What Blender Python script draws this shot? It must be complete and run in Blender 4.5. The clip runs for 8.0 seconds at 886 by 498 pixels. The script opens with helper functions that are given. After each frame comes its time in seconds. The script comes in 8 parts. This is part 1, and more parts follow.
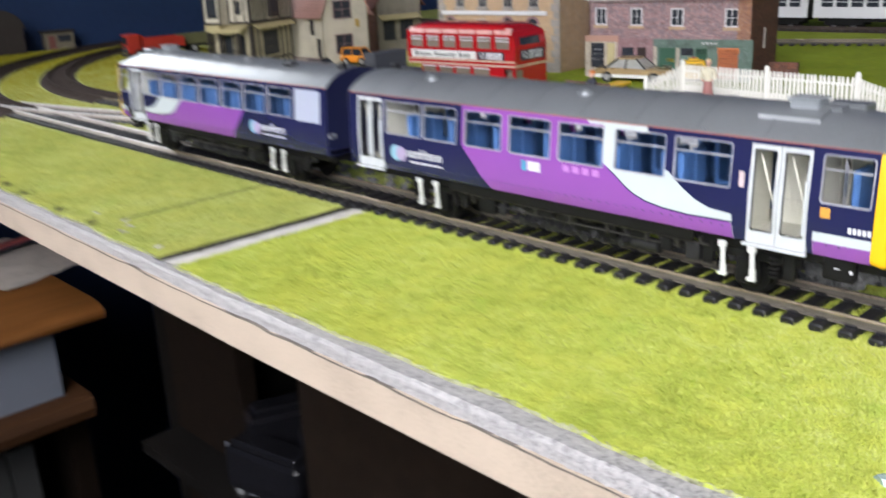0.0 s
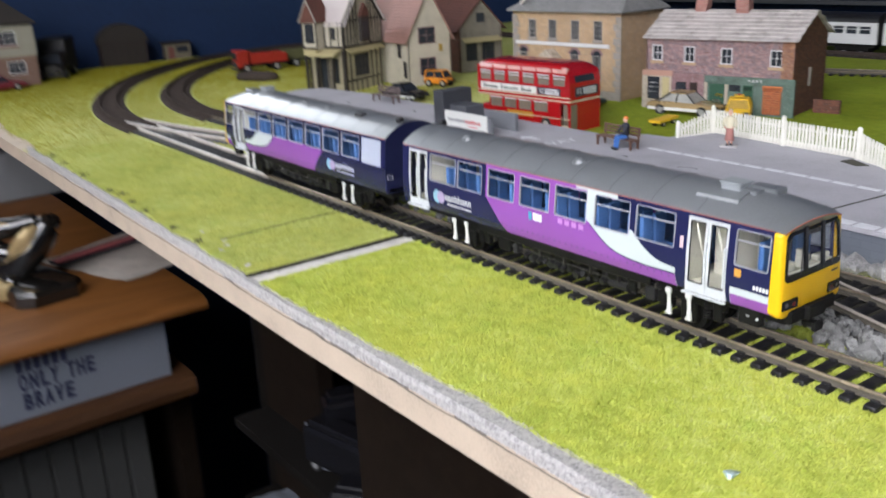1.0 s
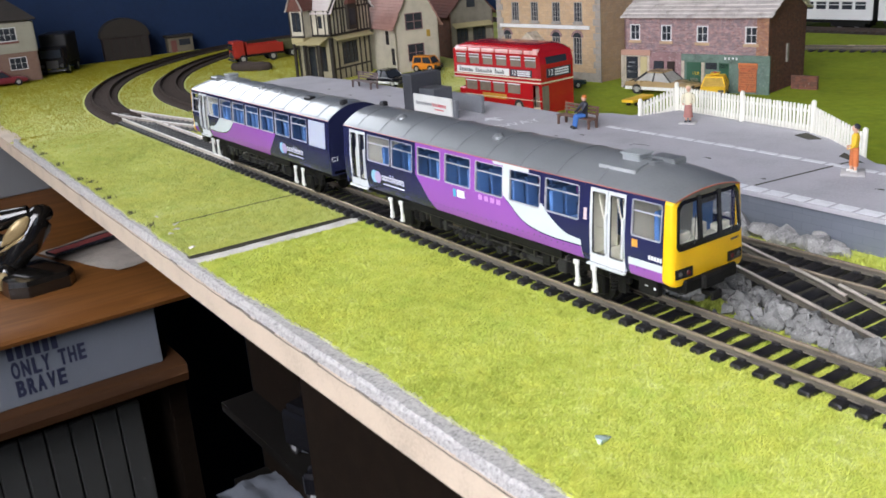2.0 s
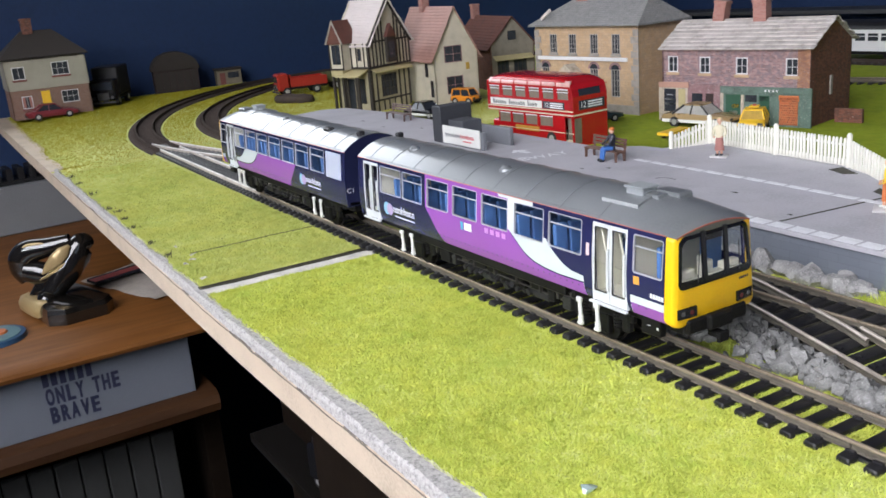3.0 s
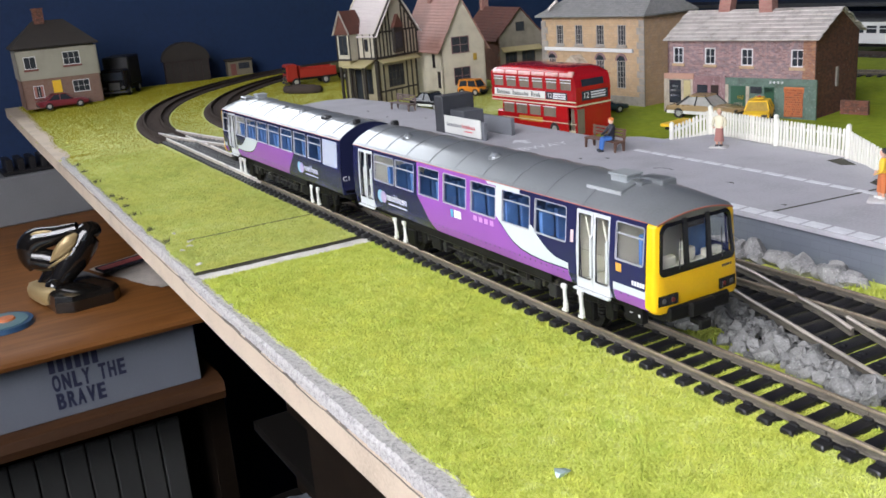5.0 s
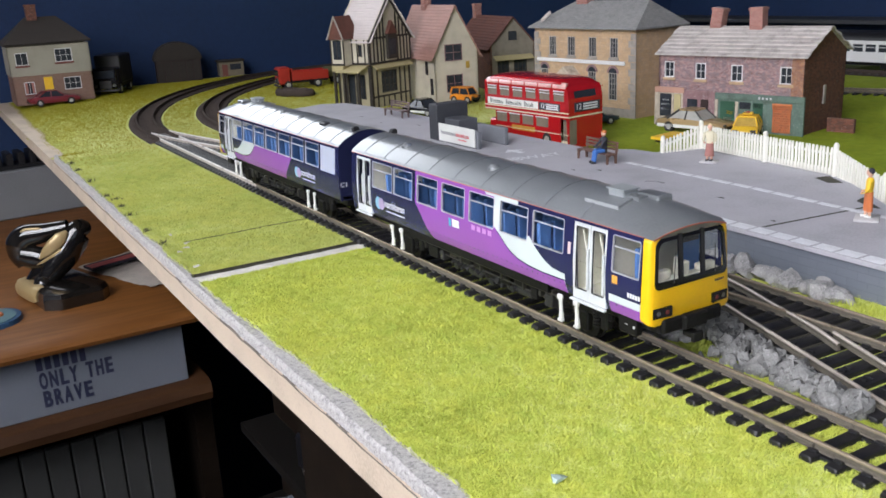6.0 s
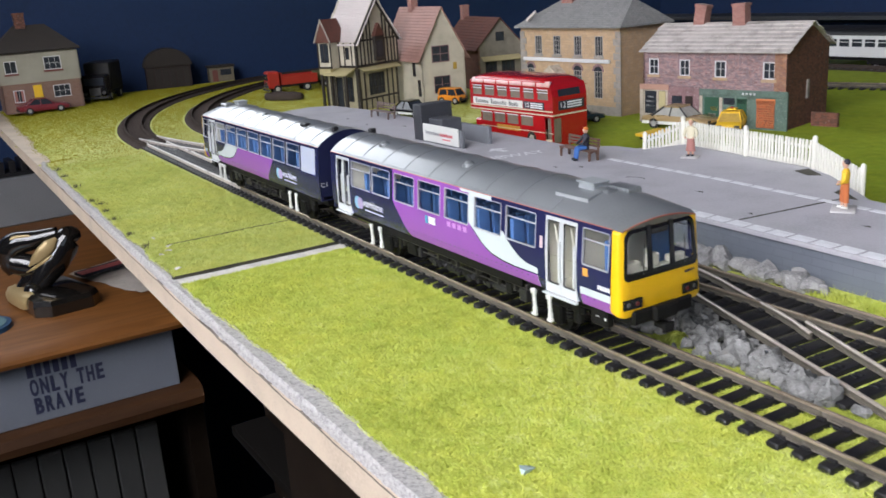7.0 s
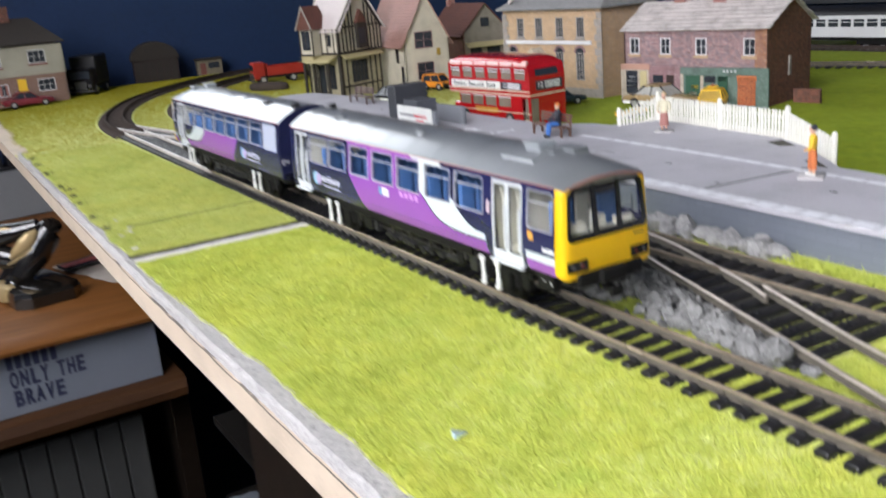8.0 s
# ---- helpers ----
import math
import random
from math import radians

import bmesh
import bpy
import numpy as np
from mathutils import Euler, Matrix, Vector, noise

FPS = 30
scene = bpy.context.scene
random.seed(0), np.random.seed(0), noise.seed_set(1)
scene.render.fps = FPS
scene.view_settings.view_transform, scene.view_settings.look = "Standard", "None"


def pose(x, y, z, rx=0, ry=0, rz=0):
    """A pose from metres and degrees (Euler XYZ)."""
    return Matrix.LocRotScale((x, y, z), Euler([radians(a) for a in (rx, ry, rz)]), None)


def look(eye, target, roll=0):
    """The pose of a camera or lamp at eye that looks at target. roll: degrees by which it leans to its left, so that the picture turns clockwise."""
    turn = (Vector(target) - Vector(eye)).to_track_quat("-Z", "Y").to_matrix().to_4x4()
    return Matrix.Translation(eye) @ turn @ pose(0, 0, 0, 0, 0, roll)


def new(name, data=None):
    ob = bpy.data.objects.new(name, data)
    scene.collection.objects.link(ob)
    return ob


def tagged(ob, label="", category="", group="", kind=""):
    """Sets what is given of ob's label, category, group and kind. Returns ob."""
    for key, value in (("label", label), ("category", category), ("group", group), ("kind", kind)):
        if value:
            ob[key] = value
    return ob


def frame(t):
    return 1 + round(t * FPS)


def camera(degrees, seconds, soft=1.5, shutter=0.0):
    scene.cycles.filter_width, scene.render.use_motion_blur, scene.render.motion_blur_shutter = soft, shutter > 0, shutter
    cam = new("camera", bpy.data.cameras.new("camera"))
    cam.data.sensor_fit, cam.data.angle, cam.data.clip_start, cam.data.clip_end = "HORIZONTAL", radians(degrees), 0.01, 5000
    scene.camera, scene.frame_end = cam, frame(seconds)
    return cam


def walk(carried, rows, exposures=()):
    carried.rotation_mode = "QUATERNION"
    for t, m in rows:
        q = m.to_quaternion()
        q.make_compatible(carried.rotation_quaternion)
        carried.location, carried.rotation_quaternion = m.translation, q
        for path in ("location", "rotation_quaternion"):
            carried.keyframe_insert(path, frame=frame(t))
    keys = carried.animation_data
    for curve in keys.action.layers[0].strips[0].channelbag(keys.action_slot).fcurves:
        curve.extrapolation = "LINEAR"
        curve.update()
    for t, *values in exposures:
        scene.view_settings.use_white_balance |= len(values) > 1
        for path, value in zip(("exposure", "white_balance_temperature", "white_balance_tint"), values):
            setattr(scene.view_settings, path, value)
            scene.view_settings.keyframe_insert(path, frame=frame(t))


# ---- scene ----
cam = camera(52.1, 8.0, soft=1.6, shutter=0.7)
DM = 0.1  # the path is written in decimetres
PATH = [
    (0, (0.828, -2.271, 0.963), (-0.566, -0.979, 0.342), -2.9),
    (0.2, (0.937, -2.416, 1.067), (-0.492, -1.158, 0.454), -3.8),
    (0.5, (1.197, -2.56, 1.178), (-0.267, -1.356, 0.541), -2.1),
    (0.7, (1.331, -2.573, 1.263), (-0.154, -1.398, 0.621), -1.8),
    (1, (1.532, -2.499, 1.333), (0.001, -1.375, 0.705), -2.8),
    (1.2, (1.664, -2.416, 1.371), (0.081, -1.347, 0.777), -5.5),
    (1.5, (1.731, -2.346, 1.299), (0.17, -1.267, 0.667), -4.2),
    (1.7, (1.8, -2.29, 1.281), (0.244, -1.214, 0.633), -4.1),
    (2.8, (1.841, -1.992, 1.239), (0.201, -1.009, 0.652), -5.2),
    (3, (1.853, -1.982, 1.234), (0.203, -1.005, 0.667), -4.7),
    (3.5, (1.866, -1.964, 1.231), (0.212, -1.003, 0.647), -4.6),
    (4, (1.864, -1.938, 1.216), (0.199, -0.989, 0.643), -4.8),
    (4.5, (1.892, -1.908, 1.214), (0.232, -0.953, 0.635), -4.3),
    (4.7, (1.902, -1.906, 1.205), (0.237, -0.961, 0.626), -4.6),
    (5.8, (1.944, -1.945, 1.233), (0.285, -0.986, 0.66), -3.9),
    (6, (1.941, -1.983, 1.244), (0.293, -1.005, 0.672), -3.0),
    (6.5, (1.96, -1.976, 1.25), (0.312, -0.992, 0.689), -3.3),
    (7, (2.001, -1.92, 1.218), (0.353, -0.938, 0.653), -3.9),
    (7.5, (2.059, -1.855, 1.204), (0.409, -0.873, 0.644), -4.3),
    (7.8, (2.086, -1.811, 1.196), (0.426, -0.85, 0.629), -5.2),
    (8, (2.052, -1.732, 1.082), (0.4, -0.761, 0.513), -4.8),
]
walk(cam, [(t, look([DM * v for v in eye], [DM * v for v in target], roll)) for t, eye, target, roll in PATH],
     exposures=[(0.0, -0.10), (0.2, -0.24), (0.5, -0.30), (1.0, -0.17), (1.5, -0.09), (3.0, -0.05), (4.5, -0.02), (6.0, -0.14), (7.0, -0.12), (7.7, -0.05), (8.0, 0.04)])
# ==END PATH==

# ---- world and light -------------------------------------------------------
scene.view_settings.exposure = 0.0
world = bpy.data.worlds.new("sky")
scene.world = world
world.use_nodes = True
wnt = world.node_tree
sky = wnt.nodes.new("ShaderNodeTexSky")
sky.sky_type = "NISHITA"
sky.sun_disc = False
sky.sun_elevation, sky.sun_rotation = radians(38), radians(200)
wnt.links.new(sky.outputs[0], wnt.nodes["Background"].inputs[0])
wnt.nodes["Background"].inputs[1].default_value = 0.10


def area(name, eye, target, sx, sy, watts, colour):
    data = bpy.data.lights.new(name, "AREA")
    data.shape, data.size, data.size_y, data.energy, data.color = "RECTANGLE", sx, sy, watts, colour
    ob = new(name, data)
    ob.matrix_world = look(eye, target)
    return ob


# daylight of the windows: a large one to the south, a high one over the far wall; a weak fill lamp is added to the east
area("window_daylight_south", (0.36, -0.985, 0.66), (0.15, -0.22, 0.0), 1.0, 1.0, 32.0, (0.945, 0.935, 1.0))
area("window_daylight_west", (-1.14, -0.12, 0.48), (0.0, -0.1, 0.70), 0.72, 0.44, 5.2, (0.90, 0.94, 1.0))
area("window_daylight_east", (1.58, -0.35, 0.80), (0.0, -0.2, 0.1), 1.0, 1.0, 1.3, (0.90, 0.96, 1.0))

# ---- mesh helpers (millimetres) ---------------------------------------------
MM = 0.001
rng = np.random.default_rng(7)


class Geo:
    """A heap of vertices (in millimetres) and faces with material slots."""

    def __init__(self):
        self.v, self.f, self.m = [], [], []

    def add(self, verts, faces, mi=0):
        n = len(self.v)
        self.v += [tuple(p) for p in verts]
        self.f += [tuple(n + i for i in fc) for fc in faces]
        self.m += [mi] * len(faces)
        return self

    def box(self, x0, x1, y0, y1, z0, z1, mi=0, bev=0.0):
        if bev <= 0:
            v = [(x, y, z) for x in (x0, x1) for y in (y0, y1) for z in (z0, z1)]
            f = [(0, 1, 3, 2), (4, 6, 7, 5), (0, 4, 5, 1), (2, 3, 7, 6), (0, 2, 6, 4), (1, 5, 7, 3)]
            return self.add(v, f, mi)
        c = [(x0 + x1) / 2, (y0 + y1) / 2, (z0 + z1) / 2]
        h = [abs(x1 - x0) / 2, abs(y1 - y0) / 2, abs(z1 - z0) / 2]
        b = min(bev, 0.45 * min(h))
        v, at = [], {}
        for sx in (-1, 1):
            for sy in (-1, 1):
                for sz in (-1, 1):
                    for a in range(3):
                        at[sx, sy, sz, a] = len(v)
                        v.append([c[k] + (sx, sy, sz)[k] * (h[k] - (0 if k == a else b)) for k in range(3)])
        f = []
        for a in range(3):
            for s in (-1, 1):
                ring = []
                for p, q in ((-1, -1), (1, -1), (1, 1), (-1, 1)):
                    k = [0, 0, 0]
                    k[a], k[(a + 1) % 3], k[(a + 2) % 3] = s, p, q
                    ring.append(at[(*k, a)])
                f.append(ring if s > 0 else ring[::-1])
            for p in (-1, 1):
                for q in (-1, 1):
                    k0, k1 = [0, 0, 0], [0, 0, 0]
                    k0[a], k1[a] = -1, 1
                    k0[(a + 1) % 3] = k1[(a + 1) % 3] = p
                    k0[(a + 2) % 3] = k1[(a + 2) % 3] = q
                    u, w = (a + 1) % 3, (a + 2) % 3
                    f.append([at[(*k0, u)], at[(*k1, u)], at[(*k1, w)], at[(*k0, w)]])
        for sx in (-1, 1):
            for sy in (-1, 1):
                for sz in (-1, 1):
                    f.append([at[sx, sy, sz, a] for a in range(3)])
        return self.add(v, f, mi)

    def prism(self, poly, axis, a, b, mi=0):
        """A polygon of two coordinates drawn along an axis from a to b."""
        def place(p, t):
            return {"x": (t, p[0], p[1]), "y": (p[0], t, p[1]), "z": (p[0], p[1], t)}[axis]
        n = len(poly)
        v = [place(p, a) for p in poly] + [place(p, b) for p in poly]
        f = [tuple(range(n)), tuple(range(2 * n - 1, n - 1, -1))]
        f += [(i, (i + 1) % n, n + (i + 1) % n, n + i) for i in range(n)]
        return self.add(v, f, mi)

    def cyl(self, p0, p1, r0, r1=None, n=12, mi=0, caps=True):
        r1 = r0 if r1 is None else r1
        p0, p1 = Vector(p0), Vector(p1)
        d = (p1 - p0).normalized()
        u = d.orthogonal().normalized()
        w = d.cross(u)
        v = []
        for p, r in ((p0, r0), (p1, r1)):
            for i in range(n):
                a = 2 * math.pi * i / n
                v.append(p + r * (math.cos(a) * u + math.sin(a) * w))
        f = [(i, (i + 1) % n, n + (i + 1) % n, n + i) for i in range(n)]
        if caps:
            f += [tuple(range(n - 1, -1, -1)), tuple(range(n, 2 * n))]
        return self.add(v, f, mi)

    def loft(self, rings, mi=0, closed=True, caps=(False, False)):
        n = len(rings[0])
        v = [p for r in rings for p in r]
        f = []
        for k in range(len(rings) - 1):
            for i in range(n if closed else n - 1):
                j = (i + 1) % n
                f.append((k * n + i, k * n + j, (k + 1) * n + j, (k + 1) * n + i))
        if caps[0]:
            f.append(tuple(range(n - 1, -1, -1)))
        if caps[1]:
            f.append(tuple((len(rings) - 1) * n + i for i in range(n)))
        return self.add(v, f, mi)

    def ball(self, c, rx, ry=None, rz=None, n=12, k=8, mi=0):
        ry, rz = ry or rx, rz or rx
        rings = []
        for j in range(1, k):
            a = math.pi * j / k
            rings.append([(c[0] + rx * math.sin(a) * math.cos(2 * math.pi * i / n), c[1] + ry * math.sin(a) * math.sin(2 * math.pi * i / n), c[2] - rz * math.cos(a)) for i in range(n)])
        return self.loft(rings, mi, True, (True, True))

    def moved(self, m):
        self.v = [tuple(m @ Vector(p)) for p in self.v]
        return self

    def bent(self, amount, seed=0):
        """Small uneven shifts, so that no edge is perfectly straight."""
        r = np.random.default_rng(seed)
        self.v = [tuple(np.array(p) + r.normal(0, amount, 3)) for p in self.v]
        return self


def mesh_of(name, g, mats, smooth=35, weld=False):
    me = bpy.data.meshes.new(name)
    me.from_pydata([(x * MM, y * MM, z * MM) for x, y, z in g.v], [], g.f)
    mats = mats if isinstance(mats, (list, tuple)) else [mats]
    for mt in mats:
        me.materials.append(mt)
    if len(mats) > 1:
        me.polygons.foreach_set("material_index", g.m)
    bm = bmesh.new()
    bm.from_mesh(me)
    if weld:
        bmesh.ops.remove_doubles(bm, verts=bm.verts, dist=1e-6)
    bmesh.ops.recalc_face_normals(bm, faces=bm.faces)
    bm.to_mesh(me)
    bm.free()
    if smooth:
        me.polygons.foreach_set("use_smooth", [True] * len(me.polygons))
        me.set_sharp_from_angle(angle=radians(smooth))
    me.update()
    return me


def part(name, g, mats, parent=None, label="", at=None, smooth=35, kind="", weld=False):
    """One mesh object, under a thing or a part where a parent is given. at: place in mm or a pose in metres."""
    me = g if isinstance(g, bpy.types.Mesh) else mesh_of(name, g, mats, smooth, weld)
    ob = new(name, me)
    ob.parent = parent
    if at is not None:
        ob.matrix_basis = at if isinstance(at, Matrix) else Matrix.Translation([c * MM for c in at])
    return tagged(ob, label, kind=kind)


def thing(name, label, category, x=0, y=0, z=0, rz=0, group="", kind="", rx=0, ry=0):
    ob = new(name)
    ob.empty_display_size = 0.01
    ob.matrix_basis = pose(x * MM, y * MM, z * MM, rx, ry, rz)
    return tagged(ob, label, category, group, kind)


def lettering(name, text, height, mat, parent, m, label="", width=None, thick=0.05, bold=0.0, strike=0.0):
    """Raised letters as a mesh; m: pose in metres, letters run along x and rise along y."""
    cu = bpy.data.curves.new(name, "FONT")
    cu.body, cu.size, cu.extrude, cu.offset = text, height * MM, thick * MM, height * MM * bold
    cu.align_x, cu.align_y = "CENTER", "CENTER"
    tmp = new(name + "_draft", cu)
    bpy.context.view_layer.update()
    me = bpy.data.meshes.new_from_object(tmp.evaluated_get(bpy.context.evaluated_depsgraph_get()))
    bpy.data.objects.remove(tmp)
    if strike:
        vs = [tuple(v.co) for v in me.vertices]
        fs = [tuple(p.vertices) for p in me.polygons]
        n, allv, allf = len(vs), [], []
        for k, d in enumerate((0, -strike, strike)):
            allv += [(x + d * MM, y, z + 0.02 * k * MM) for x, y, z in vs]
            allf += [tuple(i + n * k for i in q) for q in fs]
        me = bpy.data.meshes.new(name)
        me.from_pydata(allv, [], allf)
    me.materials.clear()
    me.materials.append(mat)
    ob = new(name, me)
    ob.parent = parent
    if width:
        xs = [v.co.x for v in me.vertices]
        k = width * MM / (max(xs) - min(xs))
        for v in me.vertices:
            v.co.x *= k
    ob.matrix_basis = m
    return tagged(ob, label)


# ---- materials ---------------------------------------------------------------
def nodes_of(name):
    mt = bpy.data.materials.new(name)
    mt.use_nodes = True
    return mt, mt.node_tree, mt.node_tree.nodes["Principled BSDF"]


def mm_coords(nt):
    tc = nt.nodes.new("ShaderNodeTexCoord")
    mp = nt.nodes.new("ShaderNodeMapping")
    mp.inputs["Scale"].default_value = (1000, 1000, 1000)
    nt.links.new(tc.outputs["Object"], mp.inputs["Vector"])
    return mp.outputs["Vector"]


def noise_tex(nt, vec, size, detail=3.0, rough=0.55):
    n = nt.nodes.new("ShaderNodeTexNoise")
    n.inputs["Scale"].default_value = 1.0 / size
    n.inputs["Detail"].default_value = detail
    n.inputs["Roughness"].default_value = rough
    nt.links.new(vec, n.inputs["Vector"])
    return n.outputs["Fac"]


def math_node(nt, op, a, b=None, c=None):
    n = nt.nodes.new("ShaderNodeMath")
    n.operation = op
    for k, s in enumerate((a, b, c)):
        if s is None:
            continue
        if isinstance(s, (int, float)):
            n.inputs[k].default_value = s
        else:
            nt.links.new(s, n.inputs[k])
    return n.outputs[0]


def mix_col(nt, fac, a, b, blend="MIX"):
    n = nt.nodes.new("ShaderNodeMix")
    n.data_type, n.blend_type = "RGBA", blend
    for sock, s in ((n.inputs[0], fac), (n.inputs[6], a), (n.inputs[7], b)):
        if isinstance(s, (int, float)):
            sock.default_value = s
        elif isinstance(s, (tuple, list)):
            sock.default_value = (*s, 1.0)
        else:
            nt.links.new(s, sock)
    return n.outputs[2]


def ramp(nt, fac, stops):
    n = nt.nodes.new("ShaderNodeValToRGB")
    cr = n.color_ramp
    cr.elements[0].position, cr.elements[0].color = stops[0][0], (*stops[0][1], 1)
    cr.elements[1].position, cr.elements[1].color = stops[-1][0], (*stops[-1][1], 1)
    for p, c in stops[1:-1]:
        e = cr.elements.new(p)
        e.color = (*c, 1)
    nt.links.new(fac, n.inputs[0])
    return n.outputs[0]


def bump(nt, bsdf, height, strength, dist_mm):
    n = nt.nodes.new("ShaderNodeBump")
    n.inputs["Strength"].default_value = strength
    n.inputs["Distance"].default_value = dist_mm * MM
    nt.links.new(height, n.inputs["Height"])
    nt.links.new(n.outputs[0], bsdf.inputs["Normal"])


def surface(name, col, rough=0.6, metal=0.0, var=0.25, big=40.0, fine=1.5, rel=0.1, dark=None, spec=None, coat=0.0, rvar=0.1, fleck=0.0):
    """A painted, plastic, card or stone surface: colour varied at two scales, and fine relief."""
    mt, nt, b = nodes_of(name)
    vec = mm_coords(nt)
    n1, n2 = noise_tex(nt, vec, big, 4), noise_tex(nt, vec, fine, 4)
    dark = dark or tuple(c * (1 - var) for c in col)
    light = tuple(min(1.0, c * (1 + 0.5 * var)) for c in col)
    both = math_node(nt, "MULTIPLY_ADD", n1, 0.6, math_node(nt, "MULTIPLY", n2, 0.4))
    c = ramp(nt, both, [(0.32, dark), (0.5, col), (0.68, light)])
    info = nt.nodes.new("ShaderNodeObjectInfo")
    c = mix_col(nt, math_node(nt, "MULTIPLY", info.outputs["Random"], 0.18 * min(1.0, var * 3)), c, dark)
    if fleck:
        ff = ramp(nt, noise_tex(nt, vec, fine * 1.6, 3), [(0.60, (0, 0, 0)), (0.70, (fleck,) * 3)])
        c = mix_col(nt, ff, c, (0.62, 0.61, 0.60))
    nt.links.new(c, b.inputs["Base Color"])
    rr = math_node(nt, "MULTIPLY_ADD", n1, rvar * 2, rough - rvar)
    nt.links.new(rr, b.inputs["Roughness"])
    b.inputs["Metallic"].default_value = metal
    if spec is not None:
        b.inputs["Specular IOR Level"].default_value = spec
    b.inputs["Coat Weight"].default_value = coat
    b.inputs["Coat Roughness"].default_value = 0.12
    if rel > 0:
        bump(nt, b, n2, 0.5, rel)
    return mt


def glass(name, tint=(0.9, 0.93, 0.95), rough=0.03, trans=1.0):
    mt, nt, b = nodes_of(name)
    b.inputs["Base Color"].default_value = (*tint, 1)
    b.inputs["Roughness"].default_value = rough
    b.inputs["IOR"].default_value = 1.25
    b.inputs["Transmission Weight"].default_value = trans
    return mt


def bricks(name, ca, cb, mortar, w=3.0, h=1.0, gap=0.12, rough=0.85, axis="x", rel=0.15, stain=0.3, patch=None, amount=0.6):
    """Printed or moulded brick courses of w by h mm. axis: along which the courses run ('xy' takes both)."""
    mt, nt, b = nodes_of(name)
    vec = mm_coords(nt)
    sx = nt.nodes.new("ShaderNodeSeparateXYZ")
    nt.links.new(vec, sx.inputs[0])
    u = math_node(nt, "ADD", sx.outputs[0], sx.outputs[1]) if axis == "xy" else sx.outputs["xyz".index(axis)]
    cx = nt.nodes.new("ShaderNodeCombineXYZ")
    nt.links.new(u, cx.inputs[0])
    nt.links.new(sx.outputs[2], cx.inputs[1])
    bt = nt.nodes.new("ShaderNodeTexBrick")
    bt.inputs["Color1"].default_value, bt.inputs["Color2"].default_value = (*ca, 1), (*cb, 1)
    bt.inputs["Mortar"].default_value = (*mortar, 1)
    bt.inputs["Scale"].default_value = 1.0
    bt.inputs["Mortar Size"].default_value = gap
    bt.inputs["Mortar Smooth"].default_value = 0.3
    bt.inputs["Brick Width"].default_value, bt.inputs["Row Height"].default_value = w, h
    nt.links.new(cx.outputs[0], bt.inputs["Vector"])
    n1 = noise_tex(nt, vec, 14.0, 4)
    col = bt.outputs["Color"]
    if patch:
        pf = ramp(nt, noise_tex(nt, vec, 4.0, 3, 0.7), [(0.47, (0, 0, 0)), (0.58, (amount, amount, amount))])
        col = mix_col(nt, pf, col, patch)
    c = mix_col(nt, math_node(nt, "MULTIPLY", n1, stain), col, tuple(0.35 * v for v in ca))
    n2 = noise_tex(nt, vec, 0.7, 2)
    c = mix_col(nt, math_node(nt, "MULTIPLY", n2, 0.22), c, mortar)
    if patch:
        fleck = ramp(nt, noise_tex(nt, vec, 1.3, 2), [(0.66, (0, 0, 0)), (0.74, (0.6, 0.6, 0.6))])
        c = mix_col(nt, fleck, c, (0.55, 0.53, 0.52))
    nt.links.new(c, b.inputs["Base Color"])
    b.inputs["Roughness"].default_value = rough
    inv = math_node(nt, "SUBTRACT", 1.0, bt.outputs["Fac"])
    bump(nt, b, inv, 0.5, rel)
    return mt


def grass_mat(name, GRASS):
    mt, nt, b = nodes_of(name)
    geo = nt.nodes.new("ShaderNodeNewGeometry")
    mp = nt.nodes.new("ShaderNodeMapping")
    mp.inputs["Scale"].default_value = (1000, 1000, 1000)
    nt.links.new(geo.outputs["Position"], mp.inputs["Vector"])
    vec = mp.outputs["Vector"]
    n1, n2, n3 = noise_tex(nt, vec, 60, 4), noise_tex(nt, vec, 6, 4), noise_tex(nt, vec, 0.9, 3)
    both = math_node(nt, "ADD", math_node(nt, "MULTIPLY", n1, 0.35), math_node(nt, "ADD", math_node(nt, "MULTIPLY", n2, 0.35), math_node(nt, "MULTIPLY", n3, 0.3)))
    isl = math_node(nt, "MULTIPLY_ADD", geo.outputs["Random Per Island"], 0.12, -0.06)
    both = math_node(nt, "ADD", both, isl)
    c = ramp(nt, both, [(0.3, GRASS[0]), (0.46, GRASS[1]), (0.56, GRASS[2]), (0.72, GRASS[3])])
    dry = ramp(nt, noise_tex(nt, vec, 34, 5, 0.65), [(0.50, (0, 0, 0)), (0.66, (0.38, 0.38, 0.38))])
    c = mix_col(nt, dry, c, tuple(v * k for v, k in zip(GRASS[2], (1.12, 0.96, 0.75))))
    yel = ramp(nt, noise_tex(nt, vec, 11, 4, 0.6), [(0.50, (0, 0, 0)), (0.64, (0.55, 0.55, 0.55))])
    c = mix_col(nt, yel, c, tuple(v * k for v, k in zip(GRASS[2], (1.10, 1.03, 0.90))))
    moss = ramp(nt, noise_tex(nt, vec, 17, 4, 0.6), [(0.54, (0, 0, 0)), (0.68, (0.5, 0.5, 0.5))])
    c = mix_col(nt, moss, c, tuple(v * k for v, k in zip(GRASS[1], (0.86, 1.02, 1.1))))
    nt.links.new(c, b.inputs["Base Color"])
    b.inputs["Roughness"].default_value = 0.8
    b.inputs["Specular IOR Level"].default_value = 0.2
    bump(nt, b, n3, 0.8, 0.6)
    return mt


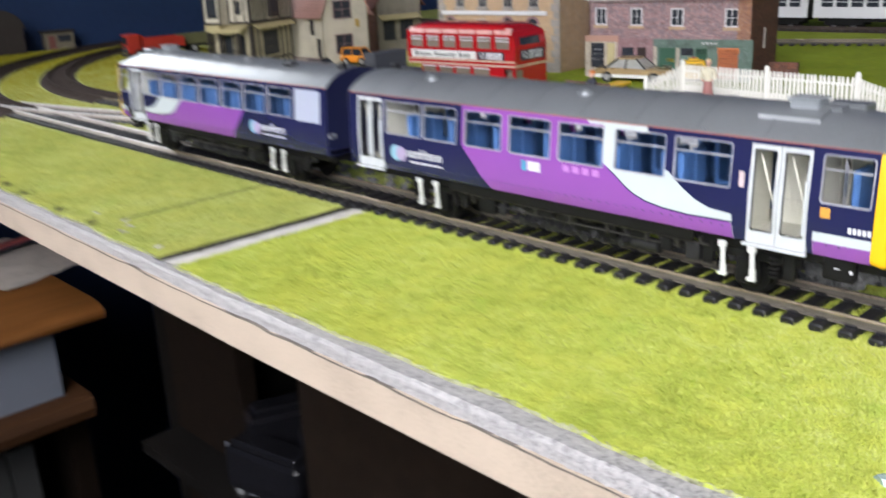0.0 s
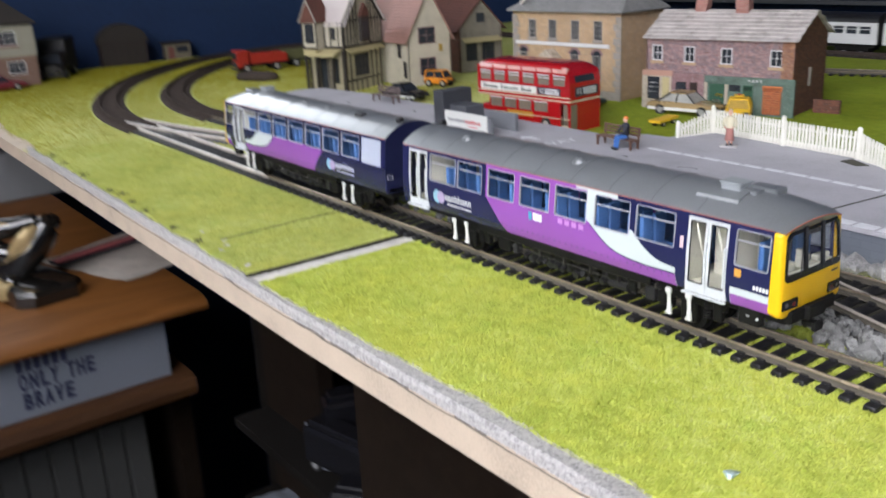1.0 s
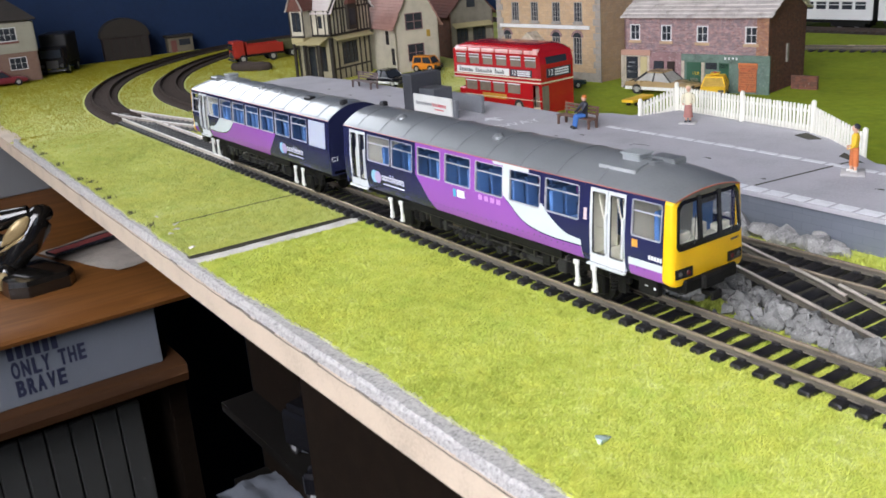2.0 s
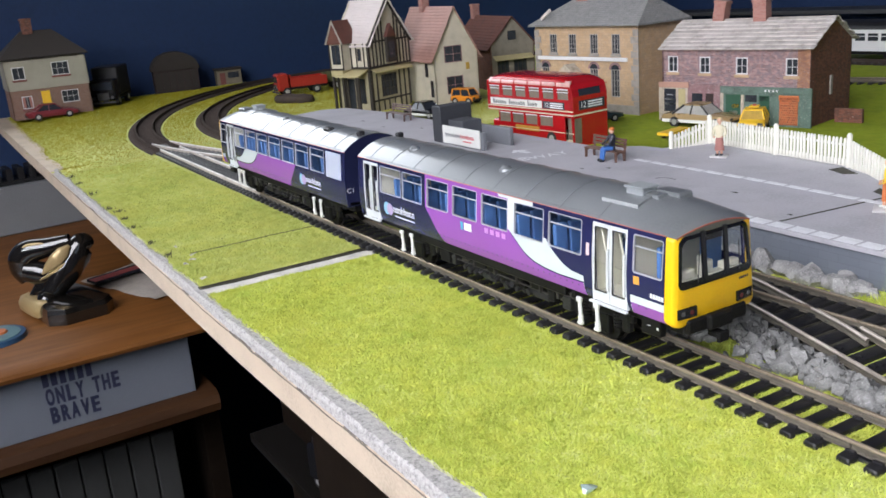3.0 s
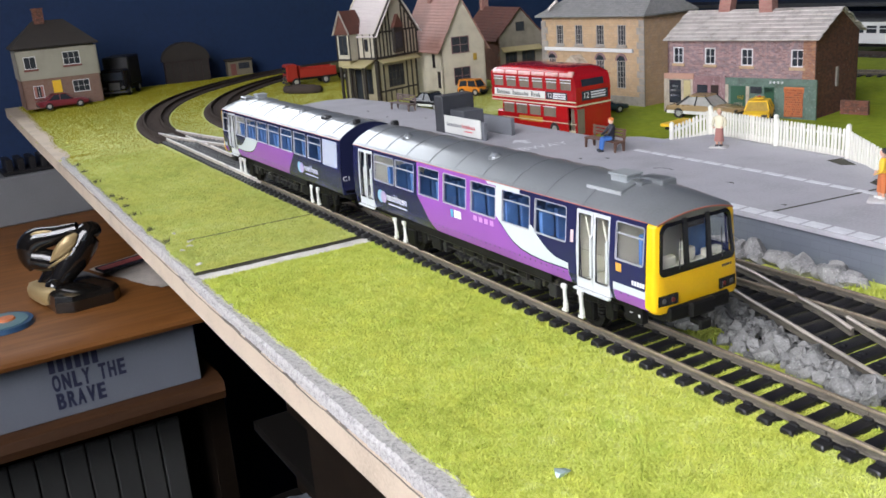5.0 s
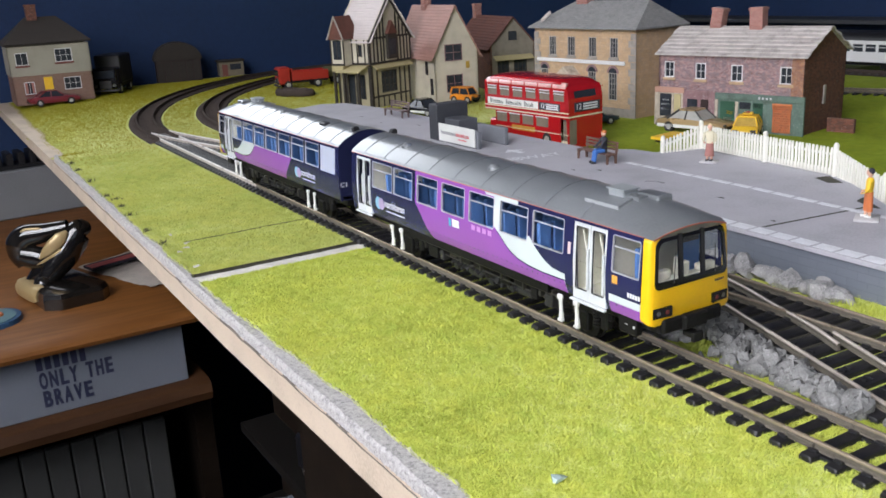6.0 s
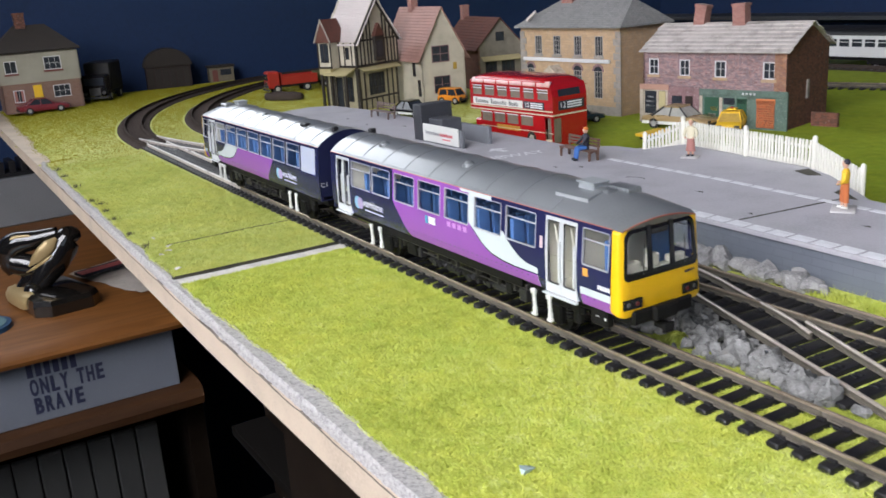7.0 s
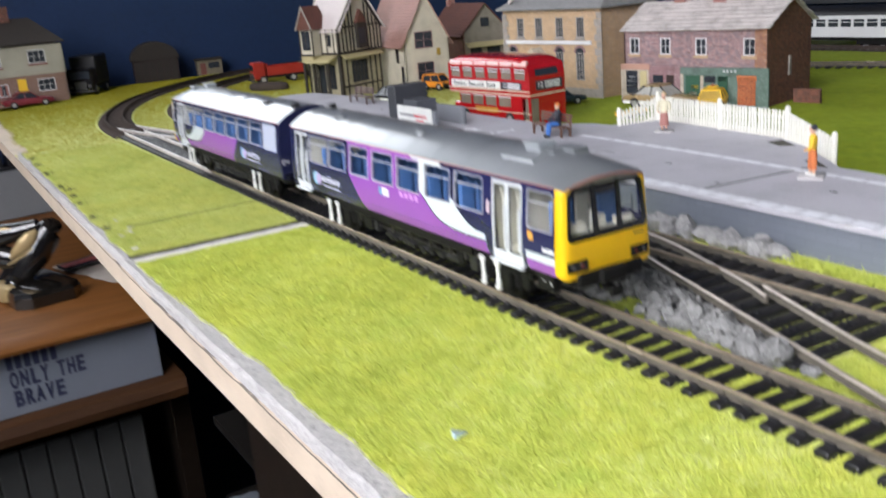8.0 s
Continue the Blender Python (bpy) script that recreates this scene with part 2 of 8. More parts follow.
GRASS = [(0.24, 0.29, 0.035), (0.435, 0.50, 0.085), (0.55, 0.61, 0.13), (0.68, 0.73, 0.30)]
M_grass = grass_mat("static_grass", GRASS)
M_grass_mid = grass_mat("olive_static_grass", [(0.24, 0.28, 0.05), (0.435, 0.485, 0.12), (0.54, 0.585, 0.175), (0.68, 0.73, 0.34)])
M_grass_far = grass_mat("mustard_static_grass", [(0.24, 0.215, 0.014), (0.285, 0.26, 0.016), (0.31, 0.28, 0.018), (0.34, 0.305, 0.024)])
M_navy_wall = surface("blue_wall_paint", (0.0065, 0.026, 0.085), 0.8, var=0.2, big=260, fine=6, rel=0.05)
M_ceiling = surface("white_ceiling_paint", (0.30, 0.29, 0.28), 0.9, var=0.05, big=300, fine=8)
M_carpet = surface("dark_carpet", (0.05, 0.045, 0.042), 0.95, var=0.4, big=90, fine=3, rel=1.0)
M_ply = surface("cut_board_edge", (0.54, 0.45, 0.345), 0.75, var=0.25, big=22, fine=1.2, rel=0.3)
M_softboard = surface("grey_softboard_edge", (0.42, 0.41, 0.40), 0.95, var=0.6, big=1.6, fine=0.5, rel=1.0, fleck=0.45, dark=(0.17, 0.165, 0.165))
M_seam = surface("pale_bare_seam", (0.66, 0.64, 0.58), 0.9, var=0.35, big=9, fine=1.0, rel=0.5)
M_dark_gap = surface("dark_joint_and_shadow", (0.05, 0.047, 0.034), 0.95, var=0.4, big=8, fine=1)
M_joint = surface("brown_board_joint", (0.15, 0.13, 0.11), 0.95, var=0.6, big=6, fine=0.8)
M_sleeper = surface("black_plastic_sleeper", (0.013, 0.013, 0.015), 0.42, var=0.35, big=12, fine=1.0, rel=0.15)
M_rail = surface("nickel_rail", (0.50, 0.41, 0.31), 0.24, metal=0.55, var=0.5, big=22, fine=1.2, dark=(0.22, 0.165, 0.11))
M_rail_new = surface("bright_rail", (0.52, 0.46, 0.40), 0.32, metal=0.3, var=0.35, big=15, fine=1.0)
# near-white, hardly metallic: the glint of the far rails is in this colour
M_rail_pale = surface("glint_pale_rail", (0.86, 0.84, 0.81), 0.3, metal=0.1, var=0.3, big=12, fine=1.0, dark=(0.40, 0.38, 0.36))
M_railside = surface("rusty_rail_side", (0.100, 0.088, 0.068), 0.7, var=0.4, big=9, fine=0.9)
M_rubble = surface("grey_rubble", (0.235, 0.235, 0.23), 0.85, var=0.75, big=5.5, fine=0.6, rel=1.0, fleck=0.35, dark=(0.085, 0.09, 0.085))
M_bed = surface("dark_track_bed", (0.064, 0.050, 0.043), 0.95, spec=0.1, var=0.35, big=14, fine=0.9, rel=0.5)
M_rock = surface("grey_stone", (0.36, 0.355, 0.35), 0.8, fleck=0.7, var=0.6, big=4.5, fine=0.7, rel=0.8, dark=(0.13, 0.13, 0.135))
M_platform = surface("grey_platform_deck", (0.43, 0.425, 0.46), 0.7, var=0.22, big=26, fine=1.2, rel=0.12)
M_platwall = bricks("grey_platform_wall", (0.155, 0.175, 0.21), (0.175, 0.195, 0.23), (0.115, 0.13, 0.16), w=9, h=3.4, gap=0.09, rough=0.6, axis="x", rel=0.12, stain=0.15)
M_whiteline = surface("white_platform_paint", (0.74, 0.75, 0.78), 0.7, var=0.2, big=6, fine=0.8)
M_white = surface("white_plastic", (0.68, 0.69, 0.66), 0.45, var=0.1, big=10, fine=0.8, rel=0.05)
M_black = surface("black_plastic", (0.012, 0.012, 0.014), 0.45, var=0.3, big=10, fine=0.8)
M_under = surface("weathered_black_underframe", (0.008, 0.0078, 0.0075), 0.6, spec=0.2, var=0.4, big=6, fine=0.6, rel=0.2)
M_gloss_black = surface("gloss_black", (0.008, 0.008, 0.010), 0.18, var=0.2, rel=0, rvar=0.03)
M_roof = surface("grey_roof_paint", (0.20, 0.215, 0.225), 0.30, metal=0.3, var=0.12, big=20, fine=0.8, rel=0.03, rvar=0.04, coat=0.45)
M_yellow = surface("warning_yellow", (0.84, 0.49, 0.010), 0.35, var=0.08, big=14, fine=0.7, rel=0.02)
M_orange = surface("orange_cantrail_line", (0.42, 0.13, 0.10), 0.4, var=0.3)
M_navy = surface("navy_paint", (0.014, 0.017, 0.055), 0.3, var=0.12, rel=0.01)
M_frame = surface("pale_window_frame", (0.47, 0.48, 0.53), 0.35, metal=0.3, var=0.1, rel=0)
M_doorwhite = surface("white_door_paint", (0.58, 0.61, 0.62), 0.35, var=0.08, big=10, fine=0.8, rel=0.02)
M_seat = surface("blue_seat", (0.05, 0.13, 0.31), 0.55, var=0.15, big=6, fine=0.7)
M_cream = surface("cream_partition", (0.55, 0.54, 0.45), 0.6, var=0.12)
M_tail = surface("red_tail_lens", (0.10, 0.013, 0.012), 0.15, var=0.2, rel=0)
M_lamp = surface("headlight_lens", (0.08, 0.078, 0.075), 0.15, var=0.2, rel=0)
M_glass = glass("window_glass", (0.96, 0.97, 0.98))
M_whitepanel = surface("frosted_panel", (0.42, 0.46, 0.56), 0.4, var=0.06)


def livery(name, left, upper, shift=0.0):
    """Navy body side with a magenta sweep and a white swoosh; left: where the magenta starts, upper: whether it also covers the window band."""
    mt, nt, b = nodes_of(name)
    vec = mm_coords(nt)
    sep = nt.nodes.new("ShaderNodeSeparateXYZ")
    nt.links.new(vec, sep.inputs[0])
    u, z = sep.outputs[0], sep.outputs[2]
    us = math_node(nt, "SUBTRACT", u, shift)

    def curve(pts):
        f = math_node(nt, "MULTIPLY_ADD", us, 1 / 200.0, 1.0)
        col = ramp(nt, f, [((p + 200.0) / 200.0, (q / 100.0,) * 3) for p, q in pts])
        return math_node(nt, "MULTIPLY", col, 100.0)

    def lt(a, c):
        return math_node(nt, "LESS_THAN", a, c)

    def both(a, c):
        return math_node(nt, "MULTIPLY", a, c)

    def either(a, c):
        return math_node(nt, "MAXIMUM", a, c)

    low = curve([(-200, 60), (-77.6, 60), (-77.5, 36.2), (-73.4, 33.6), (-69.8, 30.7), (-66.5, 28.7), (-62.4, 27.2), (-56.5, 26.2), (-48.7, 25.7), (-35.2, 25.9), (-35.1, 0), (-14.8, 0), (-14.7, 24.8), (5, 24.8)])
    start = math_node(nt, "MULTIPLY_ADD", math_node(nt, "MAXIMUM", math_node(nt, "SUBTRACT", 34.5, z), 0.0), 0.93, left)
    mag = both(lt(z, low), lt(start, u))
    if not upper:
        mag = both(mag, lt(z, 34.8))
    top = curve([(-200, 0), (-77.6, 0), (-77.5, 60), (-63.1, 60), (-63.0, 36.9), (-55.4, 36.7), (-53.2, 34.6), (-50.3, 32.3), (-46.7, 30.0), (-42.4, 28.4), (-35.2, 27.8), (-35.1, 0), (-14.8, 0), (-14.7, 27.2), (5, 27.2)])
    line = both(both(lt(math_node(nt, "SUBTRACT", low, 0.45), z), lt(z, low)), both(lt(-75.5, us), lt(us, -35.3)))
    wht = both(lt(z, top), math_node(nt, "SUBTRACT", 1.0, lt(z, low)))
    if not upper:
        wht = both(wht, lt(z, 34.8))
    else:
        wht = either(wht, both(lt(46.9, z), both(lt(math_node(nt, "MULTIPLY_ADD", z, -0.8, -45.5), u), lt(u, -63.0))))
    c = mix_col(nt, mag, (0.015, 0.018, 0.075), (0.30, 0.092, 0.42))
    c = mix_col(nt, wht, c, (0.61, 0.68, 0.69))
    c = mix_col(nt, line, c, (0.015, 0.018, 0.075))
    n = noise_tex(nt, vec, 9, 3)
    c = mix_col(nt, math_node(nt, "MULTIPLY", n, 0.12), c, (0.05, 0.05, 0.07))
    nt.links.new(c, b.inputs["Base Color"])
    b.inputs["Roughness"].default_value = 0.27
    b.inputs["Coat Weight"].default_value = 0.3
    b.inputs["Coat Roughness"].default_value = 0.15
    return mt


M_livery_a = livery("livery_paint_front_car", -135.6, True)
M_livery_b = livery("livery_paint_rear_car", -123.0, False, 8.5)

# ---- room --------------------------------------------------------------------
def slab(name, x0, x1, y0, y1, z0, z1, mat, label, category, holes=()):
    g = Geo()
    g.box(x0, x1, y0, y1, z0, z1)
    ob = part(name, g, mat, None, label, kind="structure", smooth=0)
    ob["category"] = category
    return ob


FLOOR, CEIL = -860, 1600
slab("floor", -1260, 1700, -1120, 1260, FLOOR - 40, FLOOR, M_carpet, "dark worn carpet floor of the room", "floor")
slab("ceiling", -1260, 1700, -1120, 1260, CEIL, CEIL + 40, M_ceiling, "plain white painted ceiling", "ceiling")
slab("wall_north", -1180, 1700, 1180, 1260, FLOOR, CEIL, M_navy_wall, "deep blue painted wall in shade", "wall")


def wall_with_opening(name, fixed, a0, a1, o0, o1, z0, z1, thick, along, label):
    g = Geo()
    for p0, p1, q0, q1 in ((a0, o0, FLOOR, CEIL), (o1, a1, FLOOR, CEIL), (o0, o1, FLOOR, z0), (o0, o1, z1, CEIL)):
        if along == "x":
            g.box(p0, p1, fixed, fixed + thick, q0, q1)
        else:
            g.box(fixed, fixed + thick, p0, p1, q0, q1)
    ob = part(name, g, M_navy_wall, None, label, kind="structure", smooth=0)
    ob["category"] = "wall"


wall_with_opening("wall_west", -1260, -1120, 1260, -510, 270, 225, 735, 80, "y", "deep blue painted wall behind the layout")
wall_with_opening("wall_south", -1120, -1180, 1620, -160, 880, 140, 1180, 100, "x", "deep blue painted wall with a window opening")
wall_with_opening("wall_east", 1620, -1120, 1180, -900, 200, 300, 1300, 80, "y", "deep blue painted wall with an added opening for the fill lamp")


def window_frame(name, m, w, h):
    fr = thing(name, "white window frame letting daylight in", "window", kind="structure")
    fr.matrix_basis = m
    g = Geo()
    for a, b, c, d in ((-w / 2, w / 2, 0, 50), (-w / 2, w / 2, h - 50, h), (-w / 2, -w / 2 + 50, 50, h - 50), (w / 2 - 50, w / 2, 50, h - 50), (-25, 25, 50, h - 50)):
        g.box(a, b, -25, 25, c, d, bev=4)
    part("window_frame", g, M_white, fr)
    g = Geo()
    g.box(-w / 2 + 50, w / 2 - 50, -3, 3, 50, h - 50)
    pane = part("pane", g, M_glass, fr, "clear window glass")
    pane.visible_shadow = False


window_frame("window_1", pose(0.36, -1.07, 0.14), 1040, 1040)
window_frame("window_3", pose(-1.22, -0.12, 0.225, 0, 0, 90), 780, 510)
# the east window is unseen, added to go with the fill lamp
window_frame("added_window_2", pose(1.66, -0.35, 0.30, 0, 0, 90), 1100, 1000)

# ---- baseboard ---------------------------------------------------------------
def edge_y(x):
    """The front edge of the baseboard, which runs slightly askew to the track."""
    return -103.5 - 0.021 * x if x > -500 else -93.0 - 0.040 * (x + 500)


def board_y(x):
    """The sawn front face of the wood."""
    return float(np.interp(x, [-1150, -846, -420, -150, 420], [-80, -87, -95, -99.5, -100.5]))


BX0, BX1, BY1 = -1150, 420, 1150
xs = list(np.arange(BX0, BX1 + 1, 25.0))
g = Geo()
top = [(x, board_y(x)) for x in xs] + [(BX1, BY1), (BX0, BY1)]
g.prism(top, "z", -17.0, -5.6)
board = part("baseboard", g, M_ply, None, "pale cut wooden baseboard edge of the model railway", kind="structure", smooth=0)
board["category"] = "baseboard"

# grey softboard layer on top of the wood, with a ragged torn front face
g = Geo()
sx = np.arange(-622, BX1 + 0.1, 1.0)
r2 = np.random.default_rng(3)
wob = np.convolve(r2.normal(0, 1, len(sx) + 40), np.ones(12) / 12, "same")[20:-20] * 1.3
rows_ = []
for x, w in zip(sx, wob):
    e = board_y(x) + 0.5
    k = min(1.0, (x + 622) / 14.0) ** 0.5
    d = (1 - k) * 2.0
    j = r2.normal(0, 0.16, 6)
    rows_.append([(x, e + d + j[0], -5.9 + 0.35 * w + j[5]), (x, e + d + 0.05 + j[1], -4.7), (x, e + d + 0.1 + j[2], -3.6), (x, e + d + 0.15 + j[5], -2.9), (x, e + d + 0.3 + 0.2 * w + j[3], -2.2), (x, e + d + 0.9 + 0.5 * w + j[4], -1.3), (x, e + d + 2 + 15 * min(1.0, (x + 622) / 40.0), -1.5), (x, e + d + 2 + 15 * min(1.0, (x + 622) / 40.0), -5.9)])
g.loft(rows_, 0, False)
part("softboard", g, M_softboard, board, "grey torn softboard layer under the grass mat", smooth=25)


g = Geo()
rj = np.random.default_rng(17)
jx = np.arange(-618, BX1 + 0.1, 1.4)
jw = np.convolve(rj.normal(0, 1, len(jx) + 40), np.ones(9) / 9, "same")[20:-20]
g.loft([[(x, board_y(x) + d, -5.95 + 0.5 * w + dz) for d, dz in ((0.6, 0.05 + t), (-0.3, t), (-0.3, -t), (0.6, -0.05 - t))] for x, w, t in zip(jx, jw, np.clip(0.16 + 0.12 * np.roll(jw, 7), 0.09, 0.34))], 0, False)
part("joint", g, M_joint, board, "dark uneven joint below the softboard", smooth=30)


def ground_z(x, y):
    """Gentle unevenness of the grass mat; it dips to the wood at the far front edge."""
    z = 0.45 * noise.noise((x * 0.013, y * 0.013, 0.0)) + 0.25 * noise.noise((x * 0.05, y * 0.05, 3.0)) - 0.25
    e = y - edge_y(x)
    if x < -600:
        z -= 6.5 * max(0.0, 1 - e / 45.0) * min(1.0, (-600 - x) / 40.0)
    return z


def mat_edge(x):
    """Where the grass mat ends at the front: torn, uneven."""
    base = board_y(x) + (3.6 if x > -622 else 0.6)
    base += 2.8 * min(1.0, max(0.0, (x + 150) / 70.0))
    return base + 1.8 * noise.noise((x * 0.035, 5.0, 0.0)) + 0.9 * noise.noise((x * 0.16, 9.0, 0.0)) + 0.5 * noise.noise((x * 0.6, 2.0, 0.0))


def grass_sheet(name, x0, x1, y1, step, label, mat, zoff=0.0):
    g = Geo()
    nx = int((x1 - x0) / step) + 1
    cols = []
    ts = np.concatenate([np.linspace(0, 0.15, 14)[:-1], np.linspace(0.15, 1, 30)])
    for i in range(nx + 1):
        x = x0 + (x1 - x0) * i / nx
        y0 = mat_edge(x)
        col = [(x, y0, ground_z(x, y0) - 0.9 + zoff)]
        for tt in ts:
            y = y0 + (y1 - y0) * tt ** 1.3
            col.append((x, y, ground_z(x, y) + zoff))
        cols.append(col)
    g.loft(cols, 0, False)
    ob = part(name, g, mat, None, label, kind="structure", smooth=80)
    ob["category"] = "grass"
    return ob


def torn_lip(x0, x1, seed):
    """The pale torn paper backing that shows along the front of the mat."""
    r = np.random.default_rng(seed)
    g = Geo()
    rows = []
    for x in np.arange(x0, x1, 0.9):
        y, w = mat_edge(x), abs(r.normal(0.1, 0.5)) * (0.4 + max(0.0, noise.noise((x * 0.05, 7.0, 0.0)) * 2))
        z = ground_z(x, y)
        rows.append([(x, y + 0.5, z - 0.1), (x, y - 0.1 + r.normal(0, 0.3), z + 0.1 + r.normal(0, 0.25)), (x, y - w, z - 0.25 + r.normal(0, 0.3)), (x, y - 0.1, z - 1.0)])
    g.loft(rows, 0, False)
    ob = part("trim", g, M_torn, None, "pale torn paper edge of the grass mat", kind="structure", smooth=30)
    ob["category"] = "torn edge"


M_torn = surface("torn_backing_paper", (0.36, 0.37, 0.22), 0.9, var=0.9, big=2.2, fine=0.6, rel=0.8, dark=(0.09, 0.09, 0.05))
torn_lip(-600, -208, 41)
torn_lip(-194, 200, 42)
grass_sheet("ground", BX0, -206.5, BY1, 6, "yellow-green static grass mat on the far part of the board", M_grass_mid)
grass_sheet("ground", -193.5, BX1, BY1, 4, "bright green static grass mat in front of the train", M_grass)
# grass behind the platform: the dimmer light there is put into a darker green
g = Geo()
cols = []
for x in np.arange(-470, BX1 + 1, 10.0):
    cols.append([(x, y, ground_z(x, y) + 0.6) for y in np.arange(128 + 2 * math.sin(x), BY1, 12.0)])
g.loft(cols, 0, False)
ob = part("ground", g, grass_mat("dimmed_static_grass", [(0.13, 0.17, 0.012), (0.21, 0.275, 0.018), (0.27, 0.34, 0.025), (0.36, 0.42, 0.05)]), None, "green grass mat behind the platform and shops, darkened for dimmer light", kind="structure", smooth=80)
ob["category"] = "grass"
g = Geo()
pts = []
for x in (-208.5, -204.6, -204.2, -200, -197, -192):
    z = -1.5 if x in (-204.2, -204.6) else (-0.15 if x > -203 else -0.7)
    pts.append([(x + 0.9 * noise.noise((y * 0.05, x, 0)) + 0.5 * noise.noise((y * 0.3, x, 5)), y, z + 0.35 * noise.noise((y * 0.25, x * 0.3, 2))) for y in np.arange(edge_y(-200) + 4, 40, 1.6)])
g.loft(pts[1:3], 1, False)
g.loft(pts[0:2], 1, False)
g.loft(pts[2:], 0, False)
seam = part("trim", g, [M_seam, M_dark_gap], None, "bare pale joint strip between two grass mats", kind="structure", smooth=60)
seam["category"] = "joint"
g = Geo()
g.loft([[(-264 + dx + 1.4 * noise.noise((y * 0.04, 1.0, 0.0)), y, ground_z(-264, y) + dz) for y in np.arange(-82, -12, 3)] for dx, dz in ((-0.9, -0.1), (-0.35, 0.7), (0.15, 0.8), (0.35, -0.3), (0.8, -0.4))], 0, False)
crease = part("trim", g, M_dark_gap, None, "dark crease across the grass mat", kind="structure", smooth=60)
crease["category"] = "joint"


def blades(name, count, x0, x1, y1, h0, h1, seed, label, wide=1.0, mat=None, far=False):
    """Short standing fibres, one joined mesh."""
    r = np.random.default_rng(seed)
    x = r.uniform(x0, x1, count)
    if x0 < -230:
        x = x1 - (x1 - x0) * (1 - np.sqrt(1 - r.uniform(0, 1, count) * 0.98))
    if far:
        x = x1 - (x1 - x0) * np.sqrt(r.uniform(0, 1, count))
    keep = ~((x > -207.0) & (x < -192.6))

    x = x[keep]
    y0 = np.array([mat_edge(v) for v in np.arange(x0, x1 + 2, 1.0)])
    yl = y0[(x - x0).astype(int)]
    y = yl + (y1 - yl) * r.uniform(0, 1, len(x))
    keep = ~((np.abs(np.abs(y) - 10.5) < 3.0) & (x > -610) & (x < -200))
    rad = np.where(y - 410 < 0.754 * (x + 832), np.hypot(x + 617, y - 572), np.hypot(x + 832, y - 410) + 269)
    keep &= ~((x < -590) & ((np.abs(rad - 569) < 18) | (np.abs(rad - 502) < 18)))
    keep &= ~((x > -112) & (x < 64) & (y > np.where(x < -23, 56.0, 46.5 - 0.329 * (x + 23))))
    x, y = x[keep], y[keep]
    z = np.array([ground_z(a, b) for a, b in zip(x, y)]) - 0.15
    h = r.uniform(h0, h1, len(x))
    a = r.uniform(0, 2 * np.pi, len(x))
    w = r.uniform(0.10, 0.2, len(x)) * wide
    lx, ly = r.normal(0, 0.55, len(x)) * h, r.normal(0, 0.55, len(x)) * h
    v = np.empty((len(x), 3, 3))
    v[:, 0] = np.stack([x - w * np.cos(a), y - w * np.sin(a), z], 1)
    v[:, 1] = np.stack([x + w * np.cos(a), y + w * np.sin(a), z], 1)
    v[:, 2] = np.stack([x + lx, y + ly, z + h], 1)
    me = bpy.data.meshes.new(name)
    n = len(x)
    me.vertices.add(3 * n)
    me.vertices.foreach_set("co", (v * MM).ravel())
    me.loops.add(3 * n)
    me.loops.foreach_set("vertex_index", np.arange(3 * n))
    me.polygons.add(n)
    me.polygons.foreach_set("loop_start", np.arange(0, 3 * n, 3))
    me.polygons.foreach_set("loop_total", np.full(n, 3))
    me.materials.append(mat or M_grass)
    me.update(calc_edges=True)
    ob = new(name, me)
    tagged(ob, label, "grass", kind="stuff")


blades("grass_fibres", 300000, -193, 180, 60, 0.4, 1.35, 1, "fine yellow-green static grass fibres", 1.4)
blades("grass_fibres", 230000, -640, -206, 60, 0.5, 1.5, 2, "fine olive static grass fibres on the far mat", 1.6, M_grass_mid)
blades("grass_fibres", 250000, -1140, -470, 340, 0.6, 1.4, 3, "fine mustard grass fibres round the far curves", 2.2, M_grass_far, True)

# ---- tracks ------------------------------------------------------------------
SLEEPER_TOP, RAIL_TOP = 1.7, 4.4
RAIL_PROFILE = [(-0.85, 0.0), (0.85, 0.0), (0.7, 0.45), (0.3, 0.7), (0.32, 1.75), (0.58, 2.0), (0.58, 2.5), (0.42, 2.7), (-0.42, 2.7), (-0.58, 2.5), (-0.58, 2.0), (-0.32, 1.75), (-0.3, 0.7), (-0.7, 0.45)]


def line_points(path, step=6.0):
    """A path of (x, y) resampled evenly."""
    p = np.array(path, float)
    d = np.r_[0, np.cumsum(np.linalg.norm(np.diff(p, axis=0), axis=1))]
    n = max(2, int(d[-1] / step) + 1)
    s = np.linspace(0, d[-1], n)
    return np.stack([np.interp(s, d, p[:, 0]), np.interp(s, d, p[:, 1])], 1)


def tangents(p):
    t = np.gradient(p, axis=0)
    return t / np.linalg.norm(t, axis=1)[:, None]


def offset_line(p, off):
    t = tangents(p)
    return p + off * np.stack([-t[:, 1], t[:, 0]], 1)


def rail_geo(p, z0=SLEEPER_TOP):
    g = Geo()
    t = tangents(p)
    rings = []
    for (x, y), (tx, ty) in zip(p, t):
        rings.append([(x - ty * a, y + tx * a, z0 + b) for a, b in RAIL_PROFILE])
    n = len(RAIL_PROFILE)
    g.loft(rings, 0, True, (True, True))
    g.m = [1 if k < n * (len(rings) - 1) and k % n in (5, 6, 7, 8, 9) else 0 for k in range(len(g.f))]
    return g


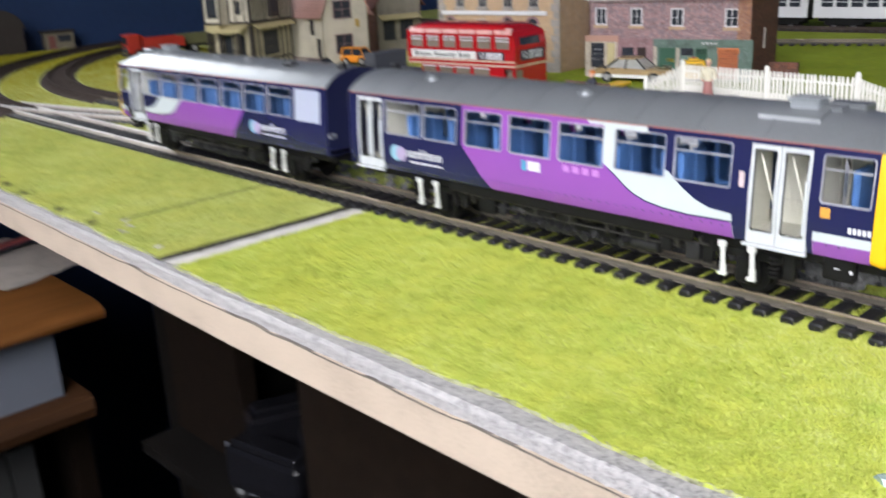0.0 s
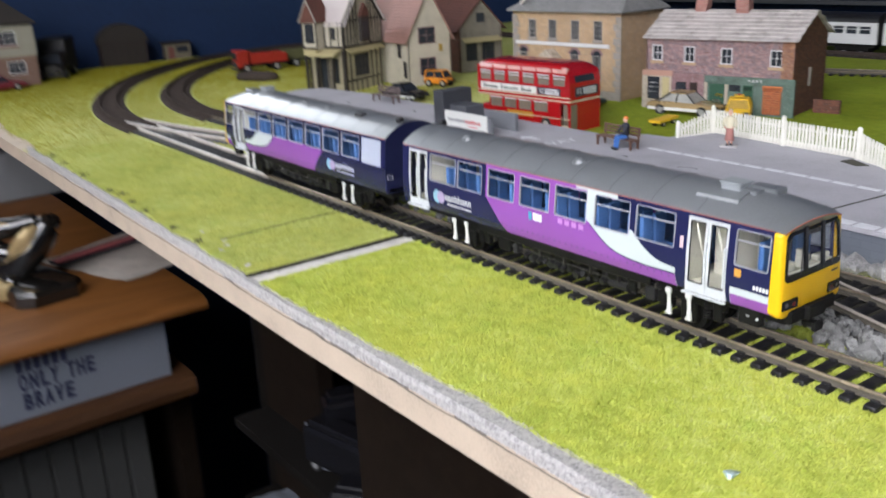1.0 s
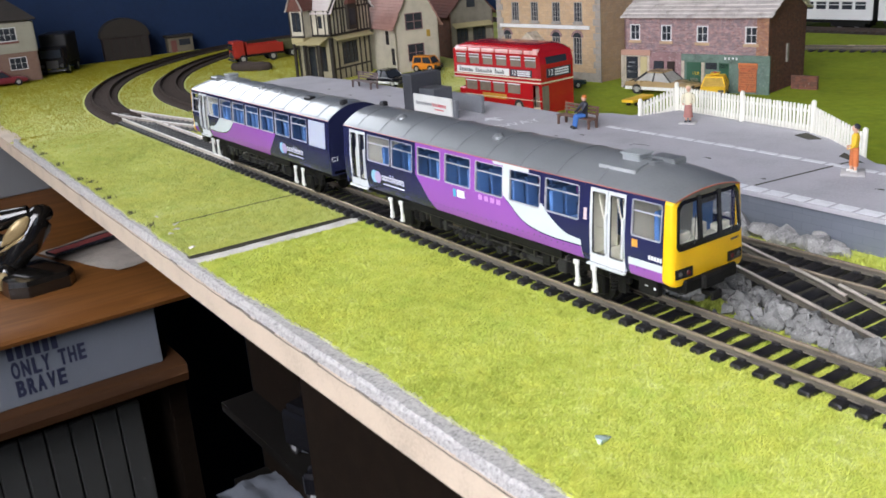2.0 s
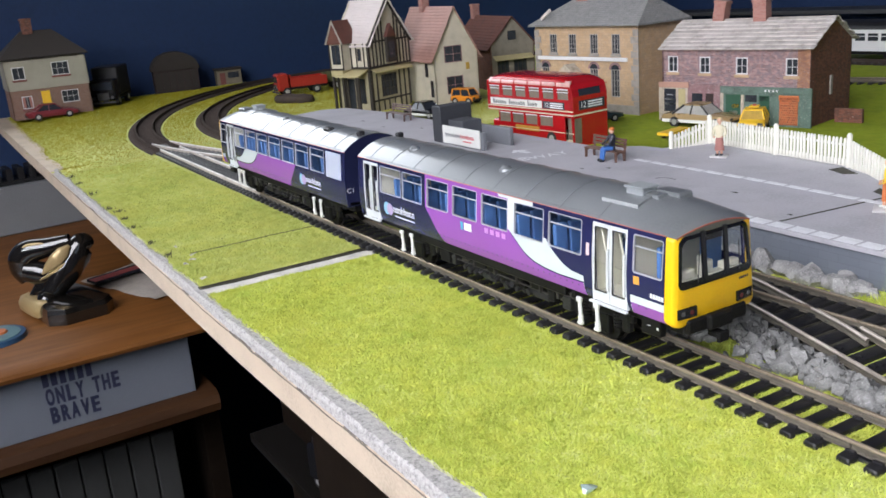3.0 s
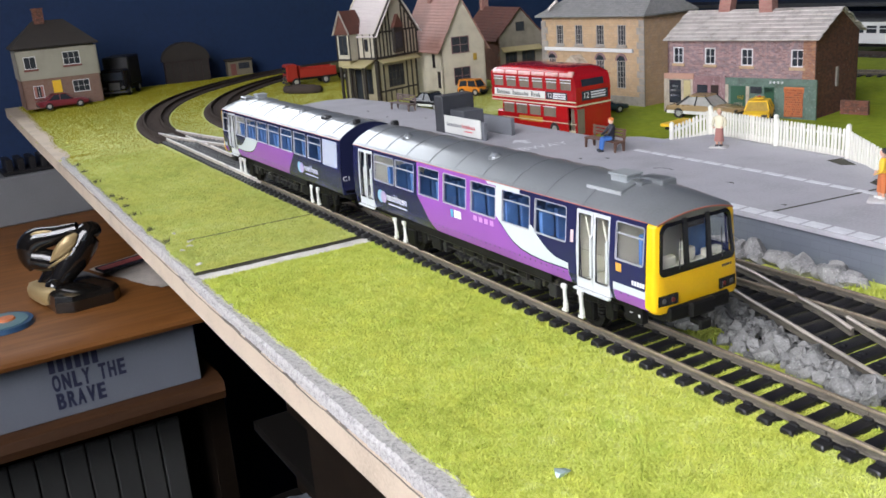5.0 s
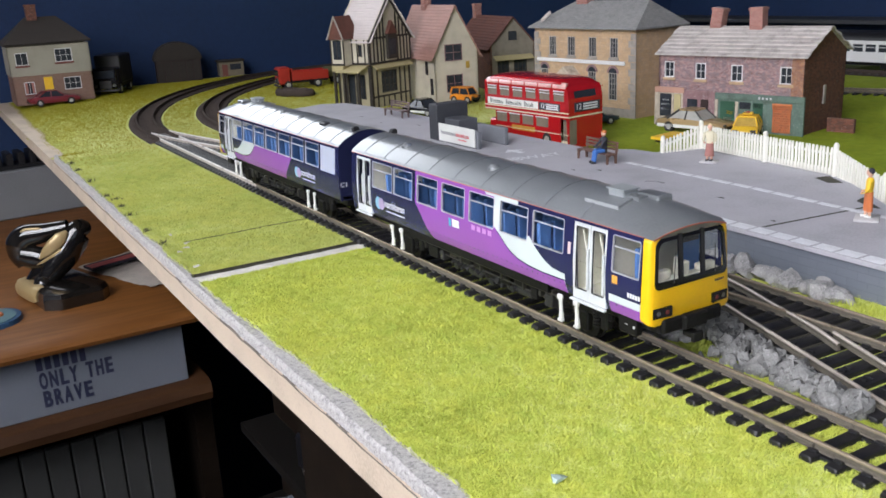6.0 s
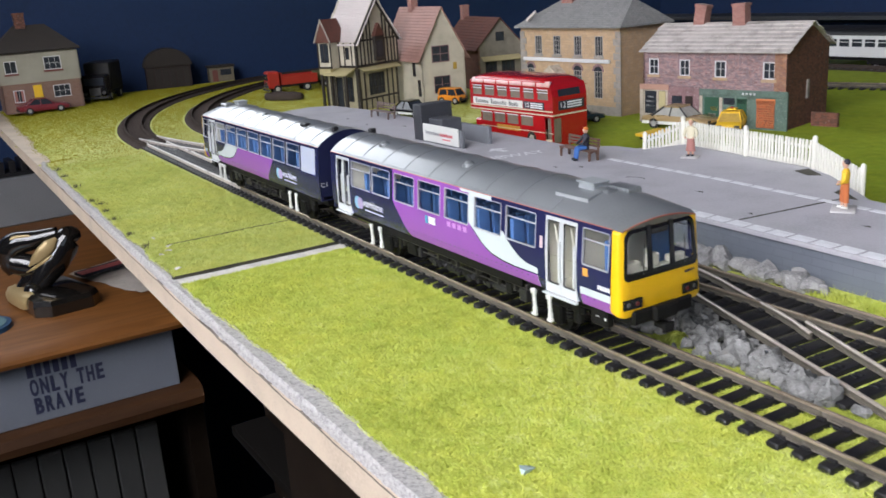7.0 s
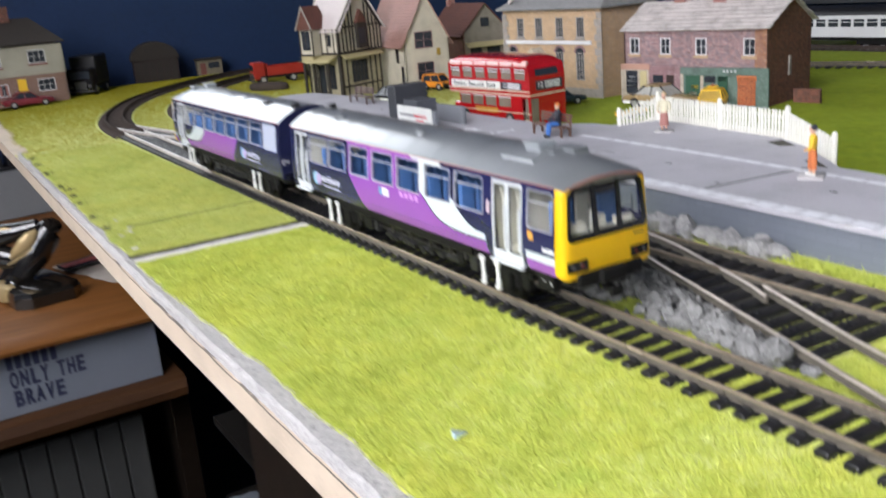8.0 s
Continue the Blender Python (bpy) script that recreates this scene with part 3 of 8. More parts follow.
def sleeper_mesh(length, mat=None, wide=2.1):
    g = Geo()
    h, e = length / 2, 0.8
    sec = [(-wide, -0.4), (-wide, 0.9), (-wide + 0.35, 1.5), (-wide + 0.9, SLEEPER_TOP), (wide - 0.9, SLEEPER_TOP), (wide - 0.35, 1.5), (wide, 0.9), (wide, -0.4)]
    g.loft([[(x * k, y, -0.4 + (z + 0.4) * m) for x, z in sec] for y, k, m in ((-h, 0.78, 0.72), (-h + e * 0.4, 0.94, 0.92), (-h + e * 1.3, 1, 1), (h - e * 1.3, 1, 1), (h - e * 0.4, 0.94, 0.92), (h, 0.78, 0.72))], 0, True, (True, True))
    for s in (-1, 1):
        for d in (-1.45, 1.45):
            g.box(-1.4, 1.4, s * 8.25 + d - 0.6, s * 8.25 + d + 0.6, SLEEPER_TOP - 0.1, SLEEPER_TOP + 0.7, bev=0.25)
    return mesh_of("sleeper", g, mat or M_sleeper)


SLEEPER = sleeper_mesh(26.0)


def track(label, path, rail_mat, pitch=8.9, bed=False, sleepers=True, rails=(-8.25, 8.25), smesh=None, stations=None):
    th = thing("railway_track", label, "track", group="railway tracks")
    p = line_points(path, 6.0)
    if bed:
        g = Geo()
        t = tangents(p)
        g.loft([[(x - ty * a, y + tx * a, b) for a, b in ((-16.2, -0.4), (-15.4, 0.9), (-14.6, 1.2), (14.6, 1.2), (15.4, 0.9), (16.2, -0.4))] for (x, y), (tx, ty) in zip(p, t)], 0, False)
        part("track_bed", g, M_bed, th, "dark brown foam ballast strip")
    for off in rails:
        part("rail", rail_geo(offset_line(p, off)), [M_bed if rail_mat is M_bed else M_rail_new if rail_mat is M_rail_pale else M_railside, rail_mat], th)
    if sleepers:
        q = line_points(path, pitch)
        if stations:
            k = np.argsort(p[:, 0])
            q = np.array([(x, np.interp(x, p[k, 0], p[k, 1])) for x in stations])
        for (x, y), (tx, ty) in zip(q, tangents(q)):
            part("sleeper", smesh or SLEEPER, None, th, at=pose(x * MM, y * MM, 0, 0, 0, math.degrees(math.atan2(ty, tx)) + rng.normal(0, 0.6)))
    return th


def arc(cx, cy, r, a0, a1, n=60):
    return [(cx + r * math.cos(radians(a0 + (a1 - a0) * i / n)), cy + r * math.sin(radians(a0 + (a1 - a0) * i / n))) for i in range(n + 1)]


T2 = 69.2
# the sleepers of two lengths of track, with a wider gap at their joint
STATIONS = [61.6 + 7.7 * k for k in range(31, -1, -1)] + [52.0 - 7.65 * k for k in range(54)]
FAR_STATIONS = [-360.0 - 6.4 * k for k in range(38)]
track("nickel silver model rails on black plastic sleepers under the train", [(300, -3.0), (120, -1.6), (0, -0.8), (-330, 0.5), (-358, 0.75)], M_rail, 7.7, stations=STATIONS)
track("far points rails painted pale for their glint, on close-set black sleepers", [(-358.4, 0.75), (-480, 1.8), (-600, 3.0)], M_rail_pale, 6.4, stations=FAR_STATIONS)
track("second line of rails on black sleepers beside the platform", [(300, T2), (-600, T2)], M_rail, 7.7, smesh=sleeper_mesh(26.0, None, 2.5))
track("outer curve of dark track swinging round on the grass", [(-600, 3.0)] + arc(-617, 572, 569, -90, -143, 50) + arc(-832, 410, 300, -145, -195, 40), M_bed, 8.9, bed=True, smesh=sleeper_mesh(26.0, M_bed))
track("inner curve of dark track on the grass", [(-600, T2)] + arc(-617, 572, 502, -90, -143, 50) + arc(-832, 410, 233, -145, -195, 40), M_bed, 8.9, bed=True, smesh=sleeper_mesh(26.0, M_bed))


def ease(a, b, x):
    k = min(1.0, max(0.0, (x - a) / (b - a)))
    return k * k * (3 - 2 * k)


TIMBER = sleeper_mesh(52.0, None, 2.7)
def crossing_y(x):
    """Centre line of the crossover: leaves the second line, runs straight at an angle, joins the first."""
    if x < -23:
        return T2 - 0.00255 * max(0.0, x + 85) ** 2
    if x < 135:
        return T2 - 10.2 - 0.329 * (x + 23)
    return T2 - 71.5 + 0.00265 * max(0.0, 197 - x) ** 2


track("bright diverging rails of a set of points crossing between the lines", [(x, crossing_y(x)) for x in range(-130, 205, 5)], M_rail_new, 8.9, sleepers=False, rails=(-8.25,))
track("diverging rails of the far set of points, painted pale for their glint", [(x, 3.0 + 67.0 * ease(-690, -290, x)) for x in range(-640, -320, 6)], M_rail_pale, 7.7, smesh=sleeper_mesh(26.0, surface("grey_sleeper", (0.10, 0.097, 0.095), 0.35, var=0.5, big=8, fine=1.0)))
pt = thing("railway_points", "long black timbers and frog rails of the points", "track", 0, 0, 0, group="railway tracks")
for k in range(21):
    x = -95 + 7.7 * k
    part("timber", TIMBER, None, pt, at=pose(x * MM, (T2 - 9 - 0.14 * max(0, x + 60)) * MM, -0.0001, 0, 0, 90 - 92 + rng.normal(0, 0.5)))
# dark sheet under the points stands in for shadow between the timbers
g = Geo()
xs_ = list(range(-108, 22, 6))
g.loft([[(x, crossing_y(x) - 12.5 + 1.5 * noise.noise((x * 0.07, 1.0, 2.0)), 0.15) for x in xs_], [(x, crossing_y(x) - 8.0, 0.5) for x in xs_], [(x, 80 + 0 * x, 0.5) for x in xs_], [(x, 83.5 + 1.5 * noise.noise((x * 0.09, 4.0, 2.0)), 0.15) for x in xs_]], 0, False)
part("ballast", g, M_dark_gap, pt, "dark sheet drawn for the shadow between the point timbers", smooth=60)
# the far diverging rail stops short at the frog, where its wing bends away and the nose begins
part("wing_rail", rail_geo(line_points([(x, crossing_y(x) + 8.25) for x in range(-128, 8, 5)] + [(15, 54.4), (25.5, 49.4)])), [M_railside, M_rail_new], pt)
part("nose_rail", rail_geo(line_points([(18, 57.0), (40, 48.3), (62, 39.8), (82, 32.8)] + [(x, crossing_y(x) + 8.2) for x in range(90, 200, 6)])), [M_railside, M_rail_new], pt)

web = thing("rail_joint", "black plastic webs and a dull fishplate joining two lengths of track", "track", 0, 0, 0, group="railway tracks")
for yy in (-9.6, 7.4):
    g = Geo()
    g.box(61.0, 69.5, yy - 1.2, yy + 1.2, -0.2, 1.0, bev=0.25)
    part("web", g, M_sleeper, web)
    g = Geo()
    g.box(52.5, 61.0, yy - 1.15, yy + 1.15, 2.3, 3.6, bev=0.2)
    part("fishplate", g, M_railside, web, "dull metal fishplate")

# ---- stones --------------------------------------------------------------------
def chipped(r, seed, flat=0.85, planes=15):
    """A broken stone with flat, sharp-edged faces: a ball cut by a dozen random planes."""
    rs = np.random.default_rng(seed)
    bm = bmesh.new()
    bmesh.ops.create_icosphere(bm, subdivisions=2, radius=1.25)
    for _ in range(planes):
        n = Vector(rs.normal(0, 1, 3)).normalized()
        cut = bmesh.ops.bisect_plane(bm, geom=bm.verts[:] + bm.edges[:] + bm.faces[:], plane_co=n * rs.uniform(0.62, 1.02), plane_no=n, clear_outer=True)
        edges = [q for q in cut["geom_cut"] if isinstance(q, bmesh.types.BMEdge)]
        if len(edges) > 2:
            bmesh.ops.contextual_create(bm, geom=edges)
    bm.verts.index_update()
    g = Geo()
    g.add([(v.co.x * r * 1.15, v.co.y * r, v.co.z * r * flat) for v in bm.verts], [[v.index for v in f.verts] for f in bm.faces])
    bm.free()
    return g


for k, (x, y, r) in enumerate([(-66, 93, 5.5), (-59, 91, 4.6), (-52, 93.5, 5.2), (-47, 90, 3.8), (-41, 92.5, 4.6), (-37.5, 95, 4.2), (-33, 91, 3.6), (-28.5, 93, 4.9), (-23.5, 90.5, 3.4), (-19, 92.5, 3.6), (-12.5, 92, 5.4), (-14.5, 95.5, 4.4), (-6.5, 92.5, 4.0), (-54, 88, 3.2), (-72, 92, 5), (-1.5, 93, 2.6), (-44, 95, 3.4), (-20, 95.5, 3.0)]):
    th = thing("rock", "pale grey broken stone lying at the foot of the platform wall", "rock", x, y, r * 0.45, rng.uniform(0, 360), "stones along the platform wall")
    part("stone", chipped(r, 100 + k, 0.95), M_rock, th, smooth=24)
g = Geo()
r3 = np.random.default_rng(11)
n = 0
while n < 330:
    x = r3.uniform(-45, 56)
    lo = 14.8
    hi = 47.5 - 0.329 * (x + 23) - 0.0012 * max(0.0, x - 20) ** 2
    if hi < lo + 1:
        continue
    y = r3.uniform(lo, hi)
    if -13 < x < -2 and y < 25:
        continue
    r = r3.uniform(1.1, 2.6) * (1.5 if n % 5 == 0 else 1.0)
    mid = 1 - abs((y - (lo + hi) / 2) / ((hi - lo) / 2 + 0.1))
    gg = chipped(r, 1000 + n, 0.8)
    q = Euler((r3.uniform(0, 6), r3.uniform(0, 6), r3.uniform(0, 6))).to_matrix()
    g.add([tuple(q @ Vector(p) + Vector((x, y, r * 0.25 + 3.6 * mid * r3.uniform(0.2, 1)))) for p in gg.v], gg.f)
    n += 1
gg = chipped(2.5, 91, 0.8, 26)
g.add([(p[0] + 65.5, p[1] + 18.5, p[2] + 1.4) for p in gg.v], gg.f)
pile = part("stone_heap", g, M_rubble, None, "heap of grey broken stones between the tracks", smooth=42, kind="stuff")
pile["category"] = "stones"
g = Geo()
for n in range(260):
    x, y, r = r3.uniform(-330, -48), r3.uniform(13.5, 48), r3.uniform(0.9, 3.0)
    gg = chipped(r, 3000 + n % 40, 0.8)
    q = Euler((r3.uniform(0, 6), r3.uniform(0, 6), r3.uniform(0, 6))).to_matrix()
    g.add([tuple(q @ Vector(p) + Vector((x, y, r * 0.3))) for p in gg.v], gg.f)
strew = part("loose_stones", g, M_rubble, None, "dark loose stones strewn beside the track", smooth=25, kind="stuff")
strew["category"] = "stones"

# ---- train --------------------------------------------------------------------
HW = 17.5           # half width
Z0, ZE, ZR = 21.0, 48.2, 54.9   # body bottom, eave, ridge
WZ0, WZ1 = 34.7, 46.3
LEAN = 0.085        # the sides lean inwards above the waist
HWE = HW - LEAN * (ZE - 34.0)


def leaned(g):
    g.v = [(x, y - math.copysign(LEAN * max(0.0, z - 34.0), y) if abs(y) > 10 else y, z) for x, y, z in g.v]
    return g


def raked(g):
    """The cab end: leaned sides, a face that rakes back from the waist and bows forward in the middle."""
    v = []
    for x, y, z in leaned(g).v:
        k = min(1.1, max(0.0, x / 4.7))
        v.append((x - k * (1.1 * (y / HW) ** 2 + 1.2 * max(0.0, z - 32.0) / 16.0), y, z))
    g.v = v
    return g



def side_panel(holes, u0, u1, y, mat, th, name, label=""):
    """A body side of 1 mm thickness with real openings; holes are (u0, u1, z0, z1)."""
    us = sorted({u0, u1, *[h[0] for h in holes], *[h[1] for h in holes]})
    zs = sorted({Z0, ZE, *[h[2] for h in holes], *[h[3] for h in holes]})
    s = 1 if y > 0 else -1
    g = Geo()

    def tuck(z):
        return y - s * max(0.0, (25.5 - z) / 4.5) ** 1.6 * 1.3

    zs = sorted(set(zs) | {22.0, 23.2, 24.4, 25.5, 34.0})
    for i in range(len(us) - 1):
        for j in range(len(zs) - 1):
            um, zm = (us[i] + us[i + 1]) / 2, (zs[j] + zs[j + 1]) / 2
            if any(h[0] < um < h[1] and h[2] < zm < h[3] for h in holes):
                continue
            ya, yb = tuck(zs[j]), tuck(zs[j + 1])
            g.add([(us[i], ya, zs[j]), (us[i + 1], ya, zs[j]), (us[i + 1], yb, zs[j + 1]), (us[i], yb, zs[j + 1])], [(0, 1, 2, 3)])
            g.add([(us[i], ya - s, zs[j]), (us[i + 1], ya - s, zs[j]), (us[i + 1], yb - s, zs[j + 1]), (us[i], yb - s, zs[j + 1])], [(0, 1, 2, 3)])
    for a, b, c, d in holes:
        g.add([(u, yy, z) for u, z in ((a, c), (b, c), (b, d), (a, d)) for yy in (tuck(z), tuck(z) - s)], [(0, 1, 3, 2), (2, 3, 5, 4), (4, 5, 7, 6), (6, 7, 1, 0)])
    return part(name, leaned(g), mat, th, label, smooth=20, weld=True)


def rounded(u0, u1, z0, z1, r, n=4):
    pts = []
    for cu, cz, a in ((u1 - r, z1 - r, 0), (u0 + r, z1 - r, 90), (u0 + r, z0 + r, 180), (u1 - r, z0 + r, 270)):
        for k in range(n + 1):
            t = radians(a + 90 * k / n)
            pts.append((cu + r * math.cos(t), cz + r * math.sin(t)))
    return pts


def ring_frame(g, u0, u1, z0, z1, wide, y0, y1, r=1.2, mi=0):
    """A rounded frame with thickness between planes y0 and y1."""
    o, i = rounded(u0, u1, z0, z1, r), rounded(u0 + wide, u1 - wide, z0 + wide, z1 - wide, max(0.2, r - wide))
    g.loft([[(a, y1, b) for a, b in i], [(a, y0, b) for a, b in i], [(a, y0, b) for a, b in o], [(a, y1, b) for a, b in o], [(a, y1, b) for a, b in i]], mi)


def car_window(th, u0, u1, z0, z1, side, bar=True, frame_mat=None):
    y = side * HW
    g = Geo()
    ring_frame(g, u0 - 0.2, u1 + 0.2, z0 - 0.2, z1 + 0.2, 0.34, y + side * 0.10, y - side * 0.6, 0.9)
    if bar:
        zz = z0 + (z1 - z0) * 0.70
        g.box(u0 + 0.4, u1 - 0.4, min(y, y - side * 0.5), max(y, y - side * 0.5), zz - 0.22, zz + 0.22, bev=0.1)
    w = part("window", leaned(g), frame_mat or M_frame, th, "pale metal framed window")
    g = Geo()
    g.box(u0 + 0.3, u1 - 0.3, min(y - side * 0.45, y - side * 0.7), max(y - side * 0.45, y - side * 0.7), z0 + 0.3, z1 - 0.3)
    p = part("pane", leaned(g), M_glass, w, "clear glazing")
    p.visible_shadow = False
    return w


def car_door(th, u0, u1, side):
    """A white double-leaf folding door with tall panes."""
    y = side * (HW - 0.15)
    mid = (u0 + u1) / 2
    for k, (a, b) in enumerate(((u0, mid - 0.12), (mid + 0.12, u1))):
        g = Geo()
        z0, z1 = Z0 + 0.2, 46.9
        wz0, wz1 = Z0 + 3.6, 45.6
        wa, wb = a + 1.0, b - 1.0
        for p, q, r, s in ((a, wa, z0, z1), (wb, b, z0, z1), (wa, wb, z0, wz0), (wa, wb, wz1, z1)):
            for e, h in ((r, s),) if s - r < 20 else ((r, 34.0), (34.0, s)):
                g.box(p, q, min(y, y - side * 0.9), max(y, y - side * 0.9), e, h)
        d = part("door", leaned(g), M_doorwhite, th, "white folding door leaf with tall glass")
        g = Geo()
        ring_frame(g, wa - 0.1, wb + 0.1, wz0 - 0.1, wz1 + 0.1, 0.35, y + side * 0.06, y - side * 0.3, 0.6)
        part("seal", leaned(g), M_black, d, "black rubber seal")
        g = Geo()
        for e, h in ((wz0, 34.0), (34.0, wz1)):
            g.box(wa, wb, min(y - side * 0.5, y - side * 0.7), max(y - side * 0.5, y - side * 0.7), e, h)
        p = part("pane", leaned(g), M_glass, d)
        p.visible_shadow = False
        g = Geo()
        uu = (b - 0.7) if k else (b + 0.0)
        g.cyl((uu, y + side * 0.7, 26), (uu, y + side * 0.7, 39), 0.42, n=8)
        for zz in (26, 39):
            g.cyl((uu, y + side * 0.7, zz), (uu, y - side * 0.1, zz), 0.4, n=6)
        part("handle", leaned(g), M_doorwhite, d, "white grab handle")
        g = Geo()
        g.cyl((a + 1.6, side * (HW - 2.6), 44.0), (b - 1.6, side * (HW - 2.6), 30.0), 0.28, n=8)
        part("grab_pole", leaned(g), M_cream, d, "pale slanting grab pole")
    g = Geo()
    g.box(u0 - 0.6, u1 + 0.6, min(y, y + side * 1.3), max(y, y + side * 1.1), Z0 - 0.6, Z0 + 0.15, bev=0.2)
    part("door_step", g, M_doorwhite, th, "white step plate below the door")


def roof_ring(x, ridge, eave=ZE, hw=HWE, n=18):
    pts = []
    for k in range(n + 1):
        t = math.cos(math.pi * k / n)
        pts.append((x, (hw + 0.15) * t, eave + (ridge - eave) * (1 - t * t) ** 0.9))
    return pts


def wheelset(th, u):
    for s in (-1, 1):
        g = Geo()
        y = s * 8.0
        g.cyl((u, y - 1.2, RAIL_TOP + 5.3), (u, y + 1.2, RAIL_TOP + 5.3), 5.4, n=24)
        g.cyl((u, y - s * 1.2, RAIL_TOP + 5.3), (u, y - s * 1.7, RAIL_TOP + 5.3), 6.2, n=24)
        w = part("wheel", g, M_under, th, "dark steel wheel")
        g = Geo()
        g.cyl((u, y + s * 1.2, RAIL_TOP + 5.3), (u, y + s * 1.7, RAIL_TOP + 5.3), 2.0, n=12)
        part("hub", g, M_under, w)
    g = Geo()
    g.cyl((u, -8, RAIL_TOP + 5.3), (u, 8, RAIL_TOP + 5.3), 1.2, n=10)
    part("axle", g, M_under, th)
    for s in (-1, 1):
        g = Geo()
        y = s * 11.6
        g.box(u - 15, u + 15, y - 1.0, y + 1.0, 14.6, 17.4, bev=0.4)
        g.box(u - 3.4, u + 3.4, y - 1.3, y + 1.6, 7.6, 15.0, bev=0.6)
        g.box(u - 13.5, u - 10.0, y - 1.5, y + 1.2, 11.0, 19.5, bev=0.5)
        g.box(u + 10.0, u + 13.5, y - 1.5, y + 1.2, 11.0, 19.5, bev=0.5)
        for k in range(5):
            g.cyl((u - 7.6, y + s * 0.4, 11 + 1.2 * k), (u - 7.6, y + s * 0.4, 11.7 + 1.2 * k), 1.5, n=10)
            g.cyl((u + 7.6, y + s * 0.4, 11 + 1.2 * k), (u + 7.6, y + s * 0.4, 11.7 + 1.2 * k), 1.5, n=10)
        part("suspension", g, M_under, th, "black moulded axle guard with springs")
        # pale damper brackets hanging beside the axle
        for du in (-4.2, 4.2):
            g = Geo()
            yy = s * 18.0
            g.box(u + du - 1.3, u + du + 1.1, yy - 0.7, yy + 0.5, 18.6, 20.4, bev=0.4)
            g.cyl((u + du, yy, 18.6), (u + du + 0.4, yy, 12.0), 0.68, n=10)
            g.cyl((u + du + 0.3, yy, 14.0), (u + du + 0.4, yy, 12.0), 0.9, n=10)
            g.box(u + du - 1.1, u + du + 1.4, yy - 0.8, yy + 0.6, 10.9, 11.9, bev=0.25)
            part("damper", g, M_white, th, "white damper bracket")


def seat_pair(th, u, side, facing):
    g = Geo()
    y0, y1 = (3.2, 15.6) if side > 0 else (-15.6, -3.2)
    for a, b in ((y0, (y0 + y1) / 2 - 0.3), ((y0 + y1) / 2 + 0.3, y1)):
        g.box(u - 2.6, u + 2.6, a, b, 28.0, 30.6, bev=0.8)
        bx = u - facing * 2.6
        g.box(bx - 0.9, bx + 0.9, a + 0.2, b - 0.2, 29.0, 41.5, bev=0.8)
    g.box(u - 1.5, u + 1.5, y0 + 2, y1 - 2, 23.0, 28.2)
    part("seat", g, M_seat, th, "blue moulded seat pair")


def nose_outline(x, inset, z0, ztop, n=10):
    """Outline of the cab front in the plane x, from bottom left round to bottom right and back."""
    h = HW - inset
    pts = []
    for cu, cz, a in ((h - 2.2, z0 + 2.2, 270), (h - 1.0, ztop - 1.0, 0), (-h + 1.0, ztop - 1.0, 90), (-h + 2.2, z0 + 2.2, 180)):
        r = 2.2 if cz < 30 else 1.0
        for k in range(n + 1):
            t = radians(a + 90 * k / n)
            y, z = cu + r * math.cos(t), cz + r * math.sin(t)
            if cz > 30:
                z += 1.6 * max(0.0, 1 - (y / h) ** 2) * (x / 4.6)
            pts.append((x, y, z))
    return pts


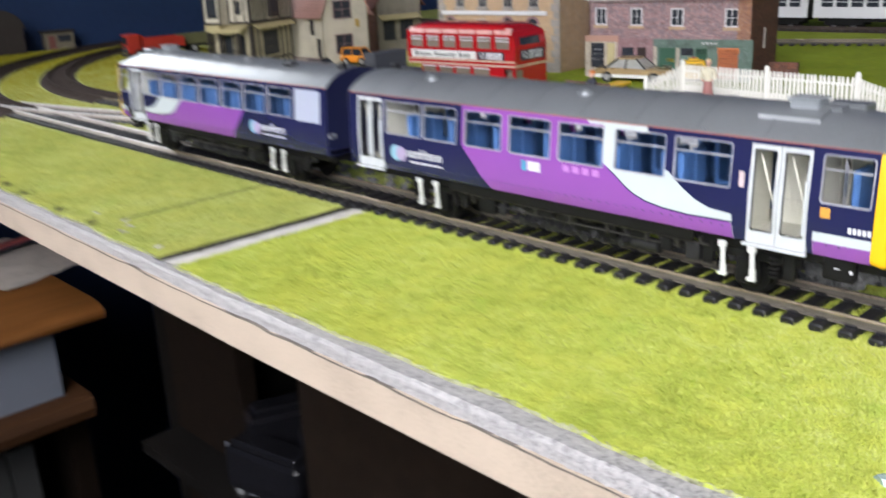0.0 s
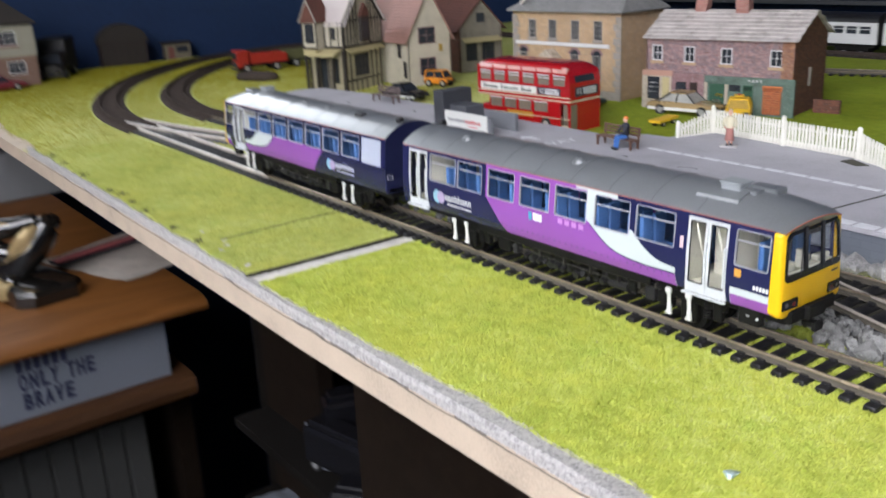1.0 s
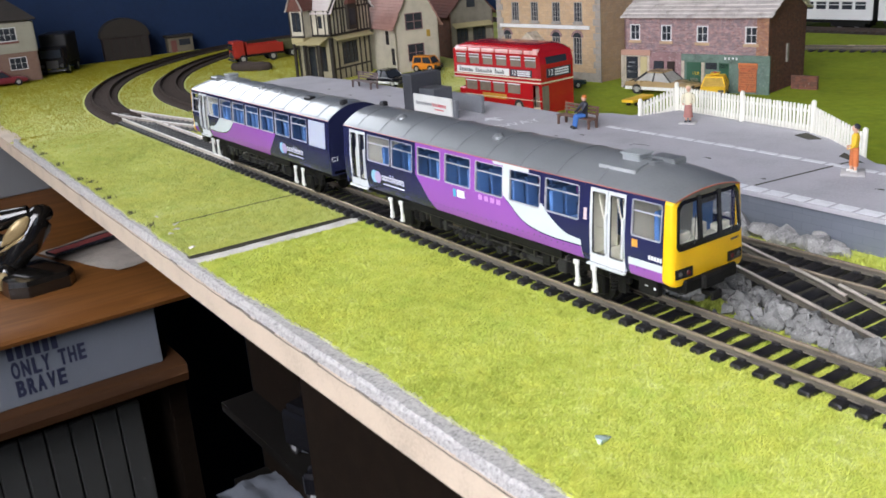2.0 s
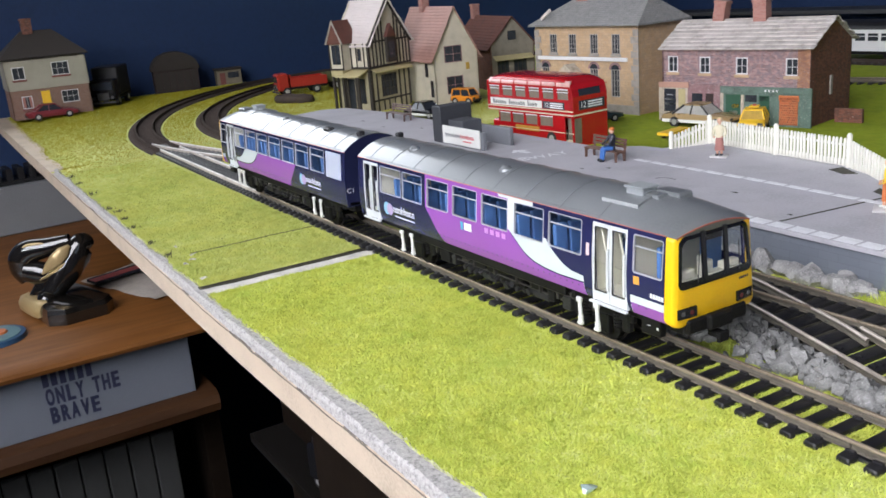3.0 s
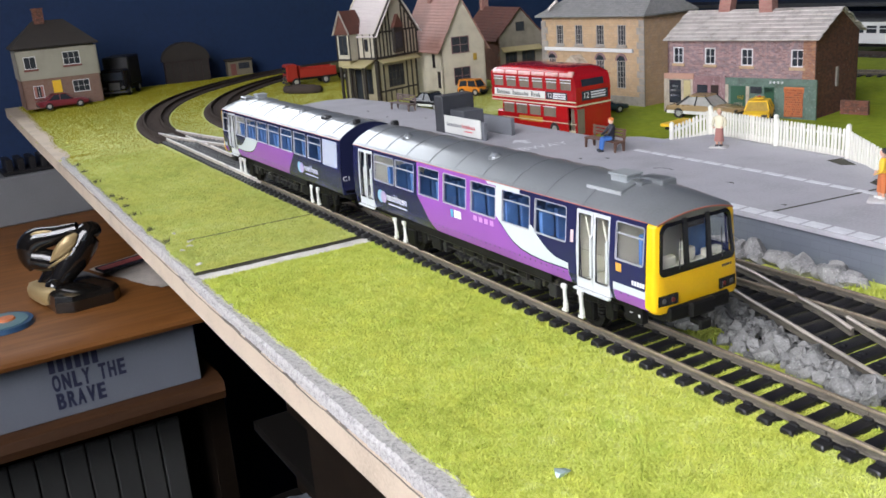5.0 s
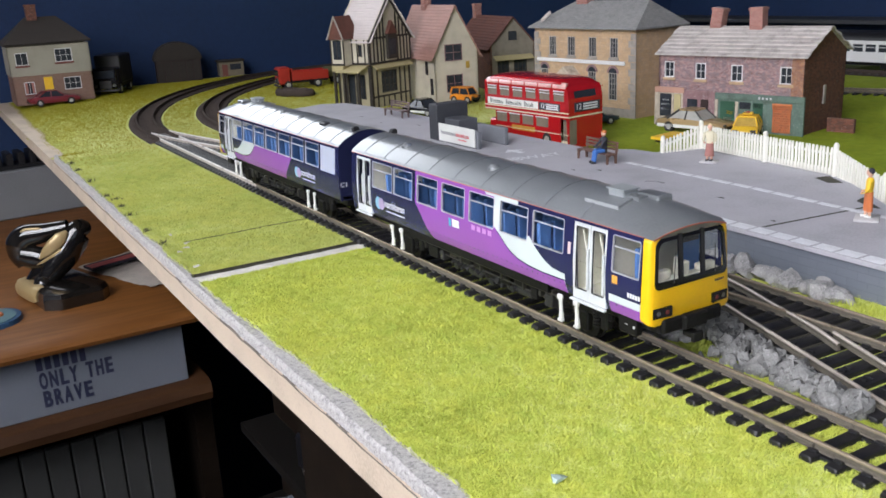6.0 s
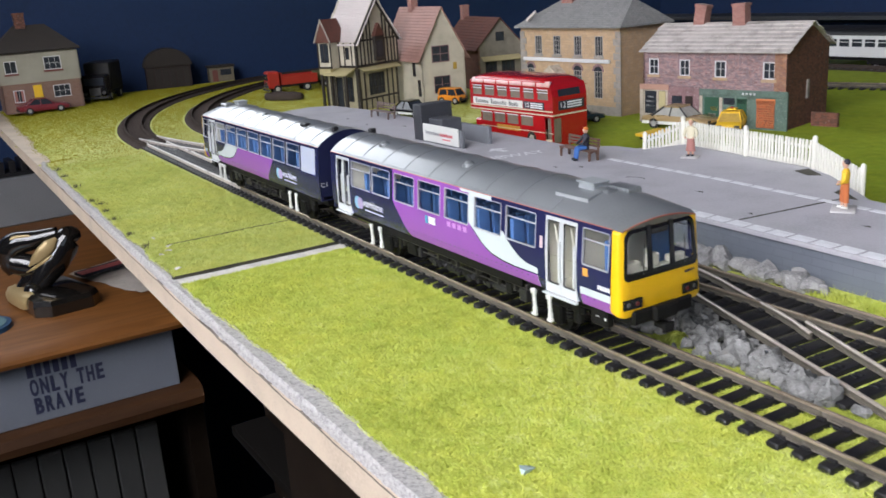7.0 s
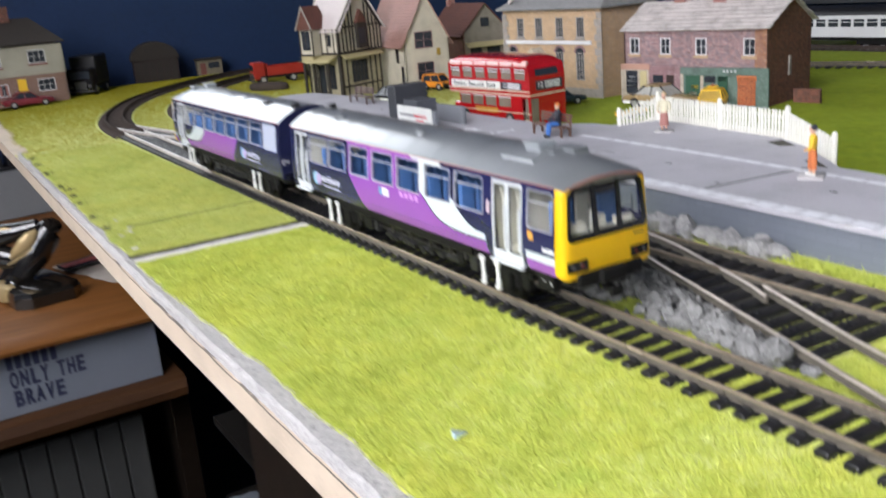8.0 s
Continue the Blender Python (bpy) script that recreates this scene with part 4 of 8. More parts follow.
def pacer_car(label, m, windows, doors, panels, body_mat, coach, U0):
    th = thing("railcar", label, "model train", group="two-car model train")
    th.matrix_basis = m
    U1 = 0.0
    # sides with openings
    holes = [(a, b, WZ0, WZ1) for a, b in windows] + [(a, b, Z0 + 0.1, 47.0) for a, b in doors]
    for s in (-1, 1):
        side_panel(holes, U0, U1, s * HW, body_mat, th, "body_side", "navy, magenta and white painted body side")
        for a, b in windows:
            car_window(th, a, b, WZ0, WZ1, s)
        for a, b in doors:
            car_door(th, a, b, s)
        for a, b in panels:
            g = Geo()
            g.box(a, b, min(s * HW, s * (HW + 0.12)), max(s * HW, s * (HW + 0.12)), WZ0 - 0.8, WZ1 + 0.4, bev=0.05)
            part("blank_panel", leaned(g), M_whitepanel, th, "pale frosted lavatory window panel")
        # cantrail line and door gutter
        g = Geo()
        g.box(U0, 0.0, min(s * HW, s * (HW + 0.22)), max(s * HW, s * (HW + 0.22)), ZE - 0.22, ZE + 0.06)
        part("cantrail", leaned(g), M_orange, th, "thin orange line along the roof edge")
        # row of small rivets along the bottom
        g = Geo()
        for k in range(60):
            u = U0 + 6 + 3.1 * k
            if any(a - 1 < u < b + 1 for a, b in doors):
                continue
            g.box(u - 0.2, u + 0.2, s * (HW - 0.15) - 0.1, s * (HW - 0.15) + 0.1, 24.1, 24.5)
        part("rivets", g, M_navy, th)
    # inner end wall, floor, corridor bellows
    g = Geo()
    g.box(U0, U0 + 1.0, -HW + 0.3, HW - 0.3, Z0, 34.0)
    g.box(U0, U0 + 1.0, -HW + 0.3, HW - 0.3, 34.0, ZE)
    leaned(g)
    g.prism([(y, z) for _, y, z in roof_ring(0, ZR - 0.3, ZE - 0.1, HWE - 0.4)], "x", U0, U0 + 1.0)
    part("end_wall", g, M_navy, th, "navy inner end wall")
    g = Geo()
    g.box(U0 - 5.0, U0, -6.5, 6.5, 22, 46, bev=0.8)
    part("gangway", g, M_black, th, "black corridor connection")
    g = Geo()
    g.box(U0, 1.0, -HW + 1.6, HW - 1.6, 21.6, 23.0)
    part("floor_pan", g, M_cream, th)
    # partitions
    for u in [doors[0][0] - 1.2, doors[0][1] + 1.0] + ([doors[1][1] + 1.2] if len(doors) > 1 else []):
        for a, b in ((-HW + 1.2, -3.2), (3.2, HW - 1.2)):
            g = Geo()
            g.box(u - 0.4, u + 0.4, a, b, 23, 46.5, bev=0.1)
            part("partition", g, M_cream, th, "cream interior partition")
    for a, b in doors:
        g = Geo()
        g.box(a - 0.6, b + 0.6, -1.0, 1.0, 23, 46.5, bev=0.1)
        part("partition", g, M_cream, th, "cream vestibule screen")
    for k, u in enumerate(np.arange(doors[0][0] - 8.0, U0 + 26, -10.6)):
        for s in (-1, 1):
            seat_pair(th, u, s, 1 if k % 2 else -1)
    for s in (-1, 1):
        g = Geo()
        g.box(-6.0, -2.2, s * 9 - 4.2, s * 9 + 4.2, 28, 30.5, bev=0.8)
        g.box(-7.4, -5.6, s * 9 - 4.2, s * 9 + 4.2, 29, 42.5, bev=0.9)
        part("driver_seat", g, M_seat, th, "blue cab seat")
    g = Geo()
    g.box(-1.6, 2.2, -14.2, 14.2, 23, 33.5, bev=0.5)
    g.box(-1.0, 1.6, -13, -6.4, 33.5, 36.5, bev=0.4)
    g.box(-1.0, 1.4, -3.4, 1.6, 33.5, 37.6, bev=0.4)
    g.box(-1.0, 1.2, -3.2, -1.6, 37.6, 39.4, bev=0.3)
    g.box(-1.0, 1.6, 5.6, 12.6, 33.5, 35.6, bev=0.4)
    part("driving_desk", g, M_cream, th, "pale cab desk")
    # roof: arch that dips to the windscreen
    g = Geo()
    xs_ = list(np.linspace(U0, -26, 22)) + list(np.linspace(-22, 0, 10)) + [1.2, 2.4, 3.6, 4.9]
    rings = []
    for x in xs_:
        k, kk = max(0.0, (x + 20) / 24.9), max(0.0, x / 4.9)
        ring = roof_ring(x, ZR - (ZR - 50.0) * k ** 2.3, ZE - 0.02 - 0.7 * kk, HWE - 1.2 * kk ** 1.5)
        rings.append([(x - kk * (1.1 * (y / HW) ** 2 + 1.2), y, z) for x, y, z in ring])
    g.loft(rings, 0, False)
    g.add(rings[-1], [tuple(range(len(rings[-1])))])
    roof = part("roof", g, M_roof, th, "dark grey satin arched roof", smooth=40)
    g = Geo()
    g.loft([[(x, y, z - 0.4) for x, y, z in rings[-1]], [(x + 0.2, y, z - 0.35) for x, y, z in rings[-1]], [(x + 0.2, y, z + 0.1) for x, y, z in rings[-1]], [(x, y, z + 0.1) for x, y, z in rings[-1]]], 0, False)
    part("cantrail", g, M_orange, roof, "thin orange line round the cab roof")
    for u in np.arange(U0 + 12, -8, 19.4):
        g = Geo()
        rg = [roof_ring(u + du, ZR + dz) for du, dz in ((-0.55, -0.05), (-0.45, 0.26), (0.35, 0.26), (0.45, -0.05))]
        g.loft([[(x, y * (1.012 if k in (1, 2) else 1.0), z) for x, y, z in q] for k, q in enumerate(rg)], 0, False)
        if u < -20:
            part("roof_seam", g, M_roof, roof, smooth=20)
        g = Geo()
        g.loft([[(x, y * 1.004, z) for x, y, z in roof_ring(u + du, ZR + 0.06)] for du in (0.45, 0.68)], 0, False)
        if u < -20:
            part("roof_seam", g, M_slot, roof, "dark joint beside the roof strap", smooth=20)
    for s in (-1, 1):
        g = Geo()
        for q in range(150):
            u = U0 + 3 + 1.25 * q
            if u < -24:
                g.box(u - 0.16, u + 0.16, s * (HWE - 0.45) - 0.12, s * (HWE - 0.45) + 0.12, ZE + 0.3, ZE + 0.85)
        part("roof_rivets", g, M_roof, roof, smooth=0, kind="stuff")
    for u in ((-92, -160) if coach else (-85, -111)):
        g = Geo()
        v = -6.0 if coach else 4.0
        g.cyl((u, v, ZR - 1.8), (u, v, ZR - 0.5), 2.9, 2.6, n=20)
        g.cyl((u, v, ZR - 0.5), (u, v, ZR + 0.5), 2.2, 1.0, n=20)
        part("roof_vent", g, M_roof, roof, "small domed roof ventilator")
    g = Geo()
    g.prism([(-10.4, ZR - 4.6), (-10.5, ZR - 1.7), (-10.2, ZR - 1.5), (-2.4, ZR + 0.75), (-1.8, ZR + 0.7), (-1.8, ZR - 3.0)], "x", -33.5, -17.5)
    part("roof_pod", g, M_roof, roof, "flat grey equipment pod")
    # paler strip paints the light on the near face of the pod
    g = Geo()
    g.box(-33.6, -17.4, -10.75, -10.3, ZR - 3.8, ZR - 1.55, bev=0.15)
    part("pod_edge", g, M_podedge, roof, "pale grey strip for the lit near edge of the flat pod")
    g = Geo()
    g.box(-28.0, -20.5, -5.6, 0.6, ZR - 1.2, ZR + 2.2, bev=0.35)
    g.box(-28.5, -20.0, -6.0, 1.0, ZR + 1.7, ZR + 2.4, bev=0.2)
    part("roof_pod", g, M_podgrey, roof, "raised grey hatch")
    g = Geo()
    g.box(-21.5, -11, 0.0, 6.5, ZR - 3.0, ZR + 0.9, bev=0.5)
    g.box(-21.5, -15, -4.5, 0.0, ZR - 3.0, ZR + 0.5, bev=0.3)
    part("roof_pod", g, M_roof, roof)
    if not coach:
        g = Geo()
        g.box(-149, -142, 3.5, 7.5, ZR - 2.6, ZR + 0.4, bev=0.9)
        part("exhaust", g, M_black, roof, "black exhaust stub on the roof")
    g = Geo()
    g.box(U0 + 2, U0 + 5.0, 3, 6.5, ZR - 1.2, ZR + 1.6, bev=0.6)
    part("exhaust", g, M_black, roof, "black exhaust stub")
    # yellow cab end
    g = Geo()
    o0 = nose_outline(0.0, -0.03, Z0 + 0.0, ZE - 0.3)
    o1 = nose_outline(2.9, 0.10, Z0 - 0.6, ZE - 0.6)
    o2 = nose_outline(4.3, 0.55, Z0 - 0.5, ZE - 0.7)
    o3 = nose_outline(4.68, 1.2, Z0 + 0.1, ZE - 0.9)

    def screen(x, inset, n=10):
        pts = []
        h = HW - 2.1 - inset
        zb, zt = 31.9 + inset, 47.1 - inset
        r = 2.0
        for cu, cz, a in ((h - r, zb + r, 270), (h - r, zt - r, 0), (-h + r, zt - r, 90), (-h + r, zb + r, 180)):
            for k in range(n + 1):
                t = radians(a + 90 * k / n)
                y, z = cu + r * math.cos(t), cz + r * math.sin(t)
                if cz > 40:
                    z += 1.9 * max(0.0, 1 - (y / h) ** 2)
                pts.append((x, y, z))
        return pts

    s0 = screen(4.70, 0.0)
    g.loft([o0, o1, o2, o3, s0], 0)
    nose = part("cab_front", raked(g), M_yellow, th, "bright yellow cab end", smooth=50)
    g = Geo()
    g.loft([s0, screen(4.95, 0.15), screen(4.95, 1.15), screen(3.9, 1.35)], 0)
    for y in (-5.0, 4.2):
        g.box(3.9, 4.95, y - 0.75, y + 0.75, 33.0, 40.0)
        g.box(3.9, 4.95, y - 0.75, y + 0.75, 40.0, 48.0)
    for a, b in ((-13.6, -7), (-7, 0), (0, 7), (7, 13.6)):
        g.box(4.0, 4.9, a, b, 33.0, 34.2)
    part("windscreen_frame", raked(g), M_gloss_black, nose, "black windscreen surround", smooth=40)
    for a, b in ((-13.9, -5.1), (-4.9, 4.1), (4.3, 13.9)):
        g = Geo()
        g.loft([[(x, y, z) for x, y in ((4.25, a), (4.25, b), (3.95, b), (3.95, a))] for z in (33.2, 40.0, 47.0)], 0, True, (True, True))
        w = part("windscreen", raked(g), M_glass, nose, "clear windscreen pane", smooth=0)
        w.visible_shadow = False
    g = Geo()
    g.box(3.2, 3.8, -4.2, 3.4, 44.6, 48.2, bev=0.2)
    part("destination_box", raked(g), M_black, nose, "dark destination display")
    for y in (-8.5, 9.0):
        g = Geo()
        g.cyl((5.25, y, 33.5), (5.2, y + 1.2, 42.5), 0.16, n=6)
        part("wiper", raked(g), M_black, nose, "thin black wiper")
    for s in (-1, 1):
        g = Geo()
        y = s * 12.2
        g.box(4.1, 5.0, y - 3.7, y + 3.6, 23.0, 26.3, bev=0.5)
        hl = part("headlight", raked(g), M_gloss_black, nose, "black headlight cluster")
        for dy in (-1.7, 1.6):
            g = Geo()
            g.cyl((4.95, y + dy, 24.6), (5.1, y + dy, 24.6), 0.8, 0.7, n=14)
            part("lens", raked(g), M_lamp if dy * s > 0 else M_tail, hl, "round lamp lens")
    # numbers, too small to read, as bars
    g = Geo()
    for k in range(5):
        g.box(4.6, 4.82, 9.6 + 0.9 * k, 10.1 + 0.9 * k, 30.0, 30.7)
    part("number_bars", raked(g), M_navy, nose)
    # underframe
    g = Geo()
    g.box(U0 + 2, 3.5, -13.0, 13.0, 17.5, 21.2, bev=0.4)
    g.box(U0 + 64, -54, -9.0, 9.0, 14.8, 18.0, bev=0.7)
    g.box(U0 + 96, -70, -8.0, 8.0, 11.5, 16.0, bev=0.7)
    r = np.random.default_rng(21)
    for k in range(9):
        u = U0 + 62 + k * 9.2
        for s in (-1, 1):
            y = s * 12.6
            g.box(u, u + r.uniform(3, 7), y - 1.2, y + 0.6, r.uniform(13.5, 16.5), 18.5, bev=0.4)
    g.cyl((U0 + 104, -9.5, 12.6), (U0 + 120, -9.5, 12.6), 2.2, n=12)
    g.box(U0 + 52, -48, -15.6, -14.6, 17.4, 20.6, bev=0.3)
    g.box(U0 + 52, -48, 14.6, 15.6, 17.4, 20.6, bev=0.3)
    part("underframe", g, M_under, th, "black moulded underframe with engine boxes")
    for s in (-1, 1):
        g = Geo()
        g.cyl((U0 + 58, s * 14.2, 16.9), (-44, s * 14.2, 16.9), 0.34, n=8)
        g.cyl((U0 + 70, s * 13.4, 14.3), (-52, s * 13.4, 14.3), 0.28, n=8)
        for q in range(7):
            uu = U0 + 62 + q * (-112 - U0) / 6.0
            g.box(uu - 0.3, uu + 0.3, min(s * 13.0, s * 14.5), max(s * 13.0, s * 14.5), 14.0, 18.4)
        part("brake_pipe", g, M_pipe, th, "thin grey pipes slung along the underframe")
        g = Geo()
        for q in range(14):
            uu = -118 + 3.6 * q + r.uniform(-0.8, 0.8)
            rr_ = r.uniform(1.2, 2.4)
            g.cyl((uu, s * 8.0, 10.2 + r.uniform(-0.6, 2.0)), (uu + r.uniform(-0.6, 0.6), s * (11.0 + r.uniform(0, 1.2)), 10.4 + r.uniform(-0.6, 2.0)), rr_, rr_ * 0.75, n=10)
        g.box(-116, -74, min(s * 6.0, s * 9.6), max(s * 6.0, s * 9.6), 8.6, 15.5, bev=0.8)
        part("engine", g, M_engine, th, "dark grey moulded engine casting", smooth=40)
        g = Geo()
        g.cyl((-70, s * 10.6, 12.0), (-61.5, s * 10.6, 12.0), 2.1, n=14)
        g.cyl((-70.4, s * 10.6, 12.0), (-69.8, s * 10.6, 12.0), 2.3, n=14)
        part("air_tank", g, M_engine, th, "dark grey air reservoir")
        for a, b, z0, z1, mt in ((-59.0, -55.6, 12.6, 16.4, M_under), (-54.6, -53.2, 14.4, 16.6, M_pipe), (-51.0, -46.6, 11.8, 16.6, M_engine), (-60.6, -58.8, 17.3, 19.0, M_orange), (-57.6, -56.8, 17.4, 18.4, M_cream), (-47.0, -46.0, 17.2, 18.6, M_pipe), (-122.0, -119.5, 12.0, 16.0, M_engine), (-131.0, -124.0, 11.6, 16.6, M_under)):
            g = Geo()
            g.box(a, b, min(s * 11.2, s * 14.7), max(s * 11.2, s * 14.7), z0, z1, bev=0.25)
            part("equipment_box", g, mt, th, "small underframe box")
        g = Geo()
        g.box(-12, -4, min(s * 12.2, s * 15.4), max(s * 12.2, s * 15.4), 14.8, 20.8, bev=0.5)
        part("equipment_box", g, M_under, th, "black battery box")
        g = Geo()
        g.box(-9, -7.6, min(s * 15.38, s * 15.47), max(s * 15.38, s * 15.47), 18.0, 18.25)
        g.box(-5.2, -4.4, min(s * 15.38, s * 15.47), max(s * 15.38, s * 15.47), 17.4, 18.2)
        part("stencil", g, M_whiteline, th, "small white stencil marks")
    for u in (-33.4, -152.6 if coach else -148.0):
        wheelset(th, u)
    # coupler and skirt below the cab
    g = Geo()
    g.box(0.5, 5.0, -12.5, 12.5, 17.6, 22.2, bev=0.6)
    g.box(3.5, 6.5, -5.0, 5.0, 17.5, 22.4, bev=0.9)
    part("bufferbeam", g, M_under, th, "black buffer beam")
    g = Geo()
    g.box(2, 6.5, -1.8, 1.8, 14.2, 16.0, bev=0.5)
    g.box(6.0, 7.4, -2.2, 2.2, 13.2, 16.4, bev=0.6)
    part("coupler", g, M_under, th, "black coupler")
    # badge of overlapping ovals, and its lettering as plain bars
    lx = -158.5 if coach else -141.0
    for s in (-1, 1):
        y = s * (HW + 0.06)
        f = 1 if s < 0 else -1
        base = lx
        g = Geo()
        g.cyl((base - 11.2 * f, y - s * 0.1, 28.0), (base - 11.2 * f, y, 28.0), 2.9, n=20)
        part("badge", g, M_badge_a, th, "pale blue oval badge")
        g = Geo()
        g.cyl((base - 8.4 * f, y - s * 0.1, 28.0), (base - 8.4 * f, y + s * 0.03, 28.0), 2.7, n=20)
        part("badge", g, M_badge_b, th, "lilac oval badge")
        g = Geo()
        for k in range(8):
            c = base - 4.4 * f + 2.35 * k * f
            ya, yb = min(y, y - s * 0.1), max(y, y - s * 0.1)
            g.box(c - 0.85, c - 0.35, ya, yb, 27.2, 29.4 if k not in (3, 4) else 30.6)
            g.box(c + 0.35, c + 0.85, ya, yb, 27.2, 29.4)
            g.box(c - 0.35, c + 0.35, ya, yb, 28.9, 29.4)
            if k in (1, 5):
                g.box(c - 0.35, c + 0.35, ya, yb, 27.2, 27.7)
        g.box(min(base - 4 * f, base + 13 * f), max(base - 4 * f, base + 13 * f), min(y, y - s * 0.1), max(y, y - s * 0.1), 25.3, 25.8)
        part("wordmark_bars", g, M_whiteline, th, "white bars of a company mark")
    return th


M_podgrey = surface("mid_grey_pod", (0.27, 0.295, 0.305), 0.4, var=0.15, big=8, fine=0.7, rel=0.03)
M_podedge = surface("lit_pod_edge", (0.33, 0.35, 0.36), 0.45, var=0.15, big=6, fine=0.7)
M_slot = surface("dark_roof_joint", (0.125, 0.135, 0.145), 0.5, var=0.2)
M_pipe = surface("dull_grey_pipe", (0.055, 0.052, 0.048), 0.4, var=0.3, metal=0.4)
M_engine = surface("dark_grey_engine", (0.022, 0.022, 0.023), 0.5, spec=0.3, var=0.4, big=5, fine=0.6, rel=0.2)
M_badge_a = surface("badge_cyan", (0.25, 0.50, 0.60), 0.4, var=0.1)
M_badge_b = surface("badge_lilac", (0.42, 0.33, 0.50), 0.4, var=0.1)
WIN_A = [(-12.9, -0.9), (-53.8, -36.9), (-73.5, -56.8), (-94.2, -77.6), (-114.4, -97.5), (-134.2, -117.8), (-154.8, -138.4), (-175.0, -156.2)]
WIN_B = [(-11.6, -0.5), (-44.2, -27.0), (-63.6, -46.6), (-82.2, -65.8), (-101.8, -84.6), (-121.0, -104.4), (-140.2, -123.4), (-160.0, -142.8)]
car_a = pacer_car("navy, magenta and white model railcar with a yellow cab", pose(0.0039, 0, 0), WIN_A, [(-31.7, -15.7), (-191.4, -177.0)], [], M_livery_a, True, -196.4)
car_b = pacer_car("navy and magenta model railcar with a pale blank window", pose(-0.3910, 0, 0, 0, 0, 180), WIN_B, [(-26.0, -12.6)], [(-179.6, -162.4)], M_livery_b, False, -183.6)
# small signs on the front car
g = Geo()
for k in range(4):
    g.box(-92.2 + 3.7 * k, -89.8 + 3.7 * k, -HW - 0.1, -HW, 31.6, 33.6)
part("panel_marks", g, surface("pale_magenta_marks", (0.52, 0.22, 0.58), 0.4), car_a, "pale square marks")
g = Geo()
g.box(-106.2, -101.2, -HW - 0.1, -HW, 30.0, 33.0)
part("notice", g, M_whiteline, car_a, "small white notice")
g = Geo()
g.box(-108.8, -107.0, -HW - 0.1, -HW, 29.8, 33.0)
part("notice", g, surface("turquoise_mark", (0.05, 0.35, 0.5), 0.4), car_a, "small turquoise mark")
g = Geo()
g.box(-12.6, -10.2, -HW - 0.1, -HW, 31.0, 33.6)
part("notice", g, surface("orange_notice", (0.75, 0.36, 0.06), 0.5), car_a, "small orange notice")
g = Geo()
g.box(-34.4, -33.0, -HW - 0.1, -HW, 35.5, 39.5)
part("notice", leaned(g), surface("pink_notice", (0.7, 0.55, 0.55), 0.5), car_a, "small pale notice by the door")
g = Geo()
for k in range(5):
    g.box(-5.6 + 1.15 * k, -4.8 + 1.15 * k, -HW - 0.1, -HW, 28.2, 29.6)
part("number_bars", g, M_whiteline, car_a, "white bars of a number")
lettering("coach_letters", "C1", 3.2, M_whiteline, car_b, pose(-0.1837, 0.0148, 0.0290, 90, 0, -90), width=3.4)

# ---- platform -------------------------------------------------------------------
PZ = 15.5
def front_y(x):
    return 101.0 - 0.018 * (x + 60)


plat = thing("platform", "grey station platform with white dashed edge", "platform", 0, 0, 0, kind="structure")
outline = [(-598, 118), (-585, front_y(-585)), (300, front_y(300)), (300, 152), (-38, 174), (-97, 217), (-146, 221), (-203, 227), (-210, 196), (-226, 194), (-250, 177), (-531, 178), (-594, 170), (-606, 150)]
g = Geo()
g.prism([(x * 1, y) for x, y in outline], "z", 13.6, PZ)
part("deck", g, M_platform, plat, "grey platform deck", smooth=0)
g = Geo()
g.prism([(-584, front_y(-585) + 1.2), (300, front_y(300) + 1.2), (300, front_y(300) + 3.4), (-584, front_y(-585) + 3.4)], "z", -0.5, 13.6)
part("front_wall", g, M_platwall, plat, "blue-grey block wall of the platform", smooth=0)
g = Geo()
inner = [(-594, 120), (-583, front_y(-585) + 5), (299, front_y(300) + 5), (299, 150), (-40, 171), (-99, 214), (-146, 218), (-200, 224), (-207, 193), (-226, 191), (-250, 174), (-531, 175), (-590, 168), (-602, 150)]
g.prism(inner, "z", -0.5, 13.6)
part("back_wall", g, M_platform, plat, "grey platform side", smooth=0)
ang = math.degrees(math.atan(-0.018))
g = Geo()
g.box(-4.6, 4.6, -3.3, 3.3, -0.1, 0.12, bev=0.06)
DASH = mesh_of("edge_slab", g, M_whiteline)
for k in range(40):
    x = 96 - 10.6 * k
    part("edge_slab", DASH, None, plat, at=pose(x * MM, (front_y(x) + 4.2) * MM, PZ * MM, 0, 0, ang + rng.normal(0, 0.3)))
g = Geo()
g.box(-5.7, 5.7, -2.0, 2.0, -0.1, 0.1, bev=0.05)
DASH2 = mesh_of("line_dash", g, M_whiteline)
for k in range(33):
    x = 96 - 13.2 * k + 1
    if x < -206:
        break
    part("line_dash", DASH2, None, plat, at=pose(x * MM, (163.5 - 0.05 * max(0, x + 110)) * MM, PZ * MM, 0, 0, -1.5))

# ---- platform furniture -----------------------------------------------------------
M_slate = surface("dark_slate_grey", (0.045, 0.048, 0.058), 0.6, var=0.2, big=10, fine=0.8)
M_slate2 = surface("blue_grey_card", (0.085, 0.09, 0.105), 0.6, var=0.2, big=10, fine=0.8)
M_worn = surface("worn_white_paint", (0.72, 0.73, 0.75), 0.75, var=0.4, big=2.5, fine=0.7, dark=(0.50, 0.50, 0.53))
M_signgrey = surface("mid_grey_card", (0.17, 0.18, 0.20), 0.6, var=0.15, big=10, fine=0.8)
M_bench = surface("brown_bench_plastic", (0.13, 0.07, 0.05), 0.5, var=0.3, big=5, fine=0.6)
M_skin = surface("painted_skin", (0.60, 0.36, 0.26), 0.6, var=0.15)
